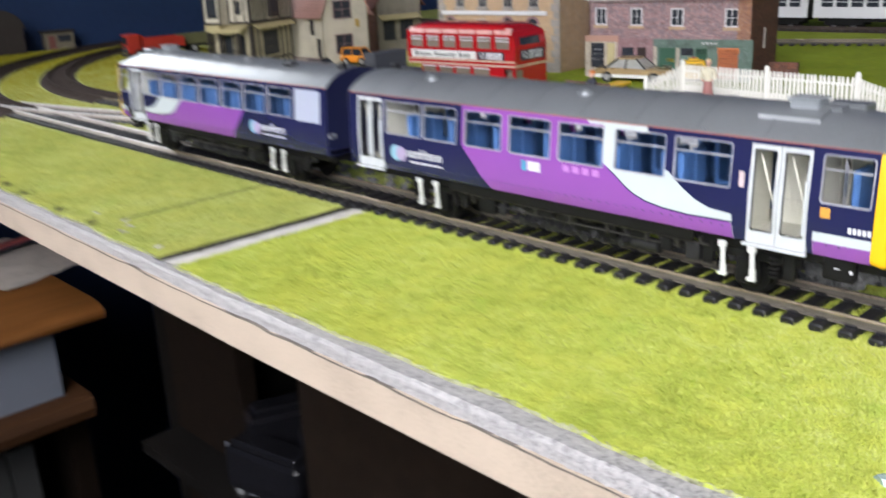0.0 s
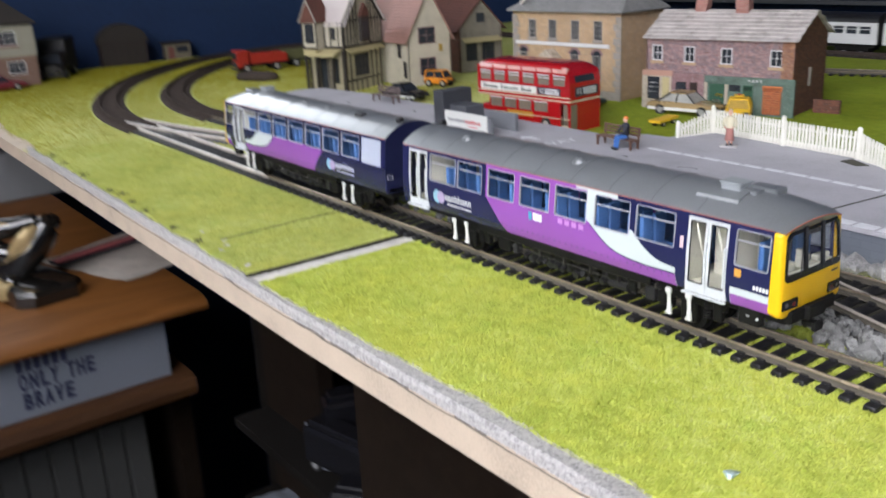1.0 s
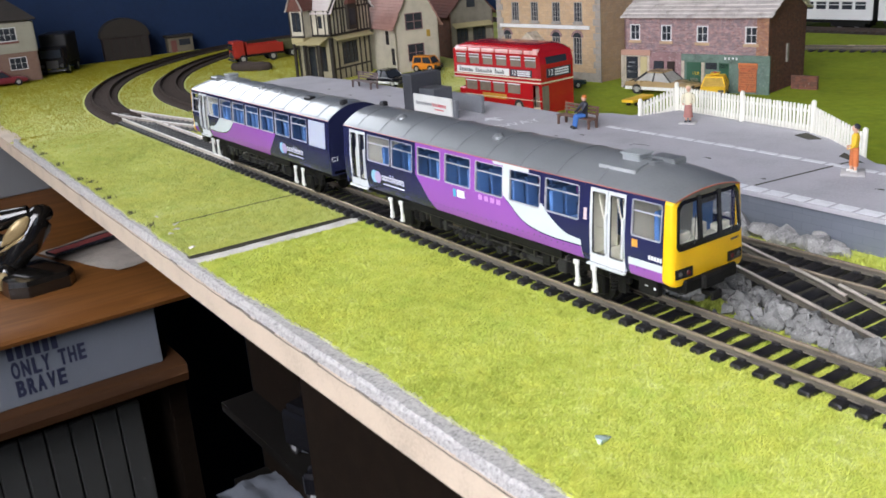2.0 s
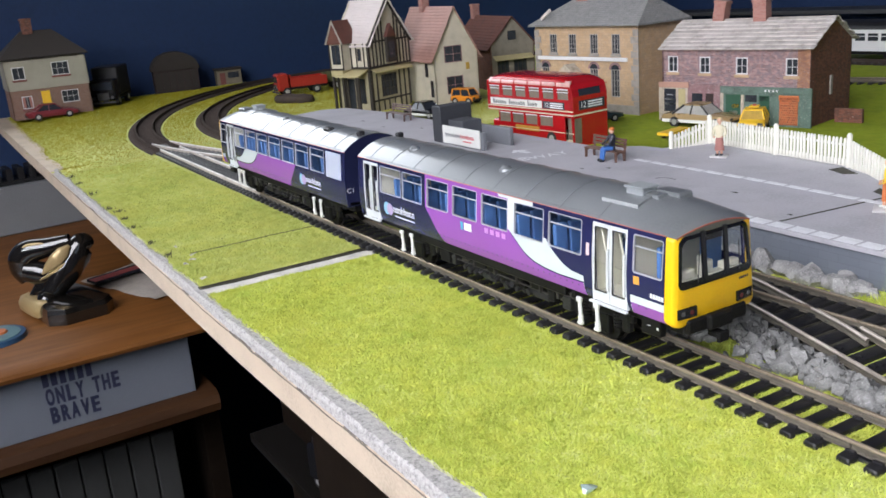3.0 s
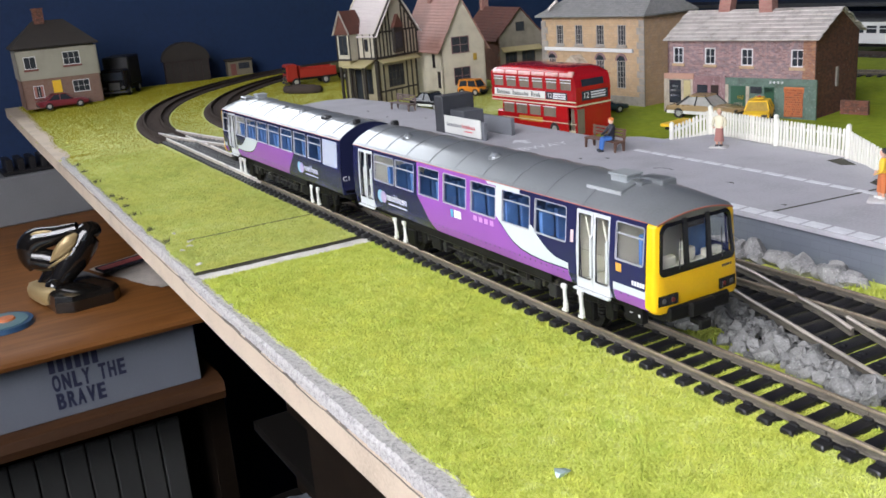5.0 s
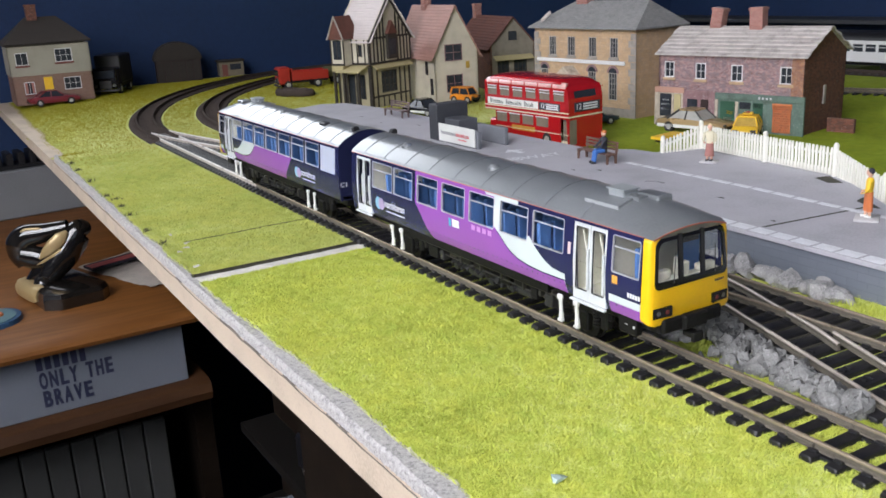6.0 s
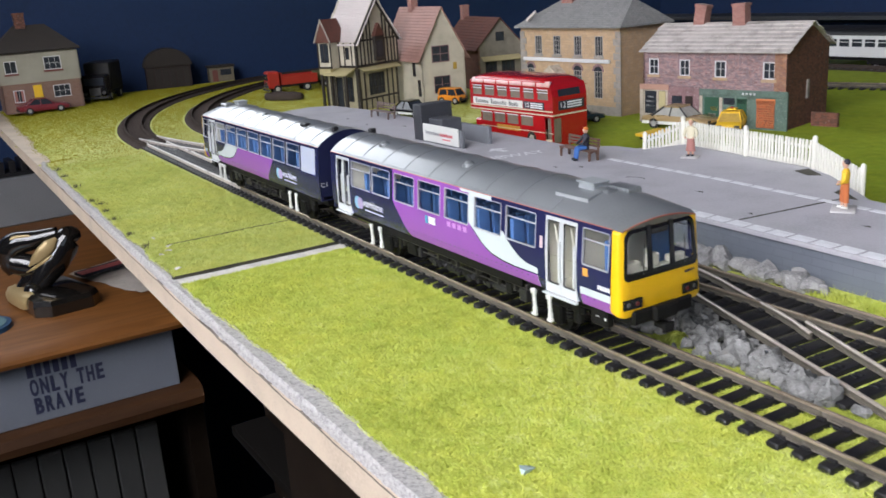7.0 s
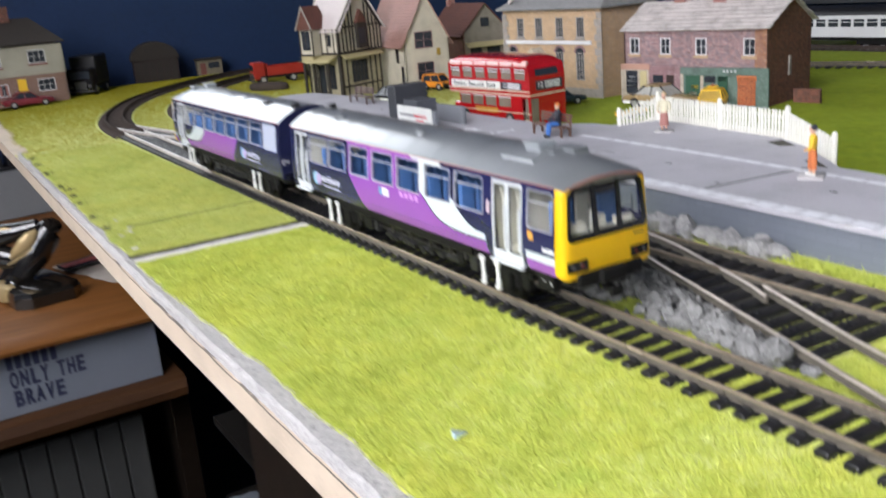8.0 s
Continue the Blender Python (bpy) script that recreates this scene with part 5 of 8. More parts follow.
M_red = surface("bus_red", (0.38, 0.008, 0.012), 0.22, var=0.1, big=20, fine=0.8, rel=0.0, coat=0.6, rvar=0.03)

entrance = thing("subway_entrance", "dark grey subway entrance walls with a white name board", "station sign")
g = Geo()
g.box(-359, -348, 124, 150, PZ, 40.5, bev=0.5)
part("head_block", g, M_slate, entrance, "tall dark slate block")
g = Geo()
g.box(-348, -298, 124.5, 127.5, PZ, 27.2, bev=0.4)
part("side_wall", g, M_signgrey, entrance, "low grey side wall")
g = Geo()
g.box(-348, -298, 146, 149, PZ, 27.0, bev=0.4)
part("side_wall", g, M_signgrey, entrance, "low grey side wall")
g = Geo()
g.box(-348, -330, 130, 145.9, PZ, 31.0, bev=0.4)
part("inner_panel", g, M_slate2, entrance, "mid grey inner panel")
g = Geo()
g.box(-345.5, -300.5, 123.4, 124.4, 16.4, 28.4, bev=0.2)
board_ = part("name_board", g, M_white, entrance, "white name board with a grey and red mark")
def letter_blocks(g, x, z, n, pitch, tall):
    """Hollow blocks the size of small letters, on the front of the name board."""
    for k in range(n):
        a, b, t = x + pitch * k, x + pitch * k + pitch * 0.72, 0.42
        h = 2.5 if k in tall else 1.75
        for p, q, r, w in ((a, a + t, z, z + h), (b - t, b, z, z + 1.75), (a, b, z, z + t), (a, b, z + 1.75 - t, z + 1.75)):
            g.box(p, q, 123.2, 123.5, r, w)


g = Geo()
letter_blocks(g, -341.8, 21.6, 7, 2.7, (0, 4))
part("mark", g, surface("grey_ink", (0.26, 0.26, 0.29), 0.7), board_, "grey letter-sized blocks")
g = Geo()
letter_blocks(g, -322.6, 21.6, 6, 2.7, (0, 3))
g.box(-320, -310, 123.2, 123.5, 19.3, 19.9)
part("mark", g, surface("red_ink", (0.60, 0.03, 0.06), 0.7), board_, "red letter-sized blocks")
lettering("floor_lettering", "SUBWAY", 13.5, M_worn, plat, pose(-0.2530, 0.1310, (PZ + 0.02) * MM, 0, 0, 80), "worn white painted word", width=46, thick=0.03)
g = Geo()
g.prism([(-284, 138), (-276, 131), (-276, 136), (-268, 136.5), (-268, 140.5), (-276, 140), (-276, 145)], "z", PZ, PZ + 0.06)
part("arrow", g, M_worn, plat, "worn white arrow")
# holes, cracks and stains of the deck
g = Geo()
g.prism([(-101, 203), (-99, 212), (-84, 203), (-89, 198)], "z", PZ, PZ + 0.05)
part("hatch", g, M_dark_gap, plat, "dark square hole in the deck")
g = Geo()
g.prism([(-57, front_y(-57) + 9), (-55.5, front_y(-57) + 9), (-47.5, 170), (-49.0, 170)], "z", PZ, PZ + 0.05)
g.prism([(-58, 176), (-60, 184), (-42, 171), (-46, 170)], "z", PZ, PZ + 0.05)
part("joint", g, M_dark_gap, plat, "dark joint across the deck")
g = Geo()
for cx, cy, r in ((-104, 137, 2.6), (-194, 138, 2.2), (-14, 136, 2.2), (-60, 121, 1.4), (-205, 128, 1.6), (-500, 140, 3), (-455, 135, 2.4), (-420, 150, 2.6), (20, 130, 2.0)):
    g.prism([(cx - r, cy - 0.5), (cx + r, cy - 0.7), (cx + 0.7 * r, cy + 0.6), (cx, cy + 1.1)], "z", PZ, PZ + 0.05)
part("chips", g, M_dark_gap, plat, "small dark chips in the deck")
g = Geo()
pts = [(-148 + 7.0 * math.cos(radians(a)), 136 + 4.5 * math.sin(radians(a))) for a in range(60, 200, 14)]
g.prism(pts + [(-148 + 6.2 * math.cos(radians(a)), 136 + 3.8 * math.sin(radians(a))) for a in range(186, 50, -14)], "z", PZ, PZ + 0.05)
part("scratch", g, M_dark_gap, plat, "curved scratch")


def bench(x, y, rz, label, M_bench):
    th = thing("bench", label, "bench", x, y, PZ, rz, "platform benches")
    L = 30.0
    for k in range(3):
        g = Geo()
        g.box(-L / 2, L / 2, -3.2 + 2.2 * k, -1.4 + 2.2 * k, 5.4, 6.1, bev=0.15)
        part("seat_slat", g, M_bench, th)
    for k in range(3):
        g = Geo()
        z = 7.4 + 1.9 * k
        g.box(-L / 2, L / 2, 3.5 + 0.25 * k, 4.1 + 0.25 * k, z, z + 1.3, bev=0.15)
        part("back_slat", g, M_bench, th)
    for u in (-L / 2 + 1.5, L / 2 - 1.5):
        g = Geo()
        g.prism([(-3.4, 0), (-2.5, 0), (-2.0, 4.2), (0, 5.0), (2.4, 4.2), (2.9, 0), (3.8, 0), (4.6, 12.6), (3.9, 12.6), (3.4, 5.6), (-3.4, 5.6)], "x", u - 0.6, u + 0.6)
        part("leg", g, M_bench, th, "curved bench end")
    return th


bench(-215, 154, -2, "brown slatted bench with a seated model figure", M_bench)
bench(-476, 161, 3, "grey-brown slatted bench on the far platform", surface("greyed_bench_plastic", (0.13, 0.09, 0.085), 0.5, var=0.3, big=5, fine=0.6))


M_cream2 = surface("cream_paint", (0.62, 0.58, 0.42), 0.6, var=0.1)
M_mauve = surface("dull_rose_paint", (0.33, 0.14, 0.12), 0.6, var=0.15)
M_ylw = surface("yellow_paint", (0.80, 0.50, 0.03), 0.45, var=0.12)
M_rust = surface("rust_orange_paint", (0.55, 0.16, 0.05), 0.6, var=0.15)
M_blue = surface("bright_blue_paint", (0.04, 0.14, 0.42), 0.6, var=0.15)
M_ink = surface("dark_navy_paint", (0.02, 0.022, 0.035), 0.6, var=0.2)
M_ginger = surface("ginger_paint", (0.58, 0.17, 0.03), 0.6)
M_greybase = surface("pale_grey_stand", (0.48, 0.47, 0.47), 0.6, var=0.1)
def standing(label, x, y, rz, mats, skirt, base, stride):
    """A standing painted figure as one mesh: legs, body, arms, head, hair and a stand. mats: top, bottom, skin, hair, shoes, stand."""
    g = Geo()
    n = 12

    def tube(rows, mi, caps=(True, True)):
        g.loft([[(cx + a * math.cos(2 * math.pi * k / n), cy + b * math.sin(2 * math.pi * k / n), z) for k in range(n)] for z, cx, cy, a, b in rows], mi, True, caps)

    for s in (-1, 1):
        cy = s * stride
        g.box(s * 1.1 - 0.75, s * 1.1 + 0.75, cy - 2.0, cy + 0.8, 0.9, 1.9, 4, bev=0.35)
        tube([(1.6, s * 1.1, cy, 0.65, 0.65), (4.5, s * 1.1, cy * 0.8, 0.85, 0.9)], 2)
        if not skirt:
            tube([(3.6, s * 1.1, cy * 0.9, 1.15, 1.2), (7.5, s * 1.1, cy * 0.6, 1.25, 1.4), (12.2, s * 0.9, cy * 0.1, 1.5, 1.7)], 1)
        tube([(17.2, s * 2.6, 0.1, 0.9, 0.9), (14.2, s * 3.5, 0.1, 0.85, 0.85), (12.6, s * 3.4, -0.8, 0.75, 0.75), (11.8, s * 2.6, -2.4, 0.6, 0.6)], 0)
        g.ball((s * 2.2, -2.8, 11.8), 0.65, n=8, k=6, mi=2)
    if skirt:
        tube([(3.8, 0, 0, 2.9, 2.3), (6.5, 0, 0, 2.5, 2.0), (10.5, 0, 0, 2.2, 1.7), (12.2, 0, 0, 1.9, 1.4)], 1)
    tube([(11.2, 0, 0, 2.4, 1.7), (12.4, 0, 0, 2.1, 1.5), (14.6, 0, 0.1, 2.5, 1.7), (16.8, 0, 0.1, 2.8, 1.7), (17.8, 0, 0.1, 2.2, 1.3), (18.4, 0, 0.1, 0.9, 0.9)], 0)
    tube([(18.0, 0, 0, 0.75, 0.75), (19.4, 0, -0.1, 0.75, 0.75)], 2)
    g.ball((0, -0.15, 20.5), 1.35, 1.5, 1.75, mi=2)
    g.ball((0, 0.25, 21.1), 1.5, 1.5, 1.5, mi=3)
    g.box(-base, base, -base * 0.8, base * 0.8, 0, 0.9, 5, bev=0.2)
    ob = part("figurine", g, mats, None, label, at=pose(x * MM, y * MM, PZ * MM, 0, 0, rz), smooth=60)
    ob["category"], ob["group"] = "model figure", "model figures"


M_straw = surface("straw_hair_paint", (0.55, 0.42, 0.22), 0.6)
standing("model figure in a cream blouse and long rose skirt", -166, 196, 25, [M_cream2, M_mauve, M_skin, M_straw, M_ink, M_greybase], True, 4.6, 0.3)
standing("model figure in a yellow jersey and orange trousers", -36, 152, -60, [M_ylw, M_rust, M_skin, M_ink, M_white, M_greybase], False, 6.2, 0.9)
g = Geo()
th_m = [M_blue, M_ink, M_skin, M_ginger, M_black]
for s in (-1, 1):
    g.cyl((s * 1.3, 0.5, 7.4), (s * 1.4, -4.6, 7.2), 1.35, 1.2, n=10, mi=0)
    g.cyl((s * 1.4, -4.4, 7.4), (s * 1.5, -5.4, 1.4), 1.2, 0.95, n=10, mi=0)
    g.box(s * 1.5 - 1.0, s * 1.5 + 1.0, -7.6, -4.6, 0, 1.5, 4, bev=0.4)
    g.cyl((s * 2.9, 0.8, 14.2), (s * 3.4, -1.8, 10.6), 0.95, 0.8, n=8, mi=1)
    g.cyl((s * 3.4, -1.8, 10.6), (s * 1.8, -4.4, 9.4), 0.8, 0.6, n=8, mi=1)
g.loft([[(a * math.cos(2 * math.pi * k / 12), f + b * math.sin(2 * math.pi * k / 12), z) for k in range(12)] for z, a, b, f in ((6.2, 2.6, 1.9, 0.8), (10, 2.3, 1.6, 1.0), (14.4, 2.9, 1.7, 1.2), (15.6, 1.2, 1.0, 1.0))], 1, True, (True, True))
g.ball((0, 0.7, 17.2), 1.5, 1.6, 1.8, mi=2)
g.ball((0, 1.0, 18.2), 1.65, 1.6, 1.3, mi=3)
ob = part("figurine", g, th_m, None, "seated model figure in a dark jacket and blue trousers", at=pose(-0.2085, 0.1530, PZ * MM, 0, 0, -22), smooth=60)
ob["category"], ob["group"] = "model figure", "model figures"

# white picket fence
M_fence = surface("white_fence_plastic", (0.74, 0.73, 0.65), 0.45, var=0.08, big=8, fine=0.6)
fence = thing("picket_fence", "white plastic picket fence round the back of the platform", "fence")
g = Geo()
g.prism([(-0.66, 0), (0.66, 0), (0.66, 13.2), (0.3, 14.2), (-0.3, 14.2), (-0.66, 13.2)], "y", -0.35, 0.35)
PICKET = mesh_of("picket", g, M_fence)
g = Geo()
g.cyl((0, 0, -0.4), (0, 0, 16.6), 1.4, n=12)
g.cyl((0, 0, 16.6), (0, 0, 17.6), 1.4, 0.7, n=12)
POST = mesh_of("post", g, M_fence)
corners = [(-205, 198, -7), (-198, 223, 0), (-145, 217.5, 0), (-96.5, 213, 0), (-57, 196, -7)]
for x, y, dz in corners:
    part("post", POST, None, fence, at=(x, y, PZ + dz))
for (x0, y0, d0), (x1, y1, d1) in zip(corners[:-1], corners[1:]):
    L = math.hypot(x1 - x0, y1 - y0)
    a = math.degrees(math.atan2(y1 - y0, x1 - x0))
    tilt = -math.degrees(math.atan2(d1 - d0, L))
    for z in (3.2, 11.4):
        g = Geo()
        g.box(1.2, L - 1.2, -0.45, 0.45, -0.65, 0.65, bev=0.12)
        part("rail", g, M_fence, fence, at=pose(x0 * MM, y0 * MM, (PZ + z + d0) * MM, 0, 0, a) @ pose(0, 0, 0, 0, tilt, 0))
    g = Geo()
    g.box(1.2, L - 1.2, 0.1, 0.9, 0.2, 2.8, bev=0.1)
    part("base_board", g, M_fence, fence, at=pose(x0 * MM, y0 * MM, (PZ + d0) * MM, 0, 0, a) @ pose(0, 0, 0, 0, tilt, 0))
    n = int((L - 2.5) / 2.3)
    for k in range(n):
        d = 2.4 + (L - 4.8) * k / max(1, n - 1)
        ux, uy = (x1 - x0) / L, (y1 - y0) / L
        part("picket", PICKET, None, fence, at=pose((x0 + d * ux + 0.75 * uy) * MM, (y0 + d * uy - 0.75 * ux) * MM, (PZ + 0.9 + d0 + (d1 - d0) * d / L) * MM, 0, rng.normal(0, 0.8), a))

# ---- buildings ----------------------------------------------------------------------
M_winwhite = surface("white_printed_frame", (0.66, 0.66, 0.67), 0.6, var=0.15)
M_windark = surface("dark_printed_pane", (0.035, 0.04, 0.05), 0.22, var=0.5, big=5, fine=1)
M_shopbrick = bricks("purple_red_brick_print", (0.15, 0.05, 0.045), (0.47, 0.26, 0.25), (0.46, 0.40, 0.41), w=3.0, h=1.05, stain=0.5, patch=(0.17, 0.145, 0.175), amount=0.7)
M_endbrick = bricks("orange_brown_brick_print", (0.24, 0.08, 0.035), (0.46, 0.21, 0.10), (0.36, 0.26, 0.20), w=3.0, h=1.05, stain=0.5, patch=(0.20, 0.10, 0.09))
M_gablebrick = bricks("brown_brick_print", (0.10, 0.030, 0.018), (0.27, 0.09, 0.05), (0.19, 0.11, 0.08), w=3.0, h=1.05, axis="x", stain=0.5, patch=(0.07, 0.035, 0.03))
M_shoproof = surface("weathered_grey_card_roof", (0.50, 0.465, 0.44), 0.85, var=0.4, big=9, fine=0.8, rel=0.4, dark=(0.25, 0.22, 0.20))
M_chimbrick = bricks("red_chimney_brick", (0.32, 0.10, 0.08), (0.46, 0.20, 0.16), (0.40, 0.30, 0.26), w=2.6, h=1.0, axis="xy", stain=0.5)
M_green = surface("shop_green_paint", (0.105, 0.165, 0.135), 0.6, var=0.5, big=6, fine=0.8, fleck=0.22)
M_dkgreen = surface("dark_green_paint", (0.02, 0.08, 0.045), 0.5, var=0.2)
M_fascia = surface("terracotta_fascia", (0.42, 0.24, 0.18), 0.7, var=0.2)
M_mauvewall = surface("mauve_wash", (0.24, 0.14, 0.145), 0.75, var=0.45, big=6, fine=0.8, fleck=0.4)
M_stone = surface("cream_stone_print", (0.46, 0.40, 0.32), 0.8, var=0.5, big=4, fine=0.7, fleck=0.4)
M_sand = bricks("sandstone_print", (0.52, 0.35, 0.20), (0.60, 0.42, 0.26), (0.38, 0.26, 0.16), w=5.5, h=2.3, gap=0.1, stain=0.4, rel=0.08, patch=(0.40, 0.31, 0.23), amount=0.5)
M_quoin = surface("grey_stone_quoin", (0.31, 0.28, 0.25), 0.8, var=0.35, big=6, fine=0.8)
M_bankroof = bricks("grey_card_slates", (0.25, 0.25, 0.25), (0.31, 0.31, 0.305), (0.15, 0.15, 0.15), w=4.0, h=1.5, gap=0.1, axis="xy", stain=0.4, rel=0.1, patch=(0.36, 0.35, 0.33), amount=0.4)
# cottage gable card, coloured darker because that wall lies in shade
M_shaded_card = surface("shaded_card_print", (0.21, 0.19, 0.15), 0.85, var=0.4, big=9, fine=0.8)
M_render = surface("pale_render_print", (0.52, 0.48, 0.38), 0.85, var=0.3, big=14, fine=0.8)
# tan lower-storey print, taken darker for the shade below the canopies
M_tan_shade = surface("tan_canopy_shade_print", (0.40, 0.355, 0.25), 0.85, var=0.35, big=12, fine=0.8)
M_beam = surface("black_timber_print", (0.03, 0.024, 0.02), 0.7, var=0.3)
M_pinkroof = surface("faded_red_tile_roof", (0.36, 0.20, 0.165), 0.6, var=0.25, big=12, fine=0.8, rel=0.25)
M_rustroof = surface("rust_red_tile_roof", (0.125, 0.046, 0.033), 0.75, var=0.35, big=8, fine=0.8, rel=0.25)
M_paleroof = surface("pale_worn_tile_roof", (0.60, 0.54, 0.52), 0.6, var=0.12, big=18, fine=0.9, rel=0.2)
M_canopy = surface("pale_yellow_canopy", (0.44, 0.38, 0.20), 0.75, var=0.25)
M_tanbrick = bricks("tan_brick_print", (0.19, 0.095, 0.062), (0.25, 0.14, 0.095), (0.27, 0.20, 0.17), w=3.0, h=1.05, stain=0.35)
M_darkroof = surface("dark_brown_roof", (0.030, 0.024, 0.020), 0.9, var=0.35, big=14, fine=1.0, rel=0.2)
M_orange2 = bricks("red_goods_display", (0.46, 0.09, 0.03), (0.14, 0.03, 0.02), (0.50, 0.20, 0.08), w=1.5, h=1.7, gap=0.2, stain=0.5, rel=0.05)
M_goldsign = surface("dull_gold_sign", (0.42, 0.27, 0.04), 0.6, var=0.4, big=3, fine=0.8)
# white roughcast of the semi, darkened to hold the dim far corner
M_semi = surface("dimmed_roughcast_print", (0.32, 0.305, 0.245), 0.9, var=0.2, big=20, fine=0.8)
M_redsill = surface("red_brown_sill", (0.16, 0.05, 0.04), 0.7, var=0.2)
M_tin = surface("dark_shed_tin", (0.028, 0.016, 0.014), 0.8, var=0.35)


def wall_geo(w, h, holes, thick=1.6, gable=None):
    """A wall in the plane y = 0 that faces -y, from x = 0 to w, with openings (x0, x1, z0, z1); gable: peak height at mid width."""
    g = Geo()
    us = sorted({0.0, w, *[q for o in holes for q in o[:2]]})
    zs = sorted({0.0, h, *[q for o in holes for q in o[2:4]]})
    for i in range(len(us) - 1):
        for j in range(len(zs) - 1):
            um, zm = (us[i] + us[i + 1]) / 2, (zs[j] + zs[j + 1]) / 2
            if any(o[0] < um < o[1] and o[2] < zm < o[3] for o in holes):
                continue
            for y in (0.0, thick):
                g.add([(us[i], y, zs[j]), (us[i + 1], y, zs[j]), (us[i + 1], y, zs[j + 1]), (us[i], y, zs[j + 1])], [(0, 1, 2, 3)])
    for a, b, c, d in holes:
        g.add([(u, y, z) for u, z in ((a, c), (b, c), (b, d), (a, d)) for y in (0, thick)], [(0, 1, 3, 2), (2, 3, 5, 4), (4, 5, 7, 6), (6, 7, 1, 0)])
    g.add([(0, 0, 0), (0, thick, 0), (0, thick, h), (0, 0, h), (w, 0, 0), (w, thick, 0), (w, thick, h), (w, 0, h)], [(0, 1, 2, 3), (4, 5, 6, 7), (3, 2, 6, 7)])
    if gable:
        g.prism([(0, h), (w, h), (w / 2, gable)], "y", 0, thick)
    return g


def facade(th, m, w, h, mat, windows=(), gable=None, name="wall", label="", frame_mat=None, pane_mat=None):
    """A wall with its windows as parts. windows: (x0, x1, z0, z1, bars across, bars up, sill)."""
    wl = part(name, wall_geo(w, h, [q[:4] for q in windows], gable=gable), mat, th, label, at=m, smooth=0, weld=True)
    for a, b, c, d, nx, nz, sill in windows:
        g = Geo()
        t = 0.75 if frame_mat is None else 0.6
        nx, nz = int(nx), int(nz)
        for p, q, r, s in ((a, a + t, c, d), (b - t, b, c, d), (a + t, b - t, c, c + t), (a + t, b - t, d - t, d)):
            g.box(p, q, -0.25, 0.9, r, s)
        for k in range(1, nx + 1):
            u = a + (b - a) * k / (nx + 1)
            g.box(u - 0.15, u + 0.15, 0.0, 0.7, c + t, d - t)
        for k in range(1, nz + 1):
            z = c + (d - c) * k / (nz + 1)
            g.box(a + t, b - t, 0.02, 0.68, z - 0.16, z + 0.16)
        wn = part("window", g, frame_mat or M_winwhite, th, at=m, smooth=0)
        g = Geo()
        g.box(a, b, 0.75, 1.1, c, d)
        part("pane", g, pane_mat or M_windark, wn, smooth=0)
        if sill:
            g = Geo()
            g.box(a - 1.2, b + 1.2, -1.0, 0.0, c - 2.3, c - 0.1, bev=0.2)
            part("sill", g, sill, wn, smooth=0)
    return wl


def pitched_roof(th, L, D, eave, ridge, mat, over=2.5, thick=1.2, label="", strips=0, end_over=2.0, seed=0, right_over=None):
    """Two slopes with the ridge along x; strips: build each slope of that many overlapping boards."""
    r = np.random.default_rng(seed)
    slope = (ridge - eave) / (D / 2)
    right_over = end_over if right_over is None else right_over
    for side in (0, 1):
        def at(s, up=0.0):
            y = -over + s * (D / 2 + over)
            z = ridge - slope * (D / 2 - y) + up
            return (y if side == 0 else D - y), z
        if not strips:
            g = Geo()
            (ya, za), (yb, zb) = at(0), at(1)
            g.prism([(ya, za), (yb, zb), (yb, zb + thick), (ya, za + thick)], "x", -end_over, L + right_over)
            part("roof", g, mat, th, label, smooth=0)
        else:
            rf = None
            for k in range(strips):
                (ya, za), (yb, zb) = at(k / strips), at((k + 1.25) / strips if k < strips - 1 else 1.0)
                g = Geo()
                j = r.uniform(-0.8, 0.8, 2)
                g.prism([(ya, za + thick * 0.55), (yb, zb), (yb, zb + thick * 0.6), (ya, za + thick * 1.25)], "x", -end_over + j[0], L + right_over + j[1])
                if rf is None:
                    rf = part("roof", g, mat, th, label, smooth=0)
                else:
                    part("roof_strip", g, mat, rf, smooth=0)


def hip_roof(th, L, D, eave, ridge, mat, over=3.0, label="", longer=0.0):
    g = Geo()
    k, k2 = D / 2, D / 2 - longer
    o = over
    v = [(-o, -o, eave), (L + o, -o, eave), (L + o, D + o, eave), (-o, D + o, eave), (k * 0.9, D / 2, ridge), (L - k2 * 0.9, D / 2, ridge)]
    v += [(x, y, z - 1.6) for x, y, z in v[:4]]
    g.add(v, [(0, 1, 5, 4), (1, 2, 5), (2, 3, 4, 5), (3, 0, 4), (0, 1, 7, 6), (1, 2, 8, 7), (2, 3, 9, 8), (3, 0, 6, 9), (6, 7, 8, 9)])
    return part("roof", g, mat, th, label, smooth=0)


def chimney(th, x, y, z0, z1, w, d, mat, rx=0, ry=0, pot=True):
    g = Geo()
    g.box(-w / 2, w / 2, -d / 2, d / 2, 0, z1 - z0)
    g.box(-w / 2 - 0.7, w / 2 + 0.7, -d / 2 - 0.7, d / 2 + 0.7, z1 - z0 - 2.2, z1 - z0 - 0.4)
    ch = part("chimney", g, mat, th, "brick chimney stack", at=pose(x * MM, y * MM, z0 * MM, rx, ry, 0), smooth=0)
    return ch


def side_pose(which, L, D, x=0.0, y=0.0, z=0.0):
    return {"front": pose(x * MM, y * MM, z * MM), "right": pose((x + L) * MM, y * MM, z * MM, 0, 0, 90), "back": pose((x + L) * MM, (y + D) * MM, z * MM, 0, 0, 180), "left": pose(x * MM, (y + D) * MM, z * MM, 0, 0, -90)}[which]


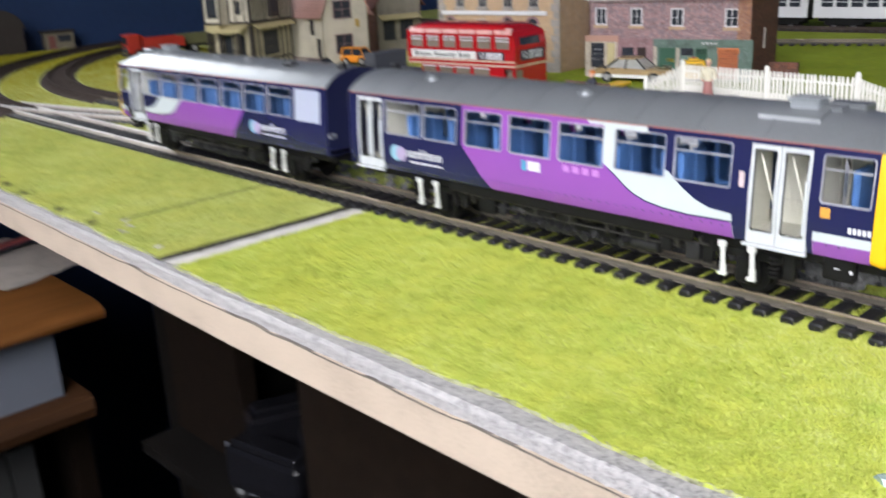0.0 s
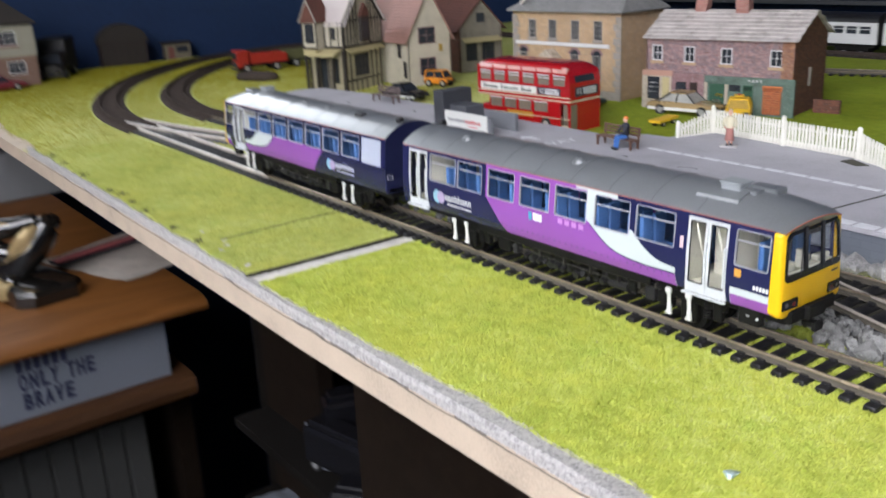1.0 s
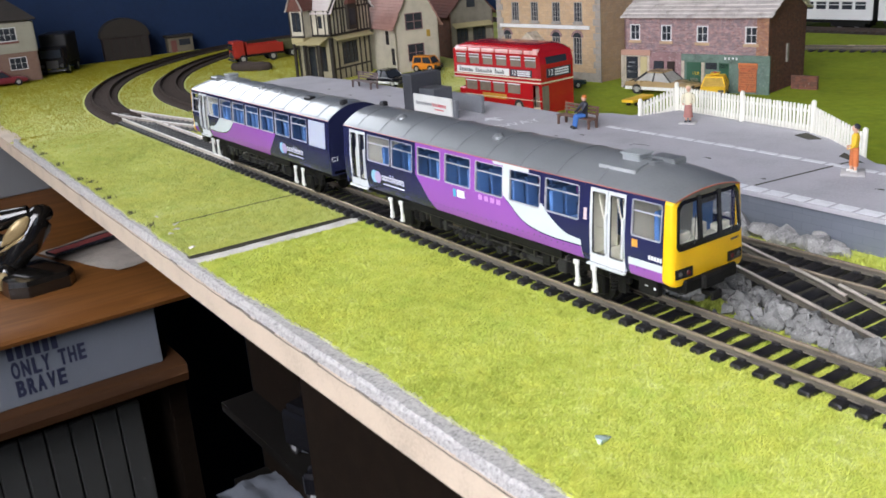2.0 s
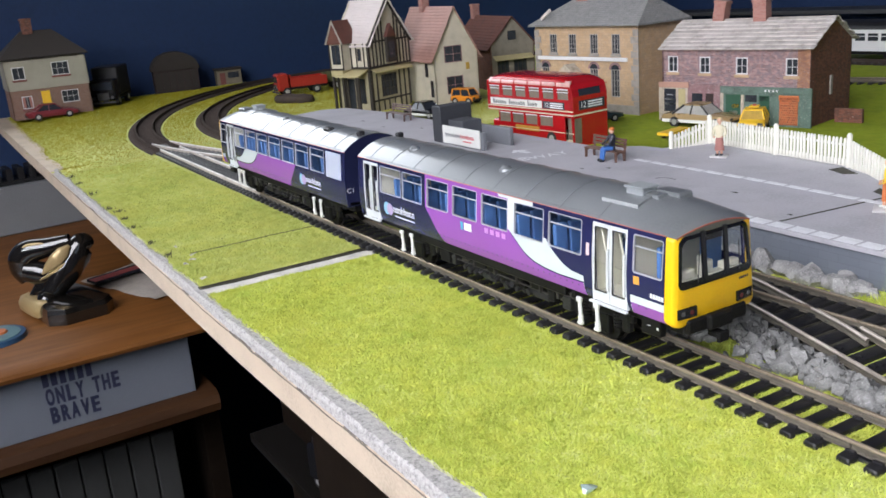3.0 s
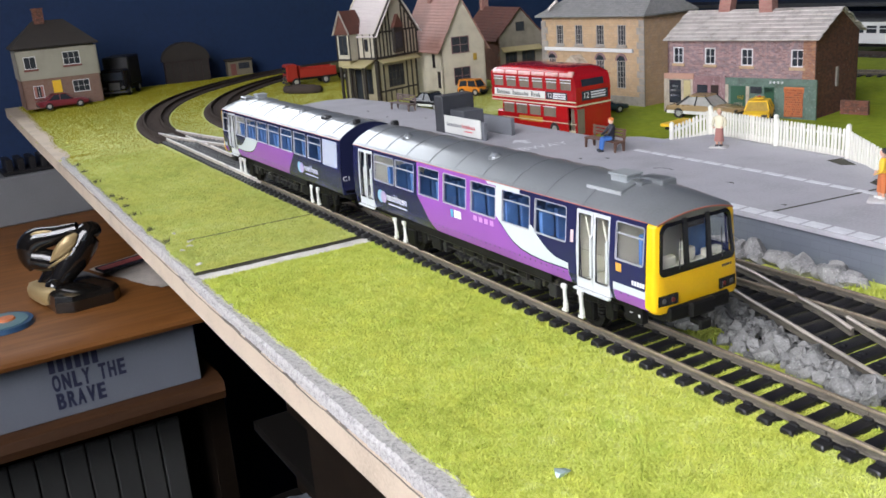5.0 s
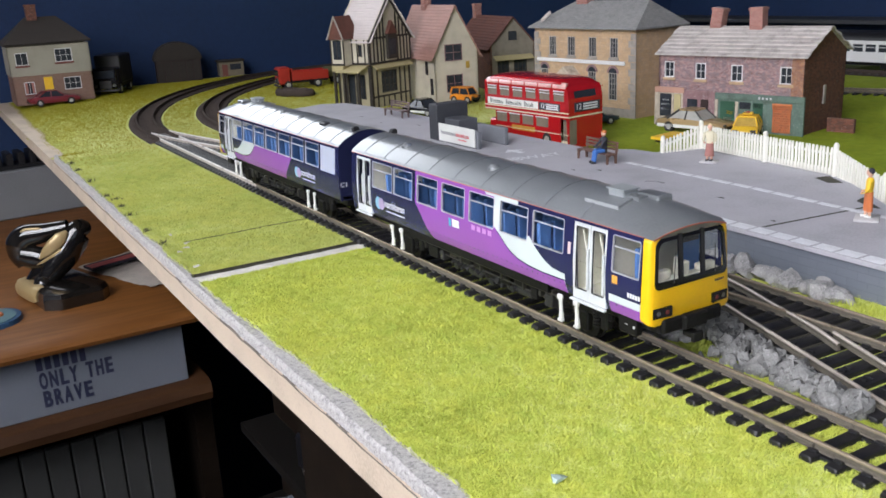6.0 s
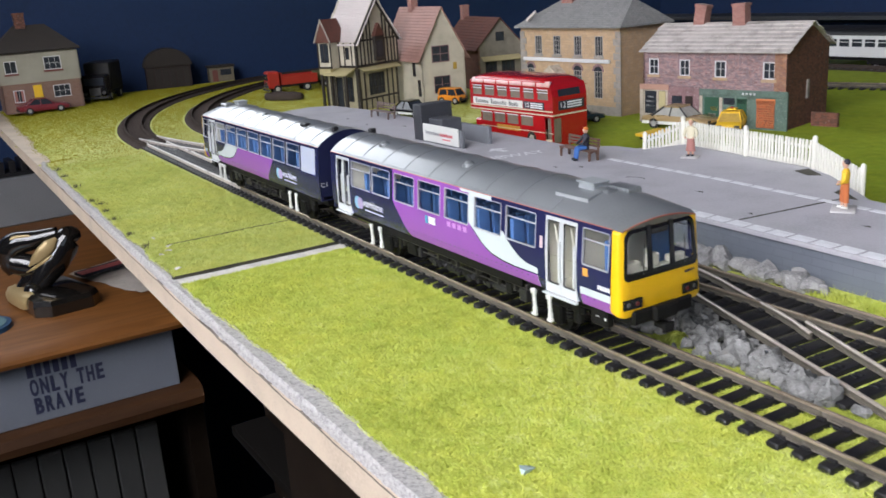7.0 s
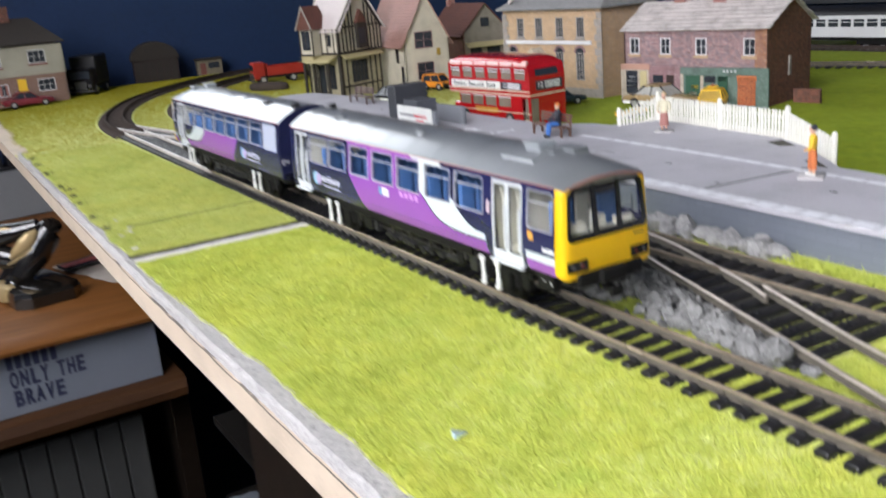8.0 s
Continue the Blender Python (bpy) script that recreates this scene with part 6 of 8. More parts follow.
def stuck_window(th, m, a, b, c, d):
    """A printed window glued onto a gable: proud frame, dark panes and bars."""
    g = Geo()
    for p, q, r, s in ((a, a + 0.8, c, d), (b - 0.8, b, c, d), (a, b, c, c + 0.8), (a, b, d - 0.8, d), ((a + b) / 2 - 0.25, (a + b) / 2 + 0.25, c, d), (a, b, (c + d) / 2 - 0.25, (c + d) / 2 + 0.25)):
        g.box(p, q, -0.6, -0.01, r, s)
    wn = part("window", g, M_mauvewall, th, at=m, smooth=0)
    g = Geo()
    g.box(a + 0.5, b - 0.5, -0.35, -0.02, c + 0.5, d - 0.5)
    part("pane", g, M_windark, wn, smooth=0)


# terrace of small shops
SL, SD = 121.0, 70.0
shop = thing("shop_terrace", "card model terrace of brick shops with a weathered grey roof", "model building", -352, 338, 0, 12.5, "model buildings")
facade(shop, side_pose("front", SL, SD), SL, 57.5, M_shopbrick, [(5.5, 14.5, 39, 51.5, 1, 1, M_sand), (33.5, 42.5, 38.5, 51, 1, 1, M_sand), (64, 73.5, 38, 50.5, 1, 1, M_sand), (103, 112.5, 37.5, 50, 1, 1, M_sand)], label="purple-red brick front wall")
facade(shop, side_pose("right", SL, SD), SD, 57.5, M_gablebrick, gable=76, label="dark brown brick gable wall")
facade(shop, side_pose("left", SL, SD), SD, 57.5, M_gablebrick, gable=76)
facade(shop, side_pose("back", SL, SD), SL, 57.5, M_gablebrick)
pitched_roof(shop, SL, SD, 57.5, 76.0, M_shoproof, 3.2, 1.4, "weathered grey plank-like card roof", strips=8, seed=4, end_over=3.0, right_over=3.5)
chimney(shop, 31, SD / 2, 73, 91, 9.5, 9, M_chimbrick, ry=9)
chimney(shop, 67, SD / 2 - 1, 73, 91, 10.5, 9, M_chimbrick, ry=-2)
g = Geo()
g.box(SL - 9, SL + 0.1, -0.35, 0, 29, 57)
part("corner_brickwork", g, M_endbrick, shop, "orange-brown brick end strip", smooth=0)
g = Geo()
g.box(76, 88, SD / 2 - 6, SD / 2 + 1, 76.2, 77.2)
g.bent(0.5, 5)
part("loose_slate", g, M_shoproof, shop, "curled loose roof piece", smooth=0)
g = Geo()
g.box(SL + 6, SL + 26, 30, 33, -0.5, 10.5)
part("yard_wall", g, M_gablebrick, shop, "low brown brick yard wall", smooth=0)
g = Geo()
g.box(SL, SL + 1.2, 33, 36, 20, 34)
part("downpipe", g, M_quoin, shop, smooth=0)


def shopfront(x0, x1, z1, mat, name, items):
    g = Geo()
    g.box(x0, x1, -1.8, -0.02, 0, z1)
    fr = part(name, g, mat, shop, smooth=0)
    for kind, a, b, c, d, mm in items:
        g = Geo()
        g.box(a, b, -2.5, -1.8, c, d, bev=0.2)
        part(kind, g, mm, fr, smooth=0)


shopfront(-1.5, 24, 31, M_stone, "shopfront", [("fascia", -2, 25, 27, 31.5, M_fascia), ("display_window", 3, 13.5, 8, 26, M_windark), ("display_goods", 4.2, 12.4, 13, 15, M_winwhite), ("display_goods", 4.2, 12.4, 17, 18.6, M_winwhite), ("display_goods", 5.4, 11.4, 20.5, 22.0, M_whiteline), ("pilaster", -2, 1.4, 0, 27, M_stone), ("pilaster", 13.8, 15.6, 0, 27, M_stone), ("door", 16, 22, 1, 26, M_canopy)])
shopfront(24, 52, 30, M_mauvewall, "shopfront", [("display_window", 28, 37, 9, 23, M_windark), ("door", 40, 46.5, 1, 23, M_tin)])
shopfront(52, 123.5, 29, M_green, "shopfront", [("fascia", 54, 122.5, 24.5, 28.8, M_green), ("pilaster", 52.5, 55, 0, 24, M_stone), ("display_window", 57, 69, 6, 23, M_dkgreen), ("display_goods", 62, 68, 13, 16, M_ylw), ("display_goods", 60, 67, 7, 11, M_stone), ("pilaster", 69.5, 72, 0, 23, M_stone), ("display_window", 73, 82, 18, 23, M_windark), ("door", 84, 92, 1, 23, M_dkgreen), ("fanlight", 84.5, 91.5, 19, 22.5, M_windark), ("display_window", 100, 114, 2, 22.5, M_orange2), ("blind", 99.5, 114.5, 19.5, 23.5, M_rust), ("sign_bars", 88, 90, 25.6, 27.6, M_whiteline), ("sign_bars", 91, 93, 25.6, 27.6, M_whiteline), ("sign_bars", 94, 96, 25.6, 27.6, M_whiteline), ("sign_bars", 97, 99, 25.6, 27.6, M_whiteline)])

# sandstone bank
BL, BD = 128.0, 58.0
bank = thing("bank_building", "sandstone card model bank with a grey hipped roof", "model building", -513, 335, 0, 4.0, "model buildings")
facade(bank, side_pose("front", BL, BD), BL, 75, M_sand, [(20, 29.5, 51, 68, 2, 3, M_quoin), (45, 54.5, 51, 68, 2, 3, M_quoin), (72, 81.5, 51, 68, 2, 3, M_quoin), (98, 107.5, 51, 68, 2, 3, M_quoin), (8, 18, 14.5, 38, 2, 4, None), (71, 81, 14.5, 38, 2, 4, None), (96.5, 106.5, 14.5, 38, 2, 4, None)], label="pale sandstone front wall", frame_mat=surface("grey_printed_bars", (0.36, 0.34, 0.32), 0.7, var=0.2))
for wh, ww in (("right", BD), ("left", BD), ("back", BL)):
    facade(bank, side_pose(wh, BL, BD), ww, 75, M_sand)
hip_roof(bank, BL, BD, 76.5, 98, M_bankroof, 4.5, "grey slate hipped roof", 16.0)
g = Geo()
g.box(4, 116, -1.6, 0, 45.0, 48.2, bev=0.2)
part("string_course", g, M_winwhite, bank, "white stone band", smooth=0)
for u in (13, 76, 101.5):
    g = Geo()
    pts = [(u + 7.0 * math.cos(radians(a)), 38 + 6.2 * math.sin(radians(a))) for a in range(0, 181, 15)]
    g.prism(pts + [(u + 5.0 * math.cos(radians(a)), 38 + 4.2 * math.sin(radians(a))) for a in range(180, -1, -15)], "y", -0.5, 0.0)
    part("arch", g, M_mauvewall, bank, "rosy stone window arch", smooth=0)
    g = Geo()
    g.prism([(u + 5.0 * math.cos(radians(a)), 38 + 4.2 * math.sin(radians(a))) for a in range(0, 181, 15)], "y", -0.25, 0.0)
    part("fanlight", g, M_windark, bank, smooth=0)
for zc in range(0, 72, 6):
    for x0, x1 in ((-0.6, 5.5 if (zc // 6) % 2 else 8), (BL - (5.5 if (zc // 6) % 2 else 8), BL + 0.6)):
        g = Geo()
        g.box(x0, x1, -0.6, 0, zc + 0.2, zc + 5.8)
        part("quoin", g, M_quoin, bank, smooth=0)
for a, b in ((-1, BL + 1),):
    g = Geo()
    g.box(a, b, -1.2, 0, 0, 8, bev=0.2)
    part("plinth", g, M_quoin, bank, smooth=0)
chimney(bank, 38, 29, 93, 113, 14, 9, M_chimbrick)
g = Geo()
g.prism([(39, 33.5), (63, 33.5), (51, 42.5)], "y", -12, 0)
g.box(42, 60, -11, 0, 0, 33.5)
part("porch", g, M_stone, bank, "stone porch with a pale pediment", smooth=0)
g = Geo()
g.prism([(18, 80.5), (30, 88), (29, 90.5), (17, 83)], "y", 3.5, 5.5)
part("loose_slate", g, M_paleroof, bank, "torn pale patch on the roof", at=(-8, -4, 0), smooth=0)

# half-timbered house
TL, TD = 46.0, 62.0
tudor = thing("tudor_house", "half-timbered card model house with a steep pale roof", "model building", -683, 206, 0, 21.0, "model buildings")
facade(tudor, side_pose("front", TL, TD), TL, 42, M_tan_shade, [(14, 24, 1, 34, 0, 0, None), (28, 38, 9, 34, 1, 1, None)], label="cream and tan lower wall, toned darker for canopy shade", frame_mat=M_beam)
facade(tudor, side_pose("right", TL, TD), TD, 42, M_tan_shade, [(16, 40, 14, 36, 3, 2, None)], frame_mat=M_beam)
facade(tudor, side_pose("left", TL, TD), TD, 42, M_render)
facade(tudor, side_pose("back", TL, TD), TL, 42, M_render)
facade(tudor, side_pose("front", TL + 3, TD + 3, -1.5, -1.5, 44), TL + 3, 25, M_render, [(34, 39, 8, 20, 0, 0, None)], label="cream upper wall", frame_mat=M_beam)
facade(tudor, side_pose("right", TL + 3, TD + 3, -1.5, -1.5, 44), TD + 3, 25, M_render, [(27, 37, 6, 20, 1, 0, None)], gable=66, frame_mat=M_beam)
facade(tudor, side_pose("left", TL + 3, TD + 3, -1.5, -1.5, 44), TD + 3, 25, M_render, gable=66)
facade(tudor, side_pose("back", TL + 3, TD + 3, -1.5, -1.5, 44), TL + 3, 25, M_render)


def beams(m, spans):
    for a, b, c, d in spans:
        g = Geo()
        g.box(a, b, -0.55, -0.02, c, d)
        part("timber", g, M_beam, tudor, at=m, smooth=0)


mr = side_pose("right", TL + 3, TD + 3, -1.5, -1.5, 44)
beams(mr, [(0, 2, 0, 25), (63, 65, 0, 25), (0, 65, 0, 2.0), (0, 65, 25, 26.8)])
for u in (6.5, 12, 17.5, 22, 43.5, 48.5, 54, 59):
    beams(mr, [(u - 0.95, u + 0.95, 2, 25)])
for u in (7.5, 12, 17.5, 22.5, 42.5, 47.5, 53, 58):
    top_ = 25 + 41 * (1 - abs(u - 32.5) / 32.5) - 2
    beams(mr, [(u - 0.95, u + 0.95, 26.8, top_)])
g = Geo()
for s in (-1, 1):
    g.prism([(32.5 + s * 35, 22.5), (32.5, 67.5), (32.5, 64.4), (32.5 + s * 32.8, 22.2)], "y", -1.6, 0)
part("bargeboard", g, M_beam, tudor, "dark bargeboards", at=mr, smooth=0)
g = Geo()
g.box(26, 39, -3.6, 0, 4, 29)
g.prism([(25, 29), (40, 29), (32.5, 42)], "y", -4.4, 0, 1)
g.box(27.7, 37.3, -3.9, -3.5, 8, 24, 2)
oriel = part("oriel_window", g, [M_beam, M_rustroof, M_windark], tudor, "oriel window with a pointed brown hood", at=mr, smooth=0)
mf = side_pose("front", TL + 3, TD + 3, -1.5, -1.5, 44)
beams(mf, [(0, 49, 0, 2), (47, 49, 2, 25), (42, 43.4, 2, 25), (32, 33.4, 2, 25), (25, 26.5, 2, 25), (20, 21.4, 2, 25)])
ml = side_pose("right", TL, TD)
beams(ml, [(0, 2.8, 0, 42), (59.2, 62, 0, 42), (8, 10, 0, 38), (44, 46, 0, 38), (52, 54, 0, 38), (3, 59, 10, 11.8), (25, 26.6, 0, 10), (34, 35.6, 0, 10), (17, 18.6, 0, 10)])
mlf = side_pose("front", TL, TD)
beams(mlf, [(43, 46, 0, 42), (0, 3, 0, 42), (11, 13.4, 0, 36), (25, 27, 0, 36)])
pitched_roof(tudor, TL + 3, TD + 3, 69, 110, M_paleroof, 3.0, 0.9, "steep pale tiled roof", strips=18, seed=8)
# bay with a brown roof at the front corner
BAY = pose(0.008, 0, 0)
g = Geo()
g.box(-4, 15, -12, -1, 44, 72)
part("bay", g, M_render, tudor, "cream corner bay", at=BAY, smooth=0)
g = Geo()
g.prism([(-6.5, 70), (17.5, 70), (5.5, 93)], "y", -14, 10)
part("bay_roof", g, M_rustroof, tudor, "brown tiled bay roof", at=BAY, smooth=0)
g = Geo()
g.prism([(-6.8, 69.8), (-4.8, 69.8), (5.5, 90.6), (15.8, 69.8), (17.8, 69.8), (5.5, 94)], "y", -14.8, -14)
part("bargeboard", g, M_quoin, tudor, at=BAY, smooth=0)
g = Geo()
g.box(0, 11, -12.5, -12, 50, 69)
part("bay_window", g, M_windark, tudor, at=BAY, smooth=0)
for a, b, c, d in ((-4, 15, 44, 46), (-4, -2.6, 46, 70), (13.6, 15, 46, 70), (5.1, 5.9, 50, 69)):
    g = Geo()
    g.box(a, b, -12.7, -12, c, d)
    part("timber", g, M_beam, tudor, at=BAY, smooth=0)
g = Geo()
g.prism([(-16, 37.2), (0, 43.0), (0, 44.0), (-16, 38.4)], "x", 12, 44)
part("canopy", g, M_canopy, tudor, "pale yellow sloping canopy", smooth=0)
g = Geo()
g.prism([(-7, 39.0), (0, 43.0), (0, 44.0), (-7, 40.2)], "x", 2, 60)
part("canopy", g, M_canopy, tudor, "pale yellow shop canopy", at=side_pose("right", TL, TD), smooth=0)
g = Geo()
g.box(4, 20, -12, 0, 38, 44)
part("fascia", g, M_canopy, tudor, "pale yellow fascia", smooth=0)
for x, y in ((6, -11), (19, -11), (42, -14.5)):
    g = Geo()
    g.box(x - 1.2, x + 1.2, y - 1.2, y + 1.2, 0, 38)
    part("porch_post", g, M_beam, tudor, smooth=0)

# pale gabled house
HL, HD = 101.0, 50.0
house_b = thing("gabled_house", "pale rendered card model house with a faded red roof", "model building", -718.7, 295.6, 0, -6.0, "model buildings")
facade(house_b, side_pose("front", HL, HD), HL, 51, M_render, [(78, 85, 28, 42, 0, 1, None), (89, 96, 8, 25, 0, 1, None)], frame_mat=M_tin)
facade(house_b, side_pose("right", HL, HD), HD, 51, M_render, [(13, 32, 10, 28, 1, 1, None)], gable=97, frame_mat=M_mauvewall)
stuck_window(house_b, side_pose("right", HL, HD), 12, 32, 42, 59)
facade(house_b, side_pose("left", HL, HD), HD, 51, M_render, gable=97)
facade(house_b, side_pose("back", HL, HD), HL, 51, M_render)
pitched_roof(house_b, HL, HD, 51, 97, M_pinkroof, 4.5, 1.2, "faded pinkish red tiled roof", end_over=3, strips=18, seed=9)
chimney(house_b, 33, 25, 92, 120, 9, 8, M_chimbrick)
g = Geo()
g.box(36, 40, -0.6, 0, 33.5, 40.5)
part("wall_sign", g, M_goldsign, house_b, "small yellow wall sign", at=side_pose("right", HL, HD), smooth=0)

# cottage with a rust roof
cottage = thing("cottage", "small card model cottage with a rust red roof", "model building", -767, 406, 0, -12.0, "model buildings")
CL, CD = 110.0, 54.0
for wh, ww, gb in (("front", CL, None), ("right", CD, 79), ("left", CD, 79), ("back", CL, None)):
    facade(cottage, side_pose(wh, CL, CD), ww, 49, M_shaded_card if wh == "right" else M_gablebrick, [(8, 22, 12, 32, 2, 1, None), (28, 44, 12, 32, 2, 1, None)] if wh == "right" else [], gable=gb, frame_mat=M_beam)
pitched_roof(cottage, CL, CD, 49, 79, M_rustroof, 4.5, 1.2, "rust red tiled roof", end_over=3, strips=12, seed=10)
chimney(cottage, 5, 27, 72, 93, 9, 8, M_chimbrick)
g = Geo()
g.prism([(-8, 33), (0, 37), (0, 38), (-8, 34)], "x", 3, 50)
part("canopy", g, M_canopy, cottage, at=side_pose("right", CL, CD), smooth=0)
g = Geo()
g.box(22, 32, -0.5, 0, 54, 64)
part("attic_window", g, M_windark, cottage, at=side_pose("right", CL, CD), smooth=0)

# semi with white upper storey, by the blue wall
semi = thing("semi_detached_house", "model house with white upper storey and brick below", "model building", -1031, -66, 0, 88.0, "model buildings")
semi.matrix_basis @= Matrix.Diagonal((1, 1, 1.07, 1))
ML, MD = 92.0, 62.0
facade(semi, side_pose("front", ML, MD), ML, 33, M_tanbrick, [(12, 24, 12, 26, 1, 0, M_redsill), (58, 78, 14, 28, 2, 1, None)], label="tan brick lower wall")
for wh, ww in (("right", MD), ("left", MD), ("back", ML)):
    facade(semi, side_pose(wh, ML, MD), ww, 33, M_tanbrick)
    facade(semi, side_pose(wh, ML + 2, MD + 2, -1, -1, 33), ww + 2, 33, M_semi)
facade(semi, side_pose("front", ML + 2, MD + 2, -1, -1, 33), ML + 2, 33, M_semi, [(8, 22, 12, 26, 1, 0, M_redsill), (53, 73, 13, 28, 2, 1, M_redsill)], label="white upper wall greyed for the dim corner")
hip_roof(semi, ML, MD, 69, 97, M_darkroof, 4.5, "dark brown hipped roof")
chimney(semi, 36, 31, 90, 111, 12, 10, M_gablebrick)
g = Geo()
g.box(35, 45, -0.8, 0.2, 1, 30)
part("door", g, M_ylw, semi, "yellow front door", smooth=0)

for a, b, c, d in ((8.2, 12.5, 46, 58), (17.5, 21.4, 46, 58), (13, 16, 13, 25), (20.4, 23.2, 13, 25)):
    g = Geo()
    g.box(a, b, 0.45, 0.7, c, d)
    part("curtain", g, M_mauve, semi, "dull red curtain", smooth=0)

# shed and hut by the wall
shed = thing("shed", "dark brown model shed with a rounded roof", "model building", -1140, 133, 0, 80.0, "model buildings")
g = Geo()
g.box(2, 64, 0, 30, 0, 32)
part("wall", g, M_tin, shed, smooth=0)
g = Geo()
g.prism([(-0.5, 31)] + [(33 + 33.5 * math.cos(radians(a)), 31 + 25 * math.sin(radians(a))) for a in range(170, 9, -16)] + [(66.5, 31)], "y", -2, 32)
part("roof", g, M_darkroof, shed, "dark rounded roof", smooth=30)
for k in range(6):
    g = Geo()
    g.box(4 + 10 * k, 12 + 10 * k, -0.8, 0, 2, 29)
    part("door_panel", g, M_darkroof, shed, smooth=0)
hut = thing("kiosk", "small model hut with a pale front window", "model building", -1152, 228, 0, 82.0, "model buildings")
# hut card coloured darker for the dim light by the wall
g = Geo()
g.box(2, 38, 0, 20, 0, 21)
part("wall", g, surface("dimmed_hut_card", (0.17, 0.145, 0.10), 0.85, var=0.3, big=8, fine=0.8), hut, smooth=0)
g = Geo()
g.box(0, 40, -3, 22, 21, 23.5, bev=0.4)
part("roof", g, M_darkroof, hut, smooth=0)
g = Geo()
g.box(18, 34, -0.6, 0, 9, 17.5)
part("window", g, M_windark, hut, smooth=0)
g = Geo()
g.box(6, 14, -0.6, 0, 0, 17)
part("door", g, M_redsill, hut, smooth=0)

# ---- vehicles -------------------------------------------------------------------------
M_tyre = surface("black_tyre", (0.015, 0.015, 0.016), 0.7, var=0.3)
M_hub = surface("silver_hub", (0.55, 0.55, 0.56), 0.35, metal=0.6, var=0.1)
M_carglass = surface("dark_car_glass", (0.03, 0.035, 0.045), 0.08, var=0.2, rel=0, rvar=0.02)
M_buswin = surface("pale_bus_glazing", (0.20, 0.165, 0.13), 0.12, var=0.35, big=14, fine=4, rel=0, rvar=0.03)
M_paleglass = surface("pale_clear_glazing", (0.36, 0.36, 0.34), 0.12, var=0.25, big=8, rel=0, rvar=0.02)
M_gold = surface("gold_car_paint", (0.42, 0.30, 0.15), 0.28, metal=0.35, var=0.1, rel=0.0)
M_maroon = surface("dark_red_car_paint", (0.17, 0.02, 0.03), 0.3, var=0.12, rel=0)
M_truckred = surface("truck_red_paint", (0.33, 0.022, 0.013), 0.4, var=0.15)
M_olive = surface("olive_load", (0.10, 0.10, 0.04), 0.8, var=0.4)
M_carorange = surface("orange_van_paint", (0.70, 0.24, 0.015), 0.4, var=0.12)
M_darkteal = surface("dark_teal_paint", (0.015, 0.035, 0.045), 0.3, var=0.15)


def wheels(th, xs_, half, r, w=3.0):
    for x in xs_:
        for s in (-1, 1):
            g = Geo()
            g.cyl((x, s * (half - w), r), (x, s * half, r), r, n=18)
            wh = part("wheel", g, M_tyre, th)
            g = Geo()
            g.cyl((x, s * (half - 0.2), r), (x, s * (half + 0.25), r), r * 0.58, r * 0.5, n=14)
            part("rim", g, M_hub, wh)


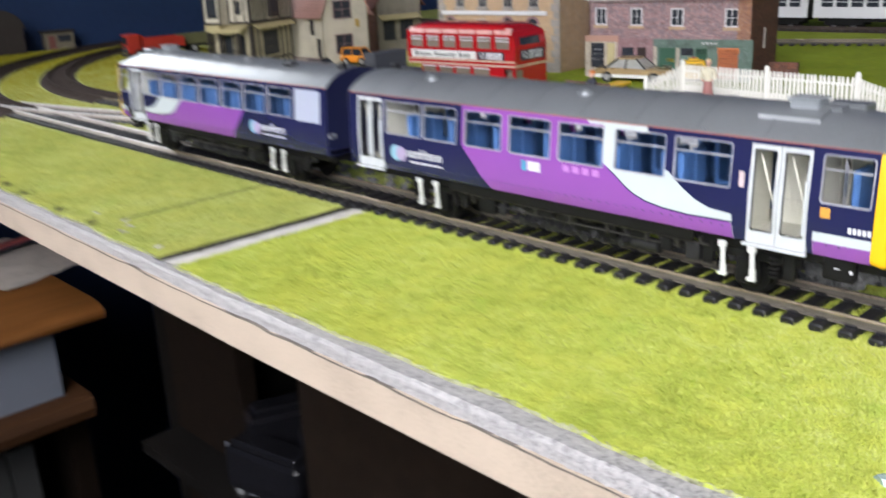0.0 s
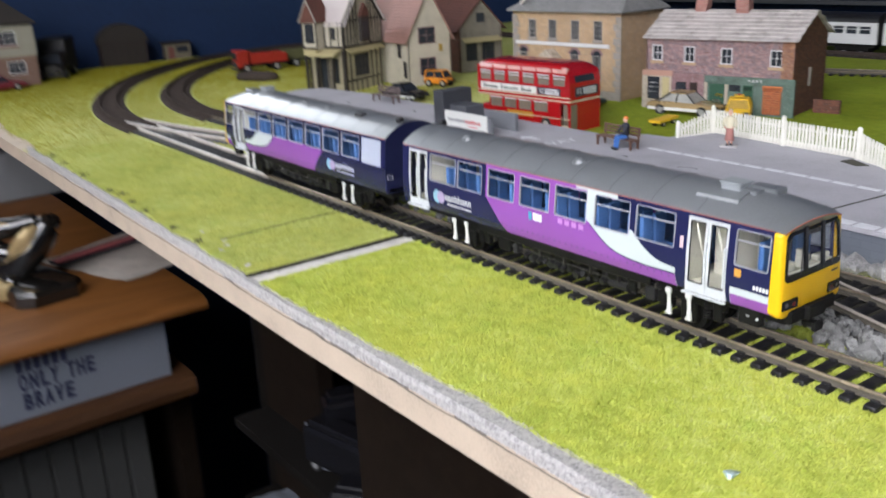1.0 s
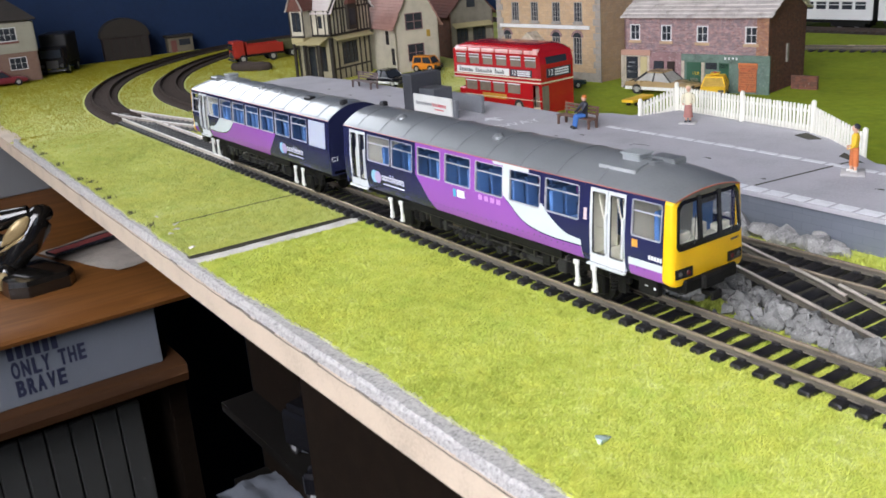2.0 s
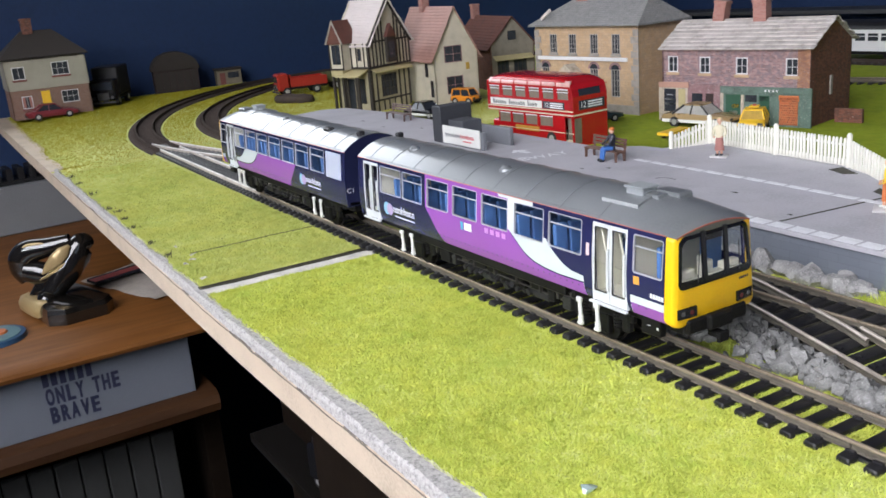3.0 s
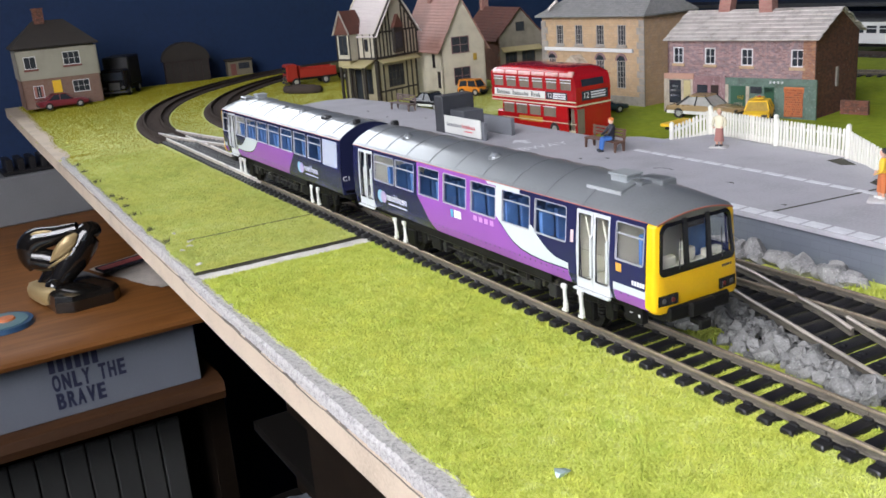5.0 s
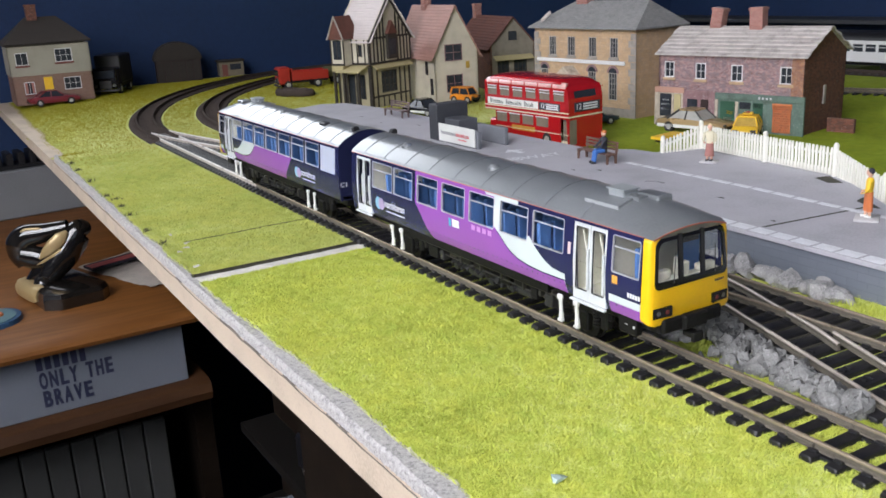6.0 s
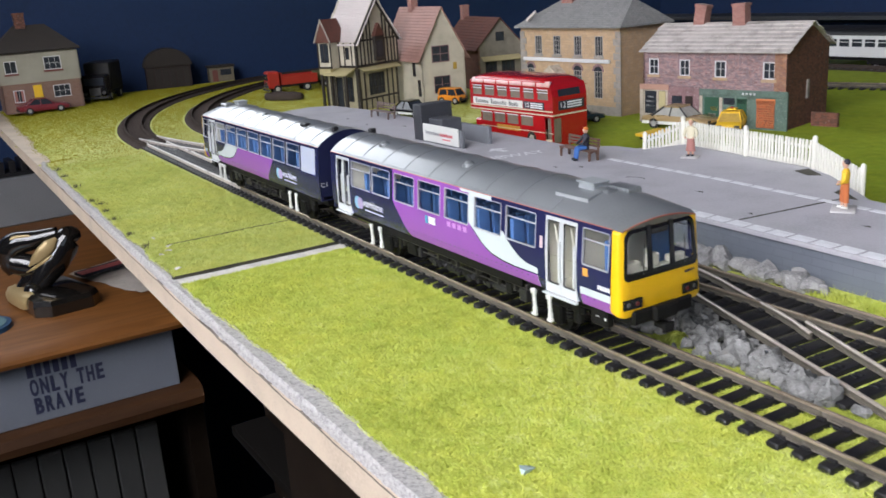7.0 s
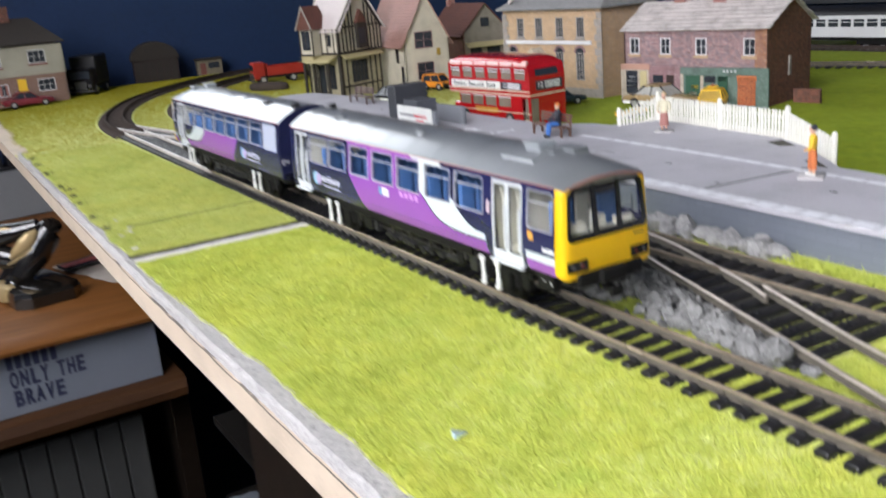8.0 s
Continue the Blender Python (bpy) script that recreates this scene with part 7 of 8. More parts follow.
def model_car(label, x, y, rz, paint, L=56.0, W=22.0, H=17.0, low=None, hatch=0.30, z=0.0, cab0=0.16, cab1=0.70, glaze=None, top=None, posts=None):
    """A saloon or coupe: lofted body, glazed cabin, wheels, bumpers and lamps. Its front points along +x."""
    th = thing("model_car", label, "model car", x, y, z, rz, "model road vehicles")
    half = W / 2
    n = 15
    g = Geo()
    rings = []
    prof = [(0.0, 0.30, 0.50), (0.015, 0.24, 0.545), (0.12, 0.2, 0.60), (0.3, 0.2, 0.62), (0.6, 0.2, 0.60), (0.8, 0.2, 0.565), (0.95, 0.22, 0.50), (0.99, 0.25, 0.44), (1.0, 0.29, 0.40)]
    for t, lo, hi in prof:
        k = half * (0.93 if t in (0.0, 1.0) else 1.0)
        xx = -L / 2 + t * L
        zl, zh = lo * H, hi * H
        rings.append([(xx, -k * 0.92, zl), (xx, -k, zl + 0.25 * (zh - zl)), (xx, -k, zl + 0.75 * (zh - zl)), (xx, -k * 0.88, zh), (xx, 0, zh + 0.35), (xx, k * 0.88, zh), (xx, k, zl + 0.75 * (zh - zl)), (xx, k, zl + 0.25 * (zh - zl)), (xx, k * 0.92, zl)])
    g.loft(rings, 0, True, (True, True))
    body = part("body", g, paint, th, smooth=40)
    if low:
        for s in (-1, 1):
            g = Geo()
            g.box(-L / 2 + 1, L / 2 - 1, s * half - 0.3 if s > 0 else s * half - 0.1, s * half + 0.1 if s > 0 else s * half + 0.3, H * 0.22, H * 0.36, bev=0.1)
            part("sill_panel", g, low, body)
    a0, a1 = -L / 2 + cab0 * L, -L / 2 + cab1 * L
    b0, b1 = a0 + hatch * 0.55 * L, a1 - 0.14 * L
    zl, zh = 0.58 * H, 0.98 * H
    k0, k1 = half * 0.9, half * 0.68
    g = Geo()
    g.loft([[(a0, -k0, zl), (a1, -k0, zl), (a1, k0, zl), (a0, k0, zl)], [(b0, -k1, zh), (b1, -k1, zh), (b1, k1, zh), (b0, k1, zh)]], 0, True, (True, True))
    cab = part("cabin_glass", g, glaze or M_carglass, th, "glazed cabin", smooth=0)
    top = top or paint
    g = Geo()
    g.box(b0 - 0.8, b1 + 0.6, -k1 - 0.4, k1 + 0.4, zh - 0.5, zh + 0.6, bev=0.35)
    part("roof", g, top, cab)

    def strut(p, q, w):
        for s in (-1, 1):
            gg = Geo()
            gg.cyl((p[0], s * p[1], p[2]), (q[0], s * q[1], q[2]), w, n=6)
            part("pillar", gg, posts or top, cab)
    strut((a0, k0, zl), (b0, k1, zh), 0.9)
    strut((a1, k0, zl), (b1, k1, zh), 0.55)
    strut(((a0 + a1) / 2, k0, zl), ((b0 + b1) / 2, k1, zh), 0.6)
    wheels(th, (-L * 0.30, L * 0.31), half + 0.1, H * 0.235, 3.2)
    for t, sgn in ((-L / 2, -1), (L / 2, 1)):
        g = Geo()
        g.box(t - 0.9, t + 0.9, -half * 0.96, half * 0.96, H * 0.25, H * 0.36, bev=0.3)
        part("bumper", g, M_black, th)
        for s in (-1, 1):
            g = Geo()
            g.box(t - 0.4 if sgn > 0 else t - 0.6, t + 0.6 if sgn > 0 else t + 0.4, s * half * 0.68 - 2, s * half * 0.68 + 2, H * 0.38, H * 0.48, bev=0.2)
            part("lamp", g, M_lamp if sgn > 0 else M_truckred, th)
    return th


model_car("gold model coupe parked in front of the shops", -306, 333, 12.5, M_gold, 58, 22, 17.5, low=M_white, glaze=M_paleglass, top=M_gold, posts=M_black)
taxi = model_car("small yellow model car with a red roof beacon", -263, 341, -58, M_ylw, 32, 19, 15.5, cab0=0.12, cab1=0.78, glaze=M_goldsign)
g = Geo()
g.cyl((-2, 0, 16.8), (-2, 0, 18.6), 1.4, 1.1, n=10)
part("beacon", g, M_truckred, taxi, "red roof beacon")
g = Geo()
g.box(-6, 2.5, -3.5, 3.5, 16.6, 17.6, bev=0.3)
part("roof_rack", g, M_ylw, taxi)
tr = thing("trailer", "yellow flat model trailer on the grass", "model trailer", -290, 287, 0, 100)
g = Geo()
g.box(-14, 14, -5, 5, 3.4, 5.6, bev=0.3)
part("bed", g, M_ylw, tr)
wheels(tr, (-7, 7), 4.6, 1.9, 2.0)
model_car("dark model car beside the bank", -393, 303, 75, M_darkteal, 40, 18, 13.5)
model_car("black and white model car behind the platform", -556, 235, 12, M_gloss_black, 44, 20, 15.5, low=M_white)
model_car("dark red model car in front of the house", -1009, -26, 90, M_maroon, 58, 22, 18)
van = model_car("orange model van beside the pale house", -600, 309, 20, M_carorange, 28, 16, 16, cab0=0.03, cab1=0.88, hatch=0.05)

# double-decker bus
M_goldad = surface("gold_lettered_strip", (0.50, 0.25, 0.02), 0.5, var=0.4, big=3, fine=0.8)
# pale pink that paints the gloss highlights on the roof edge
M_lip_highlight = surface("pale_highlight_edge", (0.62, 0.33, 0.30), 0.25, var=0.35, big=5, fine=1.0, rel=0, coat=0.5)
BUL, BUW = 97.0, 34.0
bus = thing("double_decker_bus", "glossy red model double-decker bus with white advert panels", "model bus", -415.2, 210, 0, 4.2, "model road vehicles")
low_holes = [(14, 27, 14.0, 21.5), (29.5, 42.5, 14.0, 21.5), (45, 58, 14.0, 21.5), (61, 75, 14.0, 21.5), (87.5, 96.3, 3.5, 21.5)]
up_holes = [(3.5 + 15.4 * k, 15.0 + 15.4 * k, 34.2, 41.8) for k in range(6)]


def tail(z):
    """How far the rounded rear leans in at a height."""
    return 7.5 * max(0.0, (z - 35.0) / 15.5) ** 2.2


def bus_side(m, name):
    near = m.translation.length < 0.001
    g = wall_geo(BUL, 45.0, low_holes + up_holes + ([(0.0, 13.0, 0.0, 22.4)] if near else []), 1.2)
    if near:
        keep = [k for k, q in enumerate(g.f) if any(g.v[i][0] > 0.1 for i in q)]
        g.f, g.m = [g.f[k] for k in keep], [g.m[k] for k in keep]
    g.v = [(x - tail(z) if x > 96 and not z < 35 else x, y, z) for x, y, z in g.v] if near else [(x + tail(z) if x < 1 else x, y, z) for x, y, z in g.v]
    sd = part(name, g, M_red, bus, at=m, smooth=0)
    for a, b, c, d in low_holes[:-1] + up_holes:
        g = Geo()
        g.box(a - 0.1, b + 0.1, 0.5, 0.9, c - 0.1, d + 0.1)
        part("pane", g, M_buswin, sd, smooth=0)
        g = Geo()
        for p, q, r, s in ((a, b, d - 0.6, d), (a, b, d - 2.6, d - 2.2)) if c > 30 else ((a, b, d - 0.6, d),):
            g.box(p, q, -0.15, 0.5, r, s)
        part("window_bar", g, M_whiteline, sd, smooth=0)
    for z, h in ((22.8, 0.8), (25.6, 0.8), (32.6, 0.6), (42.6, 0.5), (10.0, 0.5)):
        g = Geo()
        g.box(13.0 if z < 22 and near else 0.0, BUL - tail(z), -0.35, 0, z, z + h, bev=0.1)
        part("cream_band", g, M_cream2 if z < 30 else M_red, sd)
    g = Geo()
    g.box(4, 64, -0.45, 0, 26.9, 32.2, bev=0.1)
    ad = part("advert_panel", g, M_white, sd, "white advert panel with black marks")
    g = Geo()
    u = 7.5
    rr = np.random.default_rng(5)
    for word in (6, 7, 4):
        for k in range(word):
            hgt = 3.9 if k == 0 else rr.uniform(2.1, 2.9)
            g.box(u, u + 1.9, -0.55, -0.44, 28.0, 28.0 + 0.5)
            g.box(u, u + 0.7, -0.55, -0.44, 28.0, 28.0 + hgt)
            g.box(u + 1.25, u + 1.9, -0.55, -0.44, 28.0, 28.0 + hgt * 0.8)
            u += 2.75
        u += 2.6
    part("advert_bars", g, M_ink, ad, "black gothic-looking bars")
    g = Geo()
    g.box(65, 88, -0.45, 0, 26.9, 32.2, bev=0.1)
    pn = part("route_panel", g, M_ink, sd, "black route panel")
    g = Geo()
    for k in range(3):
        g.box(73, 86.5, -0.55, -0.44, 27.6 + 1.5 * k, 28.5 + 1.5 * k)
    part("route_bars", g, M_whiteline, pn)
    lettering("route_number", "12", 4.8, M_whiteline, pn, pose(0.0693, -0.0005, 0.0296, 90, 0, 0), thick=0.08)
    g = Geo()
    g.box(33, 60, -0.3, 0, 9.0, 12.6, bev=0.1)
    part("lower_advert", g, M_goldad, sd, "small yellow advert strip")
    return sd


bus_side(pose(0, 0, 0), "body_side")
bus_side(pose(BUL * MM, BUW * MM, 0, 0, 0, 180), "body_side")
g = wall_geo(BUW, 45.0, [(6, 28, 36.5, 41.5)], 1.2)
g.v = [(x, y + tail(z), z) for x, y, z in g.v]
rear = part("rear_panel", g, M_red, bus, at=pose(BUL * MM, 0, 0, 0, 0, 90), smooth=30)
g = Geo()
g.box(6, 28, 0.4, 0.9, 36.5, 41.5)
g.v = [(x, y + tail(z), z) for x, y, z in g.v]
part("pane", g, M_carglass, rear, smooth=0)
g = Geo()
g.box(5.5, 31, -0.5, 0, 26.6, 33.2, bev=0.1)
pn = part("route_panel", g, M_ink, rear, "black route panel")
g = Geo()
for k in range(3):
    g.box(14, 28.5, -0.6, -0.49, 27.6 + 1.8 * k, 28.7 + 1.8 * k)
part("route_bars", g, M_whiteline, pn)
lettering("route_number", "12", 6.0, M_whiteline, pn, pose(0.0094, -0.0006, 0.0300, 90, 0, 0), thick=0.08)
g = Geo()
g.box(0, BUW, -0.4, 0, 22.8, 23.8, bev=0.1)
part("cream_band", g, M_cream2, rear)
g = Geo()
g.box(0.8, 7.5, -0.3, 0.0, 3, 21, bev=0.1)
part("doorway", g, M_buswin, rear, "pale open rear doorway")
g = Geo()
g.box(12.0, 13.0, 1.0, 17.0, 3.0, 22.4)
part("bulkhead", g, M_red, bus, "red bulkhead behind the engine", smooth=0)
g = Geo()
g.box(1.0, 12.0, 3.0, 15.0, 3.5, 14.5, bev=1.2)
part("bonnet", g, M_red, bus, "red engine bonnet beside the half cab")
g = Geo()
g.box(0.0, 13.0, 0.6, 17.0, 22.4, 23.2)
part("canopy", g, M_red, bus, "underside of the overhanging upper deck", smooth=0)
g = wall_geo(BUW, 45.0, [(4, 30, 34, 41.5), (5, 15, 14, 21.5), (17, 34, 0.0, 22.4)], 1.2)
keep = [k for k, q in enumerate(g.f) if any(g.v[i][0] < 33.9 for i in q)]
g.f, g.m = [g.f[k] for k in keep], [g.m[k] for k in keep]
fr = part("front_panel", g, M_red, bus, at=pose(0, BUW * MM, 0, 0, 0, -90), smooth=0)
g = Geo()
g.box(4, 30, 0.4, 0.9, 34, 41.5)
g.box(5, 15, 0.4, 0.9, 14, 21.5)
part("pane", g, M_carglass, fr, smooth=0)
g = Geo()
rings = []
for t in np.linspace(0, 1, 31):
    e = 1 - abs(2 * t - 1) ** 7
    zt = 45.4 + 5.1 * e ** 0.6
    xx = 0.2 + t * (BUL - 0.4)
    tl = max(0.0, (xx - 80.0) / (BUL - 80.0)) ** 1.5
    ring = []
    for k in range(15):
        a = math.pi * k / 14
        cc, ss = math.cos(a), math.sin(a)
        zz = 44.8 + (zt - 44.8) * abs(ss) ** 0.7
        ring.append((xx - tl * tail(zz), BUW / 2 - (BUW / 2) * math.copysign(abs(cc) ** 0.55, cc), zz))
    rings.append(ring)
g.loft(rings, 0, False)
g.add(rings[0], [tuple(range(15))])
g.add(rings[-1], [tuple(range(15))])
roof_ = part("roof", g, M_red, bus, "red domed roof", smooth=50)
for k in range(6):
    g = Geo()
    a, b = 3.2 + 15.4 * k, 17.0 + 15.4 * k
    g.prism([(-0.45, 43.6), (0.2, 43.6), (2.4, 47.4), (1.4, 47.6), (-0.1, 46.0)], "x", a, b)
    part("roof_lip", g, M_lip_highlight, roof_, "pale ridge painted as the highlight along the roof edge")
g = Geo()
g.box(88.0, 95.8, 3.0, 3.6, 4.0, 21.4)
part("platform_screen", g, M_buswin, bus, "pale screen inside the rear platform")
g = Geo()
g.box(2, BUL - 2, 2, BUW - 2, 2.5, 5.0)
g.box(3, BUL - 3, 1.4, BUW - 1.4, 24.0, 26.0)
g.box(40, 41, 1.4, BUW - 1.4, 5, 44)
part("deck", g, M_cream2, bus, "cream interior decks")
for x in (20.0, 73.0):
    for y0_, y1_ in ((-0.1, 4.0), (BUW - 4.0, BUW + 0.1)):
        g = Geo()
        g.cyl((x, y0_, 5.0), (x, y1_, 5.0), 5.0, n=20)
        w = part("wheel", g, M_tyre, bus)
        g = Geo()
        g.cyl((x, y0_ - 0.2, 5.0), (x, y1_ + 0.2, 5.0), 2.6, n=14)
        part("rim", g, M_hub, w)

# lorries on the far grass
def lorry(label, x, y, rz, paint, load, L=62.0, W=24.0, flat=False):
    th = thing("model_lorry", label, "model lorry", x, y, 0, rz, "model road vehicles")
    g = Geo()
    g.box(L / 2 - 17, L / 2 - 2, -W / 2, W / 2, 6, 27, bev=1.6)
    cab = part("cab", g, paint, th)
    u = L / 2 - 1.9
    g = Geo()
    g.box(u - 0.4, u + 0.3, -W / 2 + 3, W / 2 - 3, 16.5, 24, bev=0.2)
    part("windscreen", g, M_carglass, cab)
    g = Geo()
    g.box(u - 0.3, u + 0.6, -W / 2 + 7, W / 2 - 7, 6.5, 14, bev=0.2)
    part("grille", g, M_lamp, cab, "pale radiator grille")
    for s in (-1, 1):
        g = Geo()
        g.cyl((u, s * W * 0.36, 9), (u + 1.2, s * W * 0.36, 9), 1.9, 1.7, n=12)
        part("headlight", g, M_lamp, cab)
    g = Geo()
    g.box(L / 2 - 3, L / 2 + 0.5, -W / 2 - 0.5, W / 2 + 0.5, 3.5, 5.5, bev=0.4)
    part("bumper", g, M_lamp, cab)
    g = Geo()
    g.box(-L / 2, L / 2 - 18, -W / 2, W / 2, 7, 10, bev=0.3)
    part("chassis", g, M_under, th)
    g = Geo()
    if flat:
        for s in (-1, 1):
            g.box(-L / 2, L / 2 - 18.5, s * W / 2 - 0.6, s * W / 2 + 0.6, 10, 21, bev=0.3)
        g.box(-L / 2, -L / 2 + 1.2, -W / 2, W / 2, 10, 20, bev=0.3)
        g.box(L / 2 - 20, L / 2 - 18.8, -W / 2, W / 2, 10, 25, bev=0.3)
        g.box(-L / 2 + 1, L / 2 - 20, -W / 2 + 1, W / 2 - 1, 10, 14, bev=0.8)
    else:
        g.box(-L / 2, L / 2 - 18.5, -W / 2 - 0.5, W / 2 + 0.5, 10, 38, bev=1.2)
    part("load_body", g, load, th)
    wheels(th, (-L * 0.28, L * 0.30), W / 2 + 0.6, 5.2, 3.6)
    return th


lorry("red model dropside lorry on the far grass", -902, 255, -98, M_truckred, M_truckred, 66, 24, flat=True)
lorry("black vintage model van by the blue wall", -1086, 62, -28, M_gloss_black, M_black, 60, 26).matrix_basis @= Matrix.Diagonal((1.25, 1.25, 1.3, 1))
lorry("dark model lorry with a green load beside the house", -905, 322, 80, M_truckred, M_olive, 60, 24, flat=True)
mound = thing("bush_ring", "dark oval hedge mound on the far grass", "hedge", -826, 214, 0, 25)
g = Geo()
rings = []
for k in range(28):
    a = 2 * math.pi * k / 28
    ring = []
    for j in range(8):
        b = 2 * math.pi * j / 8
        r = 1 + 0.25 * noise.noise((3 * math.cos(a), 3 * math.sin(a), j * 0.8))
        ring.append(((24 + 5 * r * math.cos(b)) * math.cos(a), (11 + 4.5 * r * math.cos(b)) * math.sin(a), 3 + 5 * r * math.sin(b)))
    rings.append(ring)
rings.append(rings[0])
g.loft(rings, 0)
part("hedge", g, M_bed, mound, smooth=60)

# white coaches standing on the back line
M_coachwhite = surface("white_coach_band", (0.62, 0.62, 0.63), 0.4, var=0.06)
track("dark back line of rails along the far wall", [(500, 748), (-1000, 700)], M_bed, 9.4, bed=True)
track("middle line of rails on the grass behind the shops", [(420, 830), (0, 700), (-340, 585), (-560, 500)], M_rail, 9.4, bed=False)
for k in range(3):
    x = -620 + 262 * k
    co = thing("railway_coach", "white and black model coach on the back line", "model train", x, 732 + 0.032 * (x + 500) + 4, 0, 1.85, "white coaches")
    g = wall_geo(256, 23, [(8 + 15.2 * q, 20 + 15.2 * q, 11, 19) for q in range(16)], 1.0)
    sd = part("body_side", g, M_coachwhite, co, "white body side", at=(0, -17, 13), smooth=0)
    for q in range(16):
        g = Geo()
        g.box(8 + 15.2 * q, 20 + 15.2 * q, 0.4, 0.8, 11, 19)
        part("pane", g, M_carglass, sd, smooth=0)
        g = Geo()
        g.box(8 + 15.2 * q, 20 + 15.2 * q, -0.1, 0.4, 15.6, 16.2)
        part("window_bar", g, M_coachwhite, sd, smooth=0)
    g = Geo()
    g.box(0, 256, -15.8, 17, 13, 36)
    part("far_side", g, M_black, co, smooth=0)
    g = Geo()
    g.prism([(-17.4, 36)] + [(17.4 * math.cos(radians(a)), 36 + 10 * math.sin(radians(a))) for a in range(180, -1, -15)], "x", 0, 256)
    part("roof", g, M_black, co, "black arched roof", smooth=40)
    g = Geo()
    g.box(4, 252, -13, 13, 9, 13)
    for u in (30, 226):
        g.box(u - 20, u + 20, -12, 12, 5, 10, bev=0.5)
    part("underframe", g, M_under, co)
    wheels(co, (20, 40, 216, 236), 10, 6.0, 2.5)

# shelf edge along the north wall
g = Geo()
g.box(-1180, 600, 1100, 1180, 24, 30)
sh = part("trim", g, M_slate, None, "pale strip along the far wall", kind="structure", smooth=0)
sh["category"] = "shelf edge"

# ---- desk and cupboard under the board ------------------------------------------------------
def wood_mat(name, ca, cb, rough=0.4, spec=0.5):
    mt, nt, b = nodes_of(name)
    vec = mm_coords(nt)
    mp = nt.nodes.new("ShaderNodeMapping")
    mp.inputs["Scale"].default_value = (0.12, 0.010, 0.12)
    nt.links.new(vec, mp.inputs["Vector"])
    n = nt.nodes.new("ShaderNodeTexNoise")
    n.inputs["Scale"].default_value, n.inputs["Detail"].default_value = 1.0, 6.0
    n.inputs["Distortion"].default_value = 0.6
    nt.links.new(mp.outputs[0], n.inputs["Vector"])
    n2 = noise_tex(nt, vec, 60, 3)
    f = math_node(nt, "MULTIPLY_ADD", n.outputs["Fac"], 0.75, math_node(nt, "MULTIPLY", n2, 0.25))
    nt.links.new(ramp(nt, f, [(0.32, cb), (0.5, tuple((p + q) / 2 for p, q in zip(ca, cb))), (0.66, ca)]), b.inputs["Base Color"])
    b.inputs["Roughness"].default_value = rough
    b.inputs["Specular IOR Level"].default_value = spec
    bump(nt, b, n.outputs["Fac"], 0.2, 0.3)
    return mt


M_desk = wood_mat("warm_brown_desk_wood", (0.225, 0.090, 0.023), (0.13, 0.050, 0.012), 0.5, 0.2)
# desk wood again, darkened for the shade under the desktop
M_shelf = wood_mat("shaded_shelf_wood", (0.062, 0.027, 0.010), (0.036, 0.015, 0.006), 0.55, 0.25)
# cupboard woods set near black: the shade under the board is in their colour
M_cupboard_shade = wood_mat("shaded_brown_cupboard", (0.010, 0.006, 0.0034), (0.006, 0.0035, 0.002), 0.9, 0.1)
M_inside_shade = surface("shade_black_inside", (0.008, 0.0072, 0.0064), 0.95, var=0.3, big=60, fine=2, spec=0.05)
M_slogan = surface("dark_blue_print", (0.012, 0.016, 0.045), 0.6, var=0.2)
# white card greyed to hold the shade under desk and board
M_shaded_boxcard = surface("white_card_in_shade", (0.125, 0.14, 0.165), 0.6, var=0.1, big=60, fine=1.5)
M_paper = surface("crumpled_paper", (0.46, 0.42, 0.37), 0.9, var=0.3, big=20, fine=2, rel=0.6)
M_gloss = surface("black_glazed_sculpture", (0.010, 0.009, 0.008), 0.08, var=0.3, rel=0, rvar=0.02, coat=0.8)
M_goldpaint = surface("pale_gold_face", (0.44, 0.33, 0.16), 0.34, metal=0.3, var=0.2, rel=0)
# pale panel coloured near black to carry the shade under the shelf
M_panel = surface("shaded_ribbed_panel", (0.034, 0.035, 0.033), 0.8, var=0.15, big=60, fine=2)
M_magazine = surface("red_pink_printed_strip", (0.50, 0.12, 0.12), 0.5, var=0.4, big=4, fine=1)

DZ = -145
desk = thing("desk", "warm brown wooden desk with a lower shelf", "desk", -800, -250, FLOOR)
off = (800, 250, -FLOOR)


def at_desk(g):
    g.v = [(x + off[0], y + off[1], z + off[2]) for x, y, z in g.v]
    return g


g = Geo()
prof = [(-1150, DZ), (-586, DZ), (-576, DZ - 2), (-570, DZ - 5), (-569, DZ - 8), (-571, DZ - 12), (-578, DZ - 13), (-1150, DZ - 13)]
g.prism(prof, "y", -900, 22)
part("desktop", at_desk(g), M_desk, desk, "rounded warm brown desktop", smooth=30)
g = Geo()
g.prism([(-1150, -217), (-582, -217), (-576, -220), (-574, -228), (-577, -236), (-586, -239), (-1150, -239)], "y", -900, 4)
part("shelf", at_desk(g), M_shelf, desk, "brown lower shelf darkened for the shade of the desktop", smooth=30)
g = Geo()
g.box(-1150, -1130, -900, 20, FLOOR, DZ - 13)
part("back_panel", at_desk(g), M_cupboard_shade, desk, smooth=0)
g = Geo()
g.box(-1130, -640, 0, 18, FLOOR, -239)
part("leg_panel", at_desk(g), M_cupboard_shade, desk, smooth=0)
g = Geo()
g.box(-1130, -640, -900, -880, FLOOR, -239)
part("leg_panel", at_desk(g), M_cupboard_shade, desk, smooth=0)
rp = thing("ribbed_panel", "pale ribbed panel under the desk shelf, coloured dark for shade", "panel", -640, -250, FLOOR)
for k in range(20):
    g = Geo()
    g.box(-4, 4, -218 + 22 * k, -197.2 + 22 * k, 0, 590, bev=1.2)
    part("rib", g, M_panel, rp)
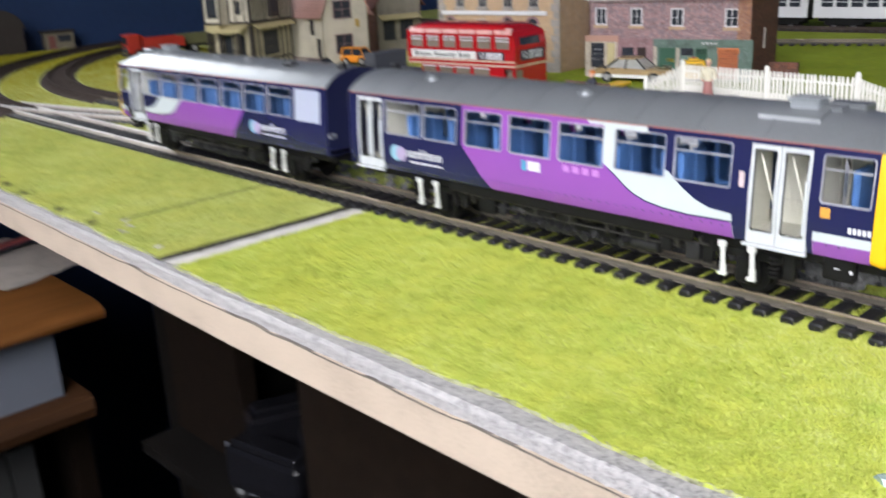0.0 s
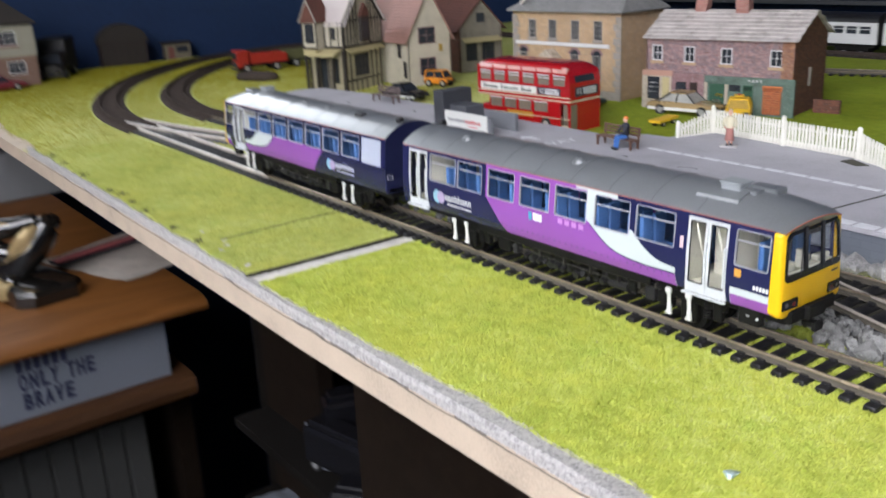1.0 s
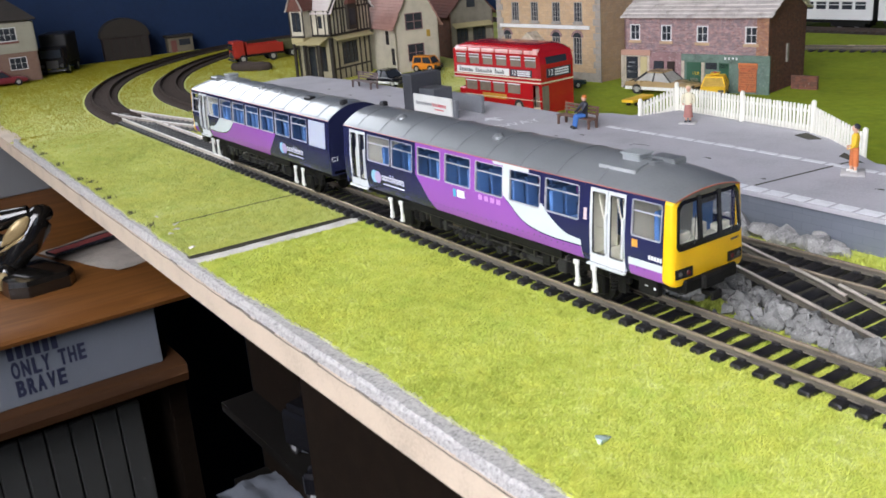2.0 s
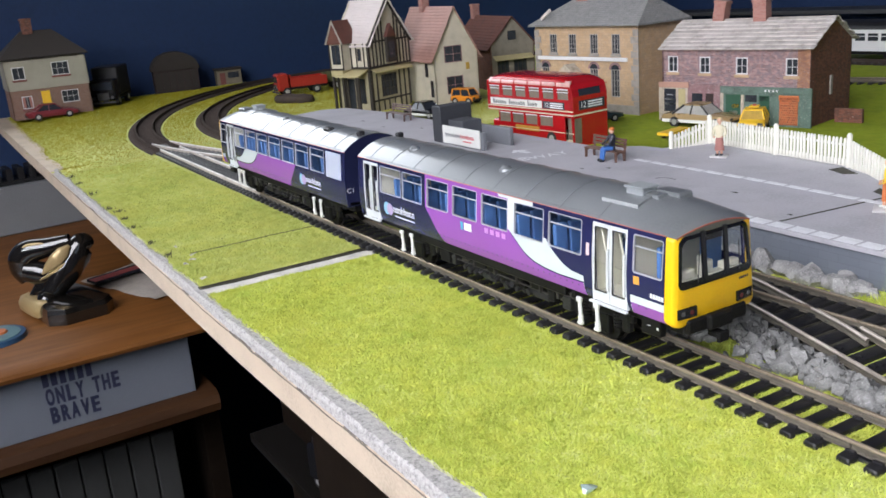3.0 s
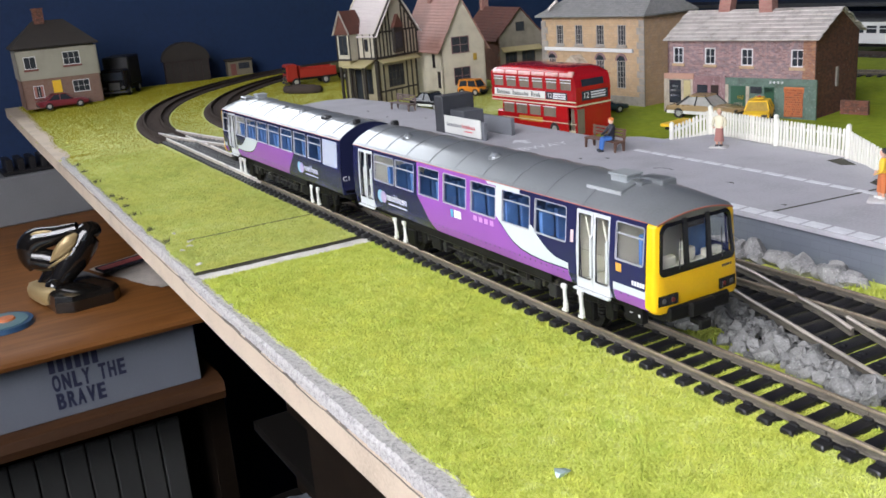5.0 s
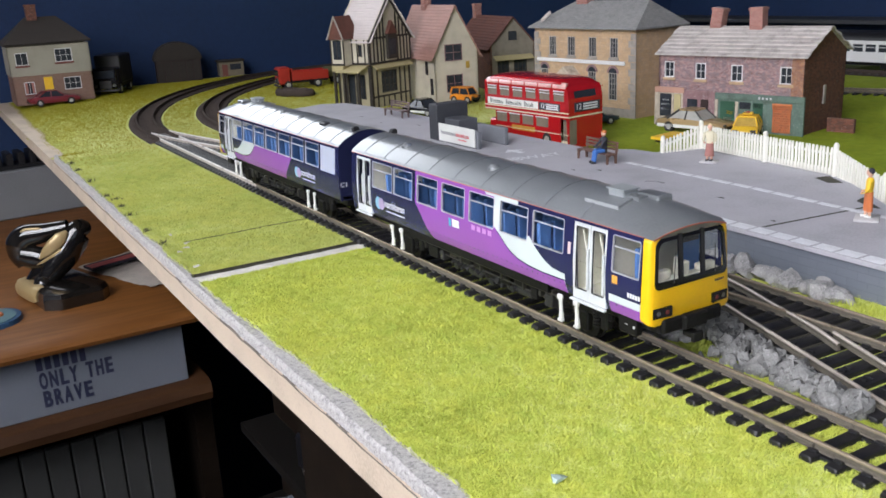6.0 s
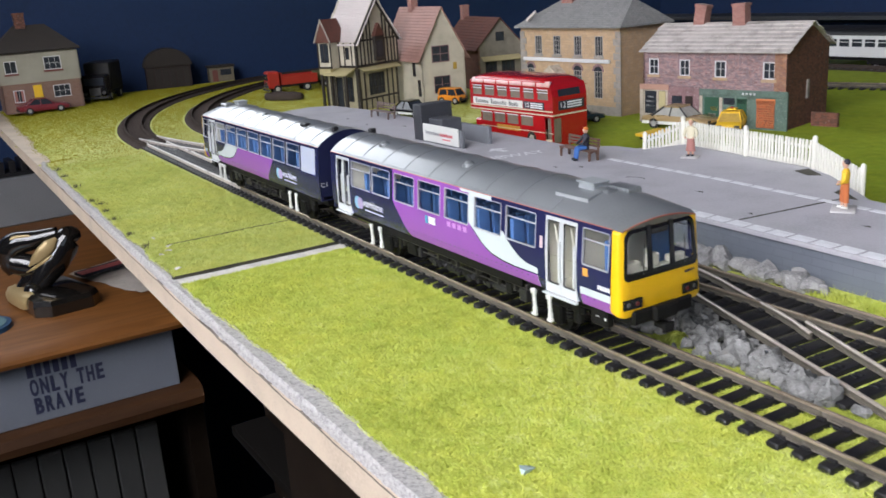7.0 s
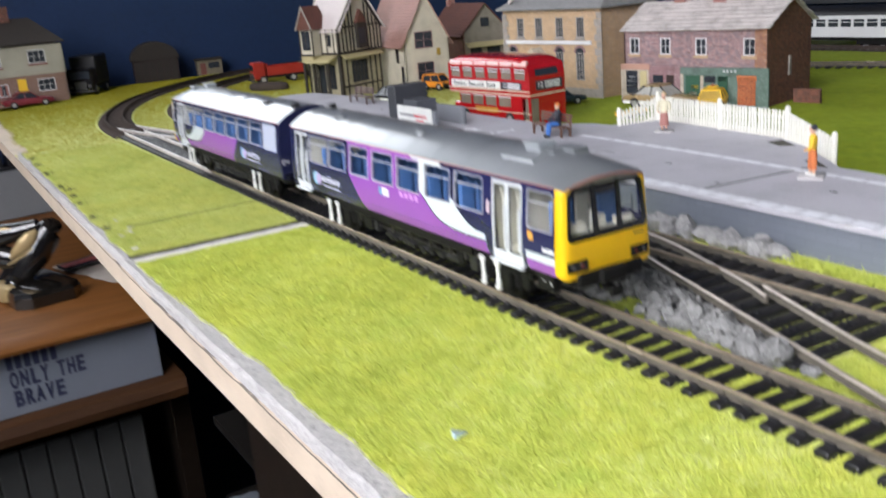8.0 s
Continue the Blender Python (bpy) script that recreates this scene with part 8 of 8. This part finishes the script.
box_ = thing("carton", "white carton greyed for shade, with bold dark lettering, on the shelf", "box", -590, -12, -217)
g = Geo()
g.box(-150, 0, -330, 0, 0, 57, bev=0.6)
part("body", g, M_shaded_boxcard, box_, "white card greyed for shade")
for word, y, z, wide in (("ONLY", -108.2, 31.4, 31.0), ("THE", -74.6, 31.8, 22.0), ("BRAVE", -103.0, 14.6, 40.0)):
    pitch = (wide + 1.4) / len(word)
    for k, sign in enumerate(word):
        lettering("letter", sign, 20.0, M_slogan, box_, pose(0.0004, (y + pitch * (k - (len(word) - 1) / 2)) * MM, z * MM, 90, 0, 90), width=pitch - 1.4, bold=0.03, strike=0.6)
for k in range(6):
    g = Geo()
    u = -124 + 7.0 * k
    g.box(0.0, 0.3, u, u + 4.9, 41.5, 55.0)
    part("brand_bar", g, M_slogan, box_, "dark bars of a brand name")

# glossy black abstract sculpture on a stepped base
sc = thing("sculpture", "glossy black abstract ornament on a dark base", "ornament", -705, -92, DZ, 12)
sc.matrix_basis = sc.matrix_basis @ Matrix.Scale(0.84, 4)


def sp(a, h, d=0.0):
    """Across, up and forward of the ornament."""
    a *= 0.8
    return (0.51 * a + 0.86 * d, 0.86 * a - 0.51 * d, h)


g = Geo()
g.loft([[(x * s, y * s, z) for x, y in ((-44, -30), (36, -34), (50, -20), (54, 24), (42, 36), (-40, 32), (-52, 0))] for s, z in ((1.0, 0), (1.0, 12), (0.94, 17), (0.80, 19))], 0, True, (True, True))
g.moved(Matrix.Translation((17, -5, 0)))
part("base", g, M_gloss, sc, "dark glossy stepped base", smooth=30)


def limb(pts, radii, mat, name, label=""):
    p = [Vector(q) for q in pts]
    k0 = np.arange(len(p))
    ks = np.linspace(0, len(p) - 1, 5 * len(p))
    fine = [Vector([float(np.interp(k, k0, [q[c] for q in p])) for c in range(3)]) for k in ks]
    for _ in range(4):
        fine = [fine[0]] + [(fine[i - 1] + 2 * fine[i] + fine[i + 1]) / 4 for i in range(1, len(fine) - 1)] + [fine[-1]]
    ra = [float(np.interp(k, k0, [q[0] for q in radii])) for k in ks]
    rb = [float(np.interp(k, k0, [q[1] for q in radii])) for k in ks]
    g = Geo()
    rings = []
    for k in range(len(fine)):
        d = (fine[min(k + 1, len(fine) - 1)] - fine[max(k - 1, 0)]).normalized()
        u = d.cross(Vector((0.86, -0.51, 0.0))).normalized()
        w = d.cross(u)
        rings.append([tuple(fine[k] + ra[k] * math.cos(t) * u + rb[k] * math.sin(t) * w) for t in [2 * math.pi * i / 16 for i in range(16)]])
    g.loft(rings, 0, True, (True, True))
    return part(name, g, mat, sc, label, smooth=60)


limb([sp(44, 66, 2), sp(40, 72, 4), sp(30, 63, 6), sp(14, 46, 10), sp(-2, 30, 14), sp(-14, 19, 17)], [(9, 9), (13, 12), (17, 14), (17, 14), (13, 12), (10, 10)], M_gloss, "curved_limb")
limb([sp(-40, 36, 0), sp(-46, 48, -2), sp(-45, 60, -2), sp(-34, 69, 0), sp(-8, 71, 2), sp(24, 76, 4)], [(9, 9), (13, 11), (15, 12), (14, 11), (11, 10), (8, 8)], M_gloss, "curved_limb")
limb([sp(-42, 48, 2), sp(-26, 44, 4), sp(-8, 40, 6), sp(8, 44, 6)], [(12, 10), (14, 10), (13, 10), (10, 8)], M_gloss, "curved_limb")
limb([sp(-30, 12, 0), sp(-22, 24, 4), sp(-10, 36, 6)], [(14, 12), (12, 10), (10, 8)], M_gloss, "curved_limb")
limb([sp(-16, 46, 19), sp(-6, 53, 22), sp(6, 61, 23), sp(16, 68, 22), sp(25, 74, 19)], [(1, 1), (5.2, 2.5), (7.6, 3), (7.0, 2.5), (2, 1)], M_goldpaint, "leaf_facet", "pale gold flat facet")
limb([sp(-22, 38, 14), sp(-8, 44, 19), sp(6, 50, 22), sp(16, 56, 22)], [(0.6, 0.6), (2.0, 1.4), (2.2, 1.4), (0.6, 0.6)], M_goldpaint, "leaf_facet", "thin gold edge")
limb([sp(-48, 66, 6), sp(-34, 78, 8), sp(-16, 78, 9), sp(-2, 76, 9)], [(0.6, 0.6), (1.8, 1.2), (1.8, 1.2), (0.6, 0.6)], M_goldpaint, "leaf_facet", "thin gold edge")
g = Geo()
g.ball(sp(-16, 17, 22), 11, 11, 11, 18, 12)
part("ball", g, M_gloss, sc, "round black ball", smooth=60)
g = Geo()
g.loft([[(x, y, z) for y, z in ((-41 + e, 3 + e), (-42 + e, 9 + e), (-41 + e, 15 - e), (-36, 20 - e), (-28, 21 - e), (-28, 3 + e))] for x, e in ((-30, 2.5), (-25, 0.6), (-14, 0.0), (15, 0.0), (26, 0.6), (31, 2.5))], 0, True, (True, True))
part("gold_side", g, M_goldpaint, sc, "pale gold rounded side of the base", smooth=40)

disc = thing("badge_disc", "round blue painted badge with an orange centre", "badge", -655, -160, DZ, 0, rx=0)
g = Geo()
g.cyl((0, 0, 0), (0, 0, 4), 27, 26, n=40)
part("disc", g, surface("blue_badge_enamel", (0.03, 0.08, 0.16), 0.3, var=0.2), disc, smooth=30)
g = Geo()
g.cyl((0, 0, 4), (0, 0, 4.6), 22, 22, n=40)
part("face", g, surface("teal_badge_face", (0.12, 0.22, 0.24), 0.35, var=0.3), disc, smooth=30)
g = Geo()
g.cyl((-2, 4, 4.6), (-2, 4, 6.2), 8, 7, n=20)
part("motif", g, M_rust, disc, "orange motif", smooth=30)
g = Geo()
nx, ny = 16, 14
cols = [[(x, y, 0.6 + 3.5 * max(0, noise.noise((x * 0.03, y * 0.04, 1.5))) + 1.6 * max(0, noise.noise((x * 0.09, y * 0.09, 4)))) for y in np.linspace(-45, 60, ny)] for x in np.linspace(-60, 70, nx)]
g.loft(cols, 0, False)
pp = part("paper_sheet", g, M_paper, None, "crumpled beige paper lying on the desk", at=pose(-0.735, -0.002, DZ * MM, 0, 0, 20), smooth=30)
pp["category"] = "paper"
mg = thing("leaflet", "folded leaflet with a red and pink strip", "leaflet", -761, -7, DZ + 5, 107)
g = Geo()
g.box(-55, 55, -9, 9, 0, 3.0, bev=0.3)
part("cover", g, M_ink, mg)
g = Geo()
g.box(-55, 55, -9, 4, 3.0, 3.3)
part("strip", g, M_magazine, mg, "red and pink printed strip")
sb = thing("storage_box", "pale grey storage box at the back of the desk", "box", -1065, -60, DZ, 4)
g = Geo()
g.box(-60, 0, -260, 150, 0, 62, bev=2)
part("body", g, surface("pale_grey_plastic_box", (0.19, 0.20, 0.21), 0.5, var=0.12, big=60, fine=2), sb)
rk = thing("rack", "black slotted rack on top of the grey box", "rack", -1100, -20, DZ + 62, 4)
for k in range(14):
    g = Geo()
    g.box(-18, 18, -80 + 14 * k, -72 + 14 * k, 0, 20, bev=1)
    part("slot", g, M_black, rk)
g = Geo()
g.box(-22, 22, -86, 116, 0, 5, bev=1)
part("tray", g, M_black, rk)

# cupboard under the board, its shade put into near-black colours
cup = thing("cupboard", "brown cupboard under the railway board, coloured near black for shade", "cupboard", -200, 0, FLOOR)


def at_cup(g):
    g.v = [(x + 200, y, z - FLOOR) for x, y, z in g.v]
    return g


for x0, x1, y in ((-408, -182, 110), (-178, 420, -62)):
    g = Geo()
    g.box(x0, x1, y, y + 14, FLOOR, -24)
    part("panel", at_cup(g), M_cupboard_shade if y < 0 else M_inside_shade, cup, smooth=0)
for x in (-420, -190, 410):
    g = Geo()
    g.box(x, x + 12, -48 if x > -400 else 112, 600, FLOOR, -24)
    part("side", at_cup(g), M_inside_shade, cup, smooth=0)
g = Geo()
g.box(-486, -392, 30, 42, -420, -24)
part("stile", at_cup(g), M_cupboard_shade, cup, "brown upright panel darkened for shade", smooth=0)
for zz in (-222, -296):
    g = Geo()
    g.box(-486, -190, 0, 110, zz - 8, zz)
    part("shelf", at_cup(g), M_inside_shade, cup, smooth=0)
for k, (x, y, L, H, rz) in enumerate([(-352, 24, 62, 34, 12), (-318, 40, 50, 46, -20), (-372, 46, 44, 48, 70), (-296, 8, 46, 22, 35), (-250, 10, 50, 30, -10)]):
    tin = thing("model_wagon", "small black wagon stored in the cupboard", "model wagon", x, y, -222, rz, "wagons in the cupboard")
    g = Geo()
    g.box(-L / 2, L / 2, -11, 11, 5, H, bev=2.5)
    g.box(-L / 2 + 4, L / 2 - 4, -8, 8, H - 1, H + 5, bev=2)
    part("body", g, M_gloss_black, tin)
    wheels(tin, (-L / 3, L / 3), 10, 5)
for x, y, w, d, h, rz, mt, lab in ((-402, 34, 30, 22, 12, -25, M_shaded_boxcard, "small pale carton stored in the cupboard"), (-372, 20, 16, 14, 7, 30, M_shaded_boxcard, "small grey carton stored in the cupboard")):
    wb = thing("small_carton", lab, "box", x, y, -222, rz, "cartons in the cupboard")
    g = Geo()
    g.box(-w / 2, w / 2, -d / 2, d / 2, 0, h, bev=0.8)
    part("body", g, mt, wb)
    g = Geo()
    g.box(-w / 2 - 0.4, w / 2 + 0.4, -d / 2 - 0.4, d / 2 + 0.4, h - 2.5, h + 0.6, bev=0.4)
    part("lid", g, mt, wb)
g = Geo()
g.loft([[(x, y, 2 + 9 * max(0, noise.noise((x * 0.03, y * 0.05, 2.5))) + 3 * noise.noise((x * 0.1, y * 0.1, 7))) for y in np.linspace(-24, 40, 14)] for x in np.linspace(-70, 60, 22)], 0, False)
pp2 = part("paper_sheet", g, M_shaded_boxcard, None, "crumpled pale wrapping paper greyed for shade in the cupboard", at=pose(-0.395, 0.0, -0.293), smooth=30)
pp2["category"] = "paper"
# black block fills the gap beside the cupboard, standing in for deep shade
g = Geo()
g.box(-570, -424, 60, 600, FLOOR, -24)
part("side", at_cup(g), M_inside_shade, cup, smooth=0)
# crossing beam below the board
g = Geo()
g.box(-1100, 410, -60, -40, -25, -17.0)
bm_ = part("beam", g, M_cupboard_shade, None, "batten under the baseboard, darkened for shade", kind="structure", smooth=0)
bm_["category"] = "batten"

# ---- small litter on the grass -------------------------------------------------------------------
foil = thing("foil_scrap", "scrap of crumpled silver foil on the grass", "litter", 31, -71, 0.4, 30)
g = chipped(2.0, 77, 0.5)
part("scrap", g, surface("crumpled_foil", (0.48, 0.62, 0.62), 0.25, metal=0.4, var=0.2, rel=0.3, fine=0.6), foil, smooth=15)
rl = np.random.default_rng(31)
for k, (x, dy) in enumerate([(-300, 2.0), (-345, 1.5), (-372, 2.2), (-396, 5.0), (-410, 1.0), (-470, 2.0), (-520, 1.5), (-555, 1.0), (-268, 1.2)]):
    tw = thing("moss_clump", "tiny dark green clump on the edge of the grass", "litter", x, mat_edge(x) + dy, 0.3, rl.uniform(0, 360), "clumps on the grass")
    g = Geo()
    for q in range(26):
        a, rr_ = rl.uniform(0, 6.28), abs(rl.normal(0, 1.3))
        cx, cy = rr_ * math.cos(a) * 1.6, rr_ * math.sin(a)
        b = rl.uniform(0, 6.28)
        g.cyl((cx, cy, 0), (cx + 0.8 * math.cos(b), cy + 0.8 * math.sin(b), rl.uniform(0.6, 2.2)), 0.28, 0.06, n=4)
    part("clump", g, M_olive, tw)
for k in range(5):
    x, y = rl.uniform(-290, -210), rl.uniform(-92, -80)
    tw = thing("paper_fleck", "pale torn fleck of backing paper on the grass", "litter", x, y, 0.8, rl.uniform(0, 360), "flecks on the grass")
    g = Geo()
    n_ = 9
    rr_ = [rl.uniform(0.5, 1.2) for _ in range(n_)]
    for z0 in (0.0,):
        g.loft([[(2.0 * rr_[i] * math.cos(6.283 * i / n_), 0.7 * rr_[i] * math.sin(6.283 * i / n_), z0 + dz + 0.5 * math.sin(i * 1.7 + k)) for i in range(n_)] for dz in (0.0, 0.25)], 0, True, (True, True))
    part("fleck", g, M_seam, tw)

# bright tufts at the foot of the platform wall
r5 = np.random.default_rng(9)
g = Geo()
for k in range(2600):
    x, y = r5.uniform(-6, 120), r5.normal(92.5, 2.6)
    y = min(max(y, 85.0), 97.0)
    h, a = r5.uniform(1.0, 3.4), r5.uniform(0, 6.28)
    w = 0.28
    lx, ly = r5.normal(0, 0.7, 2) * h * 0.6
    g.add([(x - w * math.cos(a), y - w * math.sin(a), -0.3), (x + w * math.cos(a), y + w * math.sin(a), -0.3), (x + lx, y + ly, h)], [(0, 1, 2)])
tf = part("grass_tufts", g, M_grass, None, "bright loose grass tufts along the platform wall", smooth=0, kind="stuff")
tf["category"] = "grass"
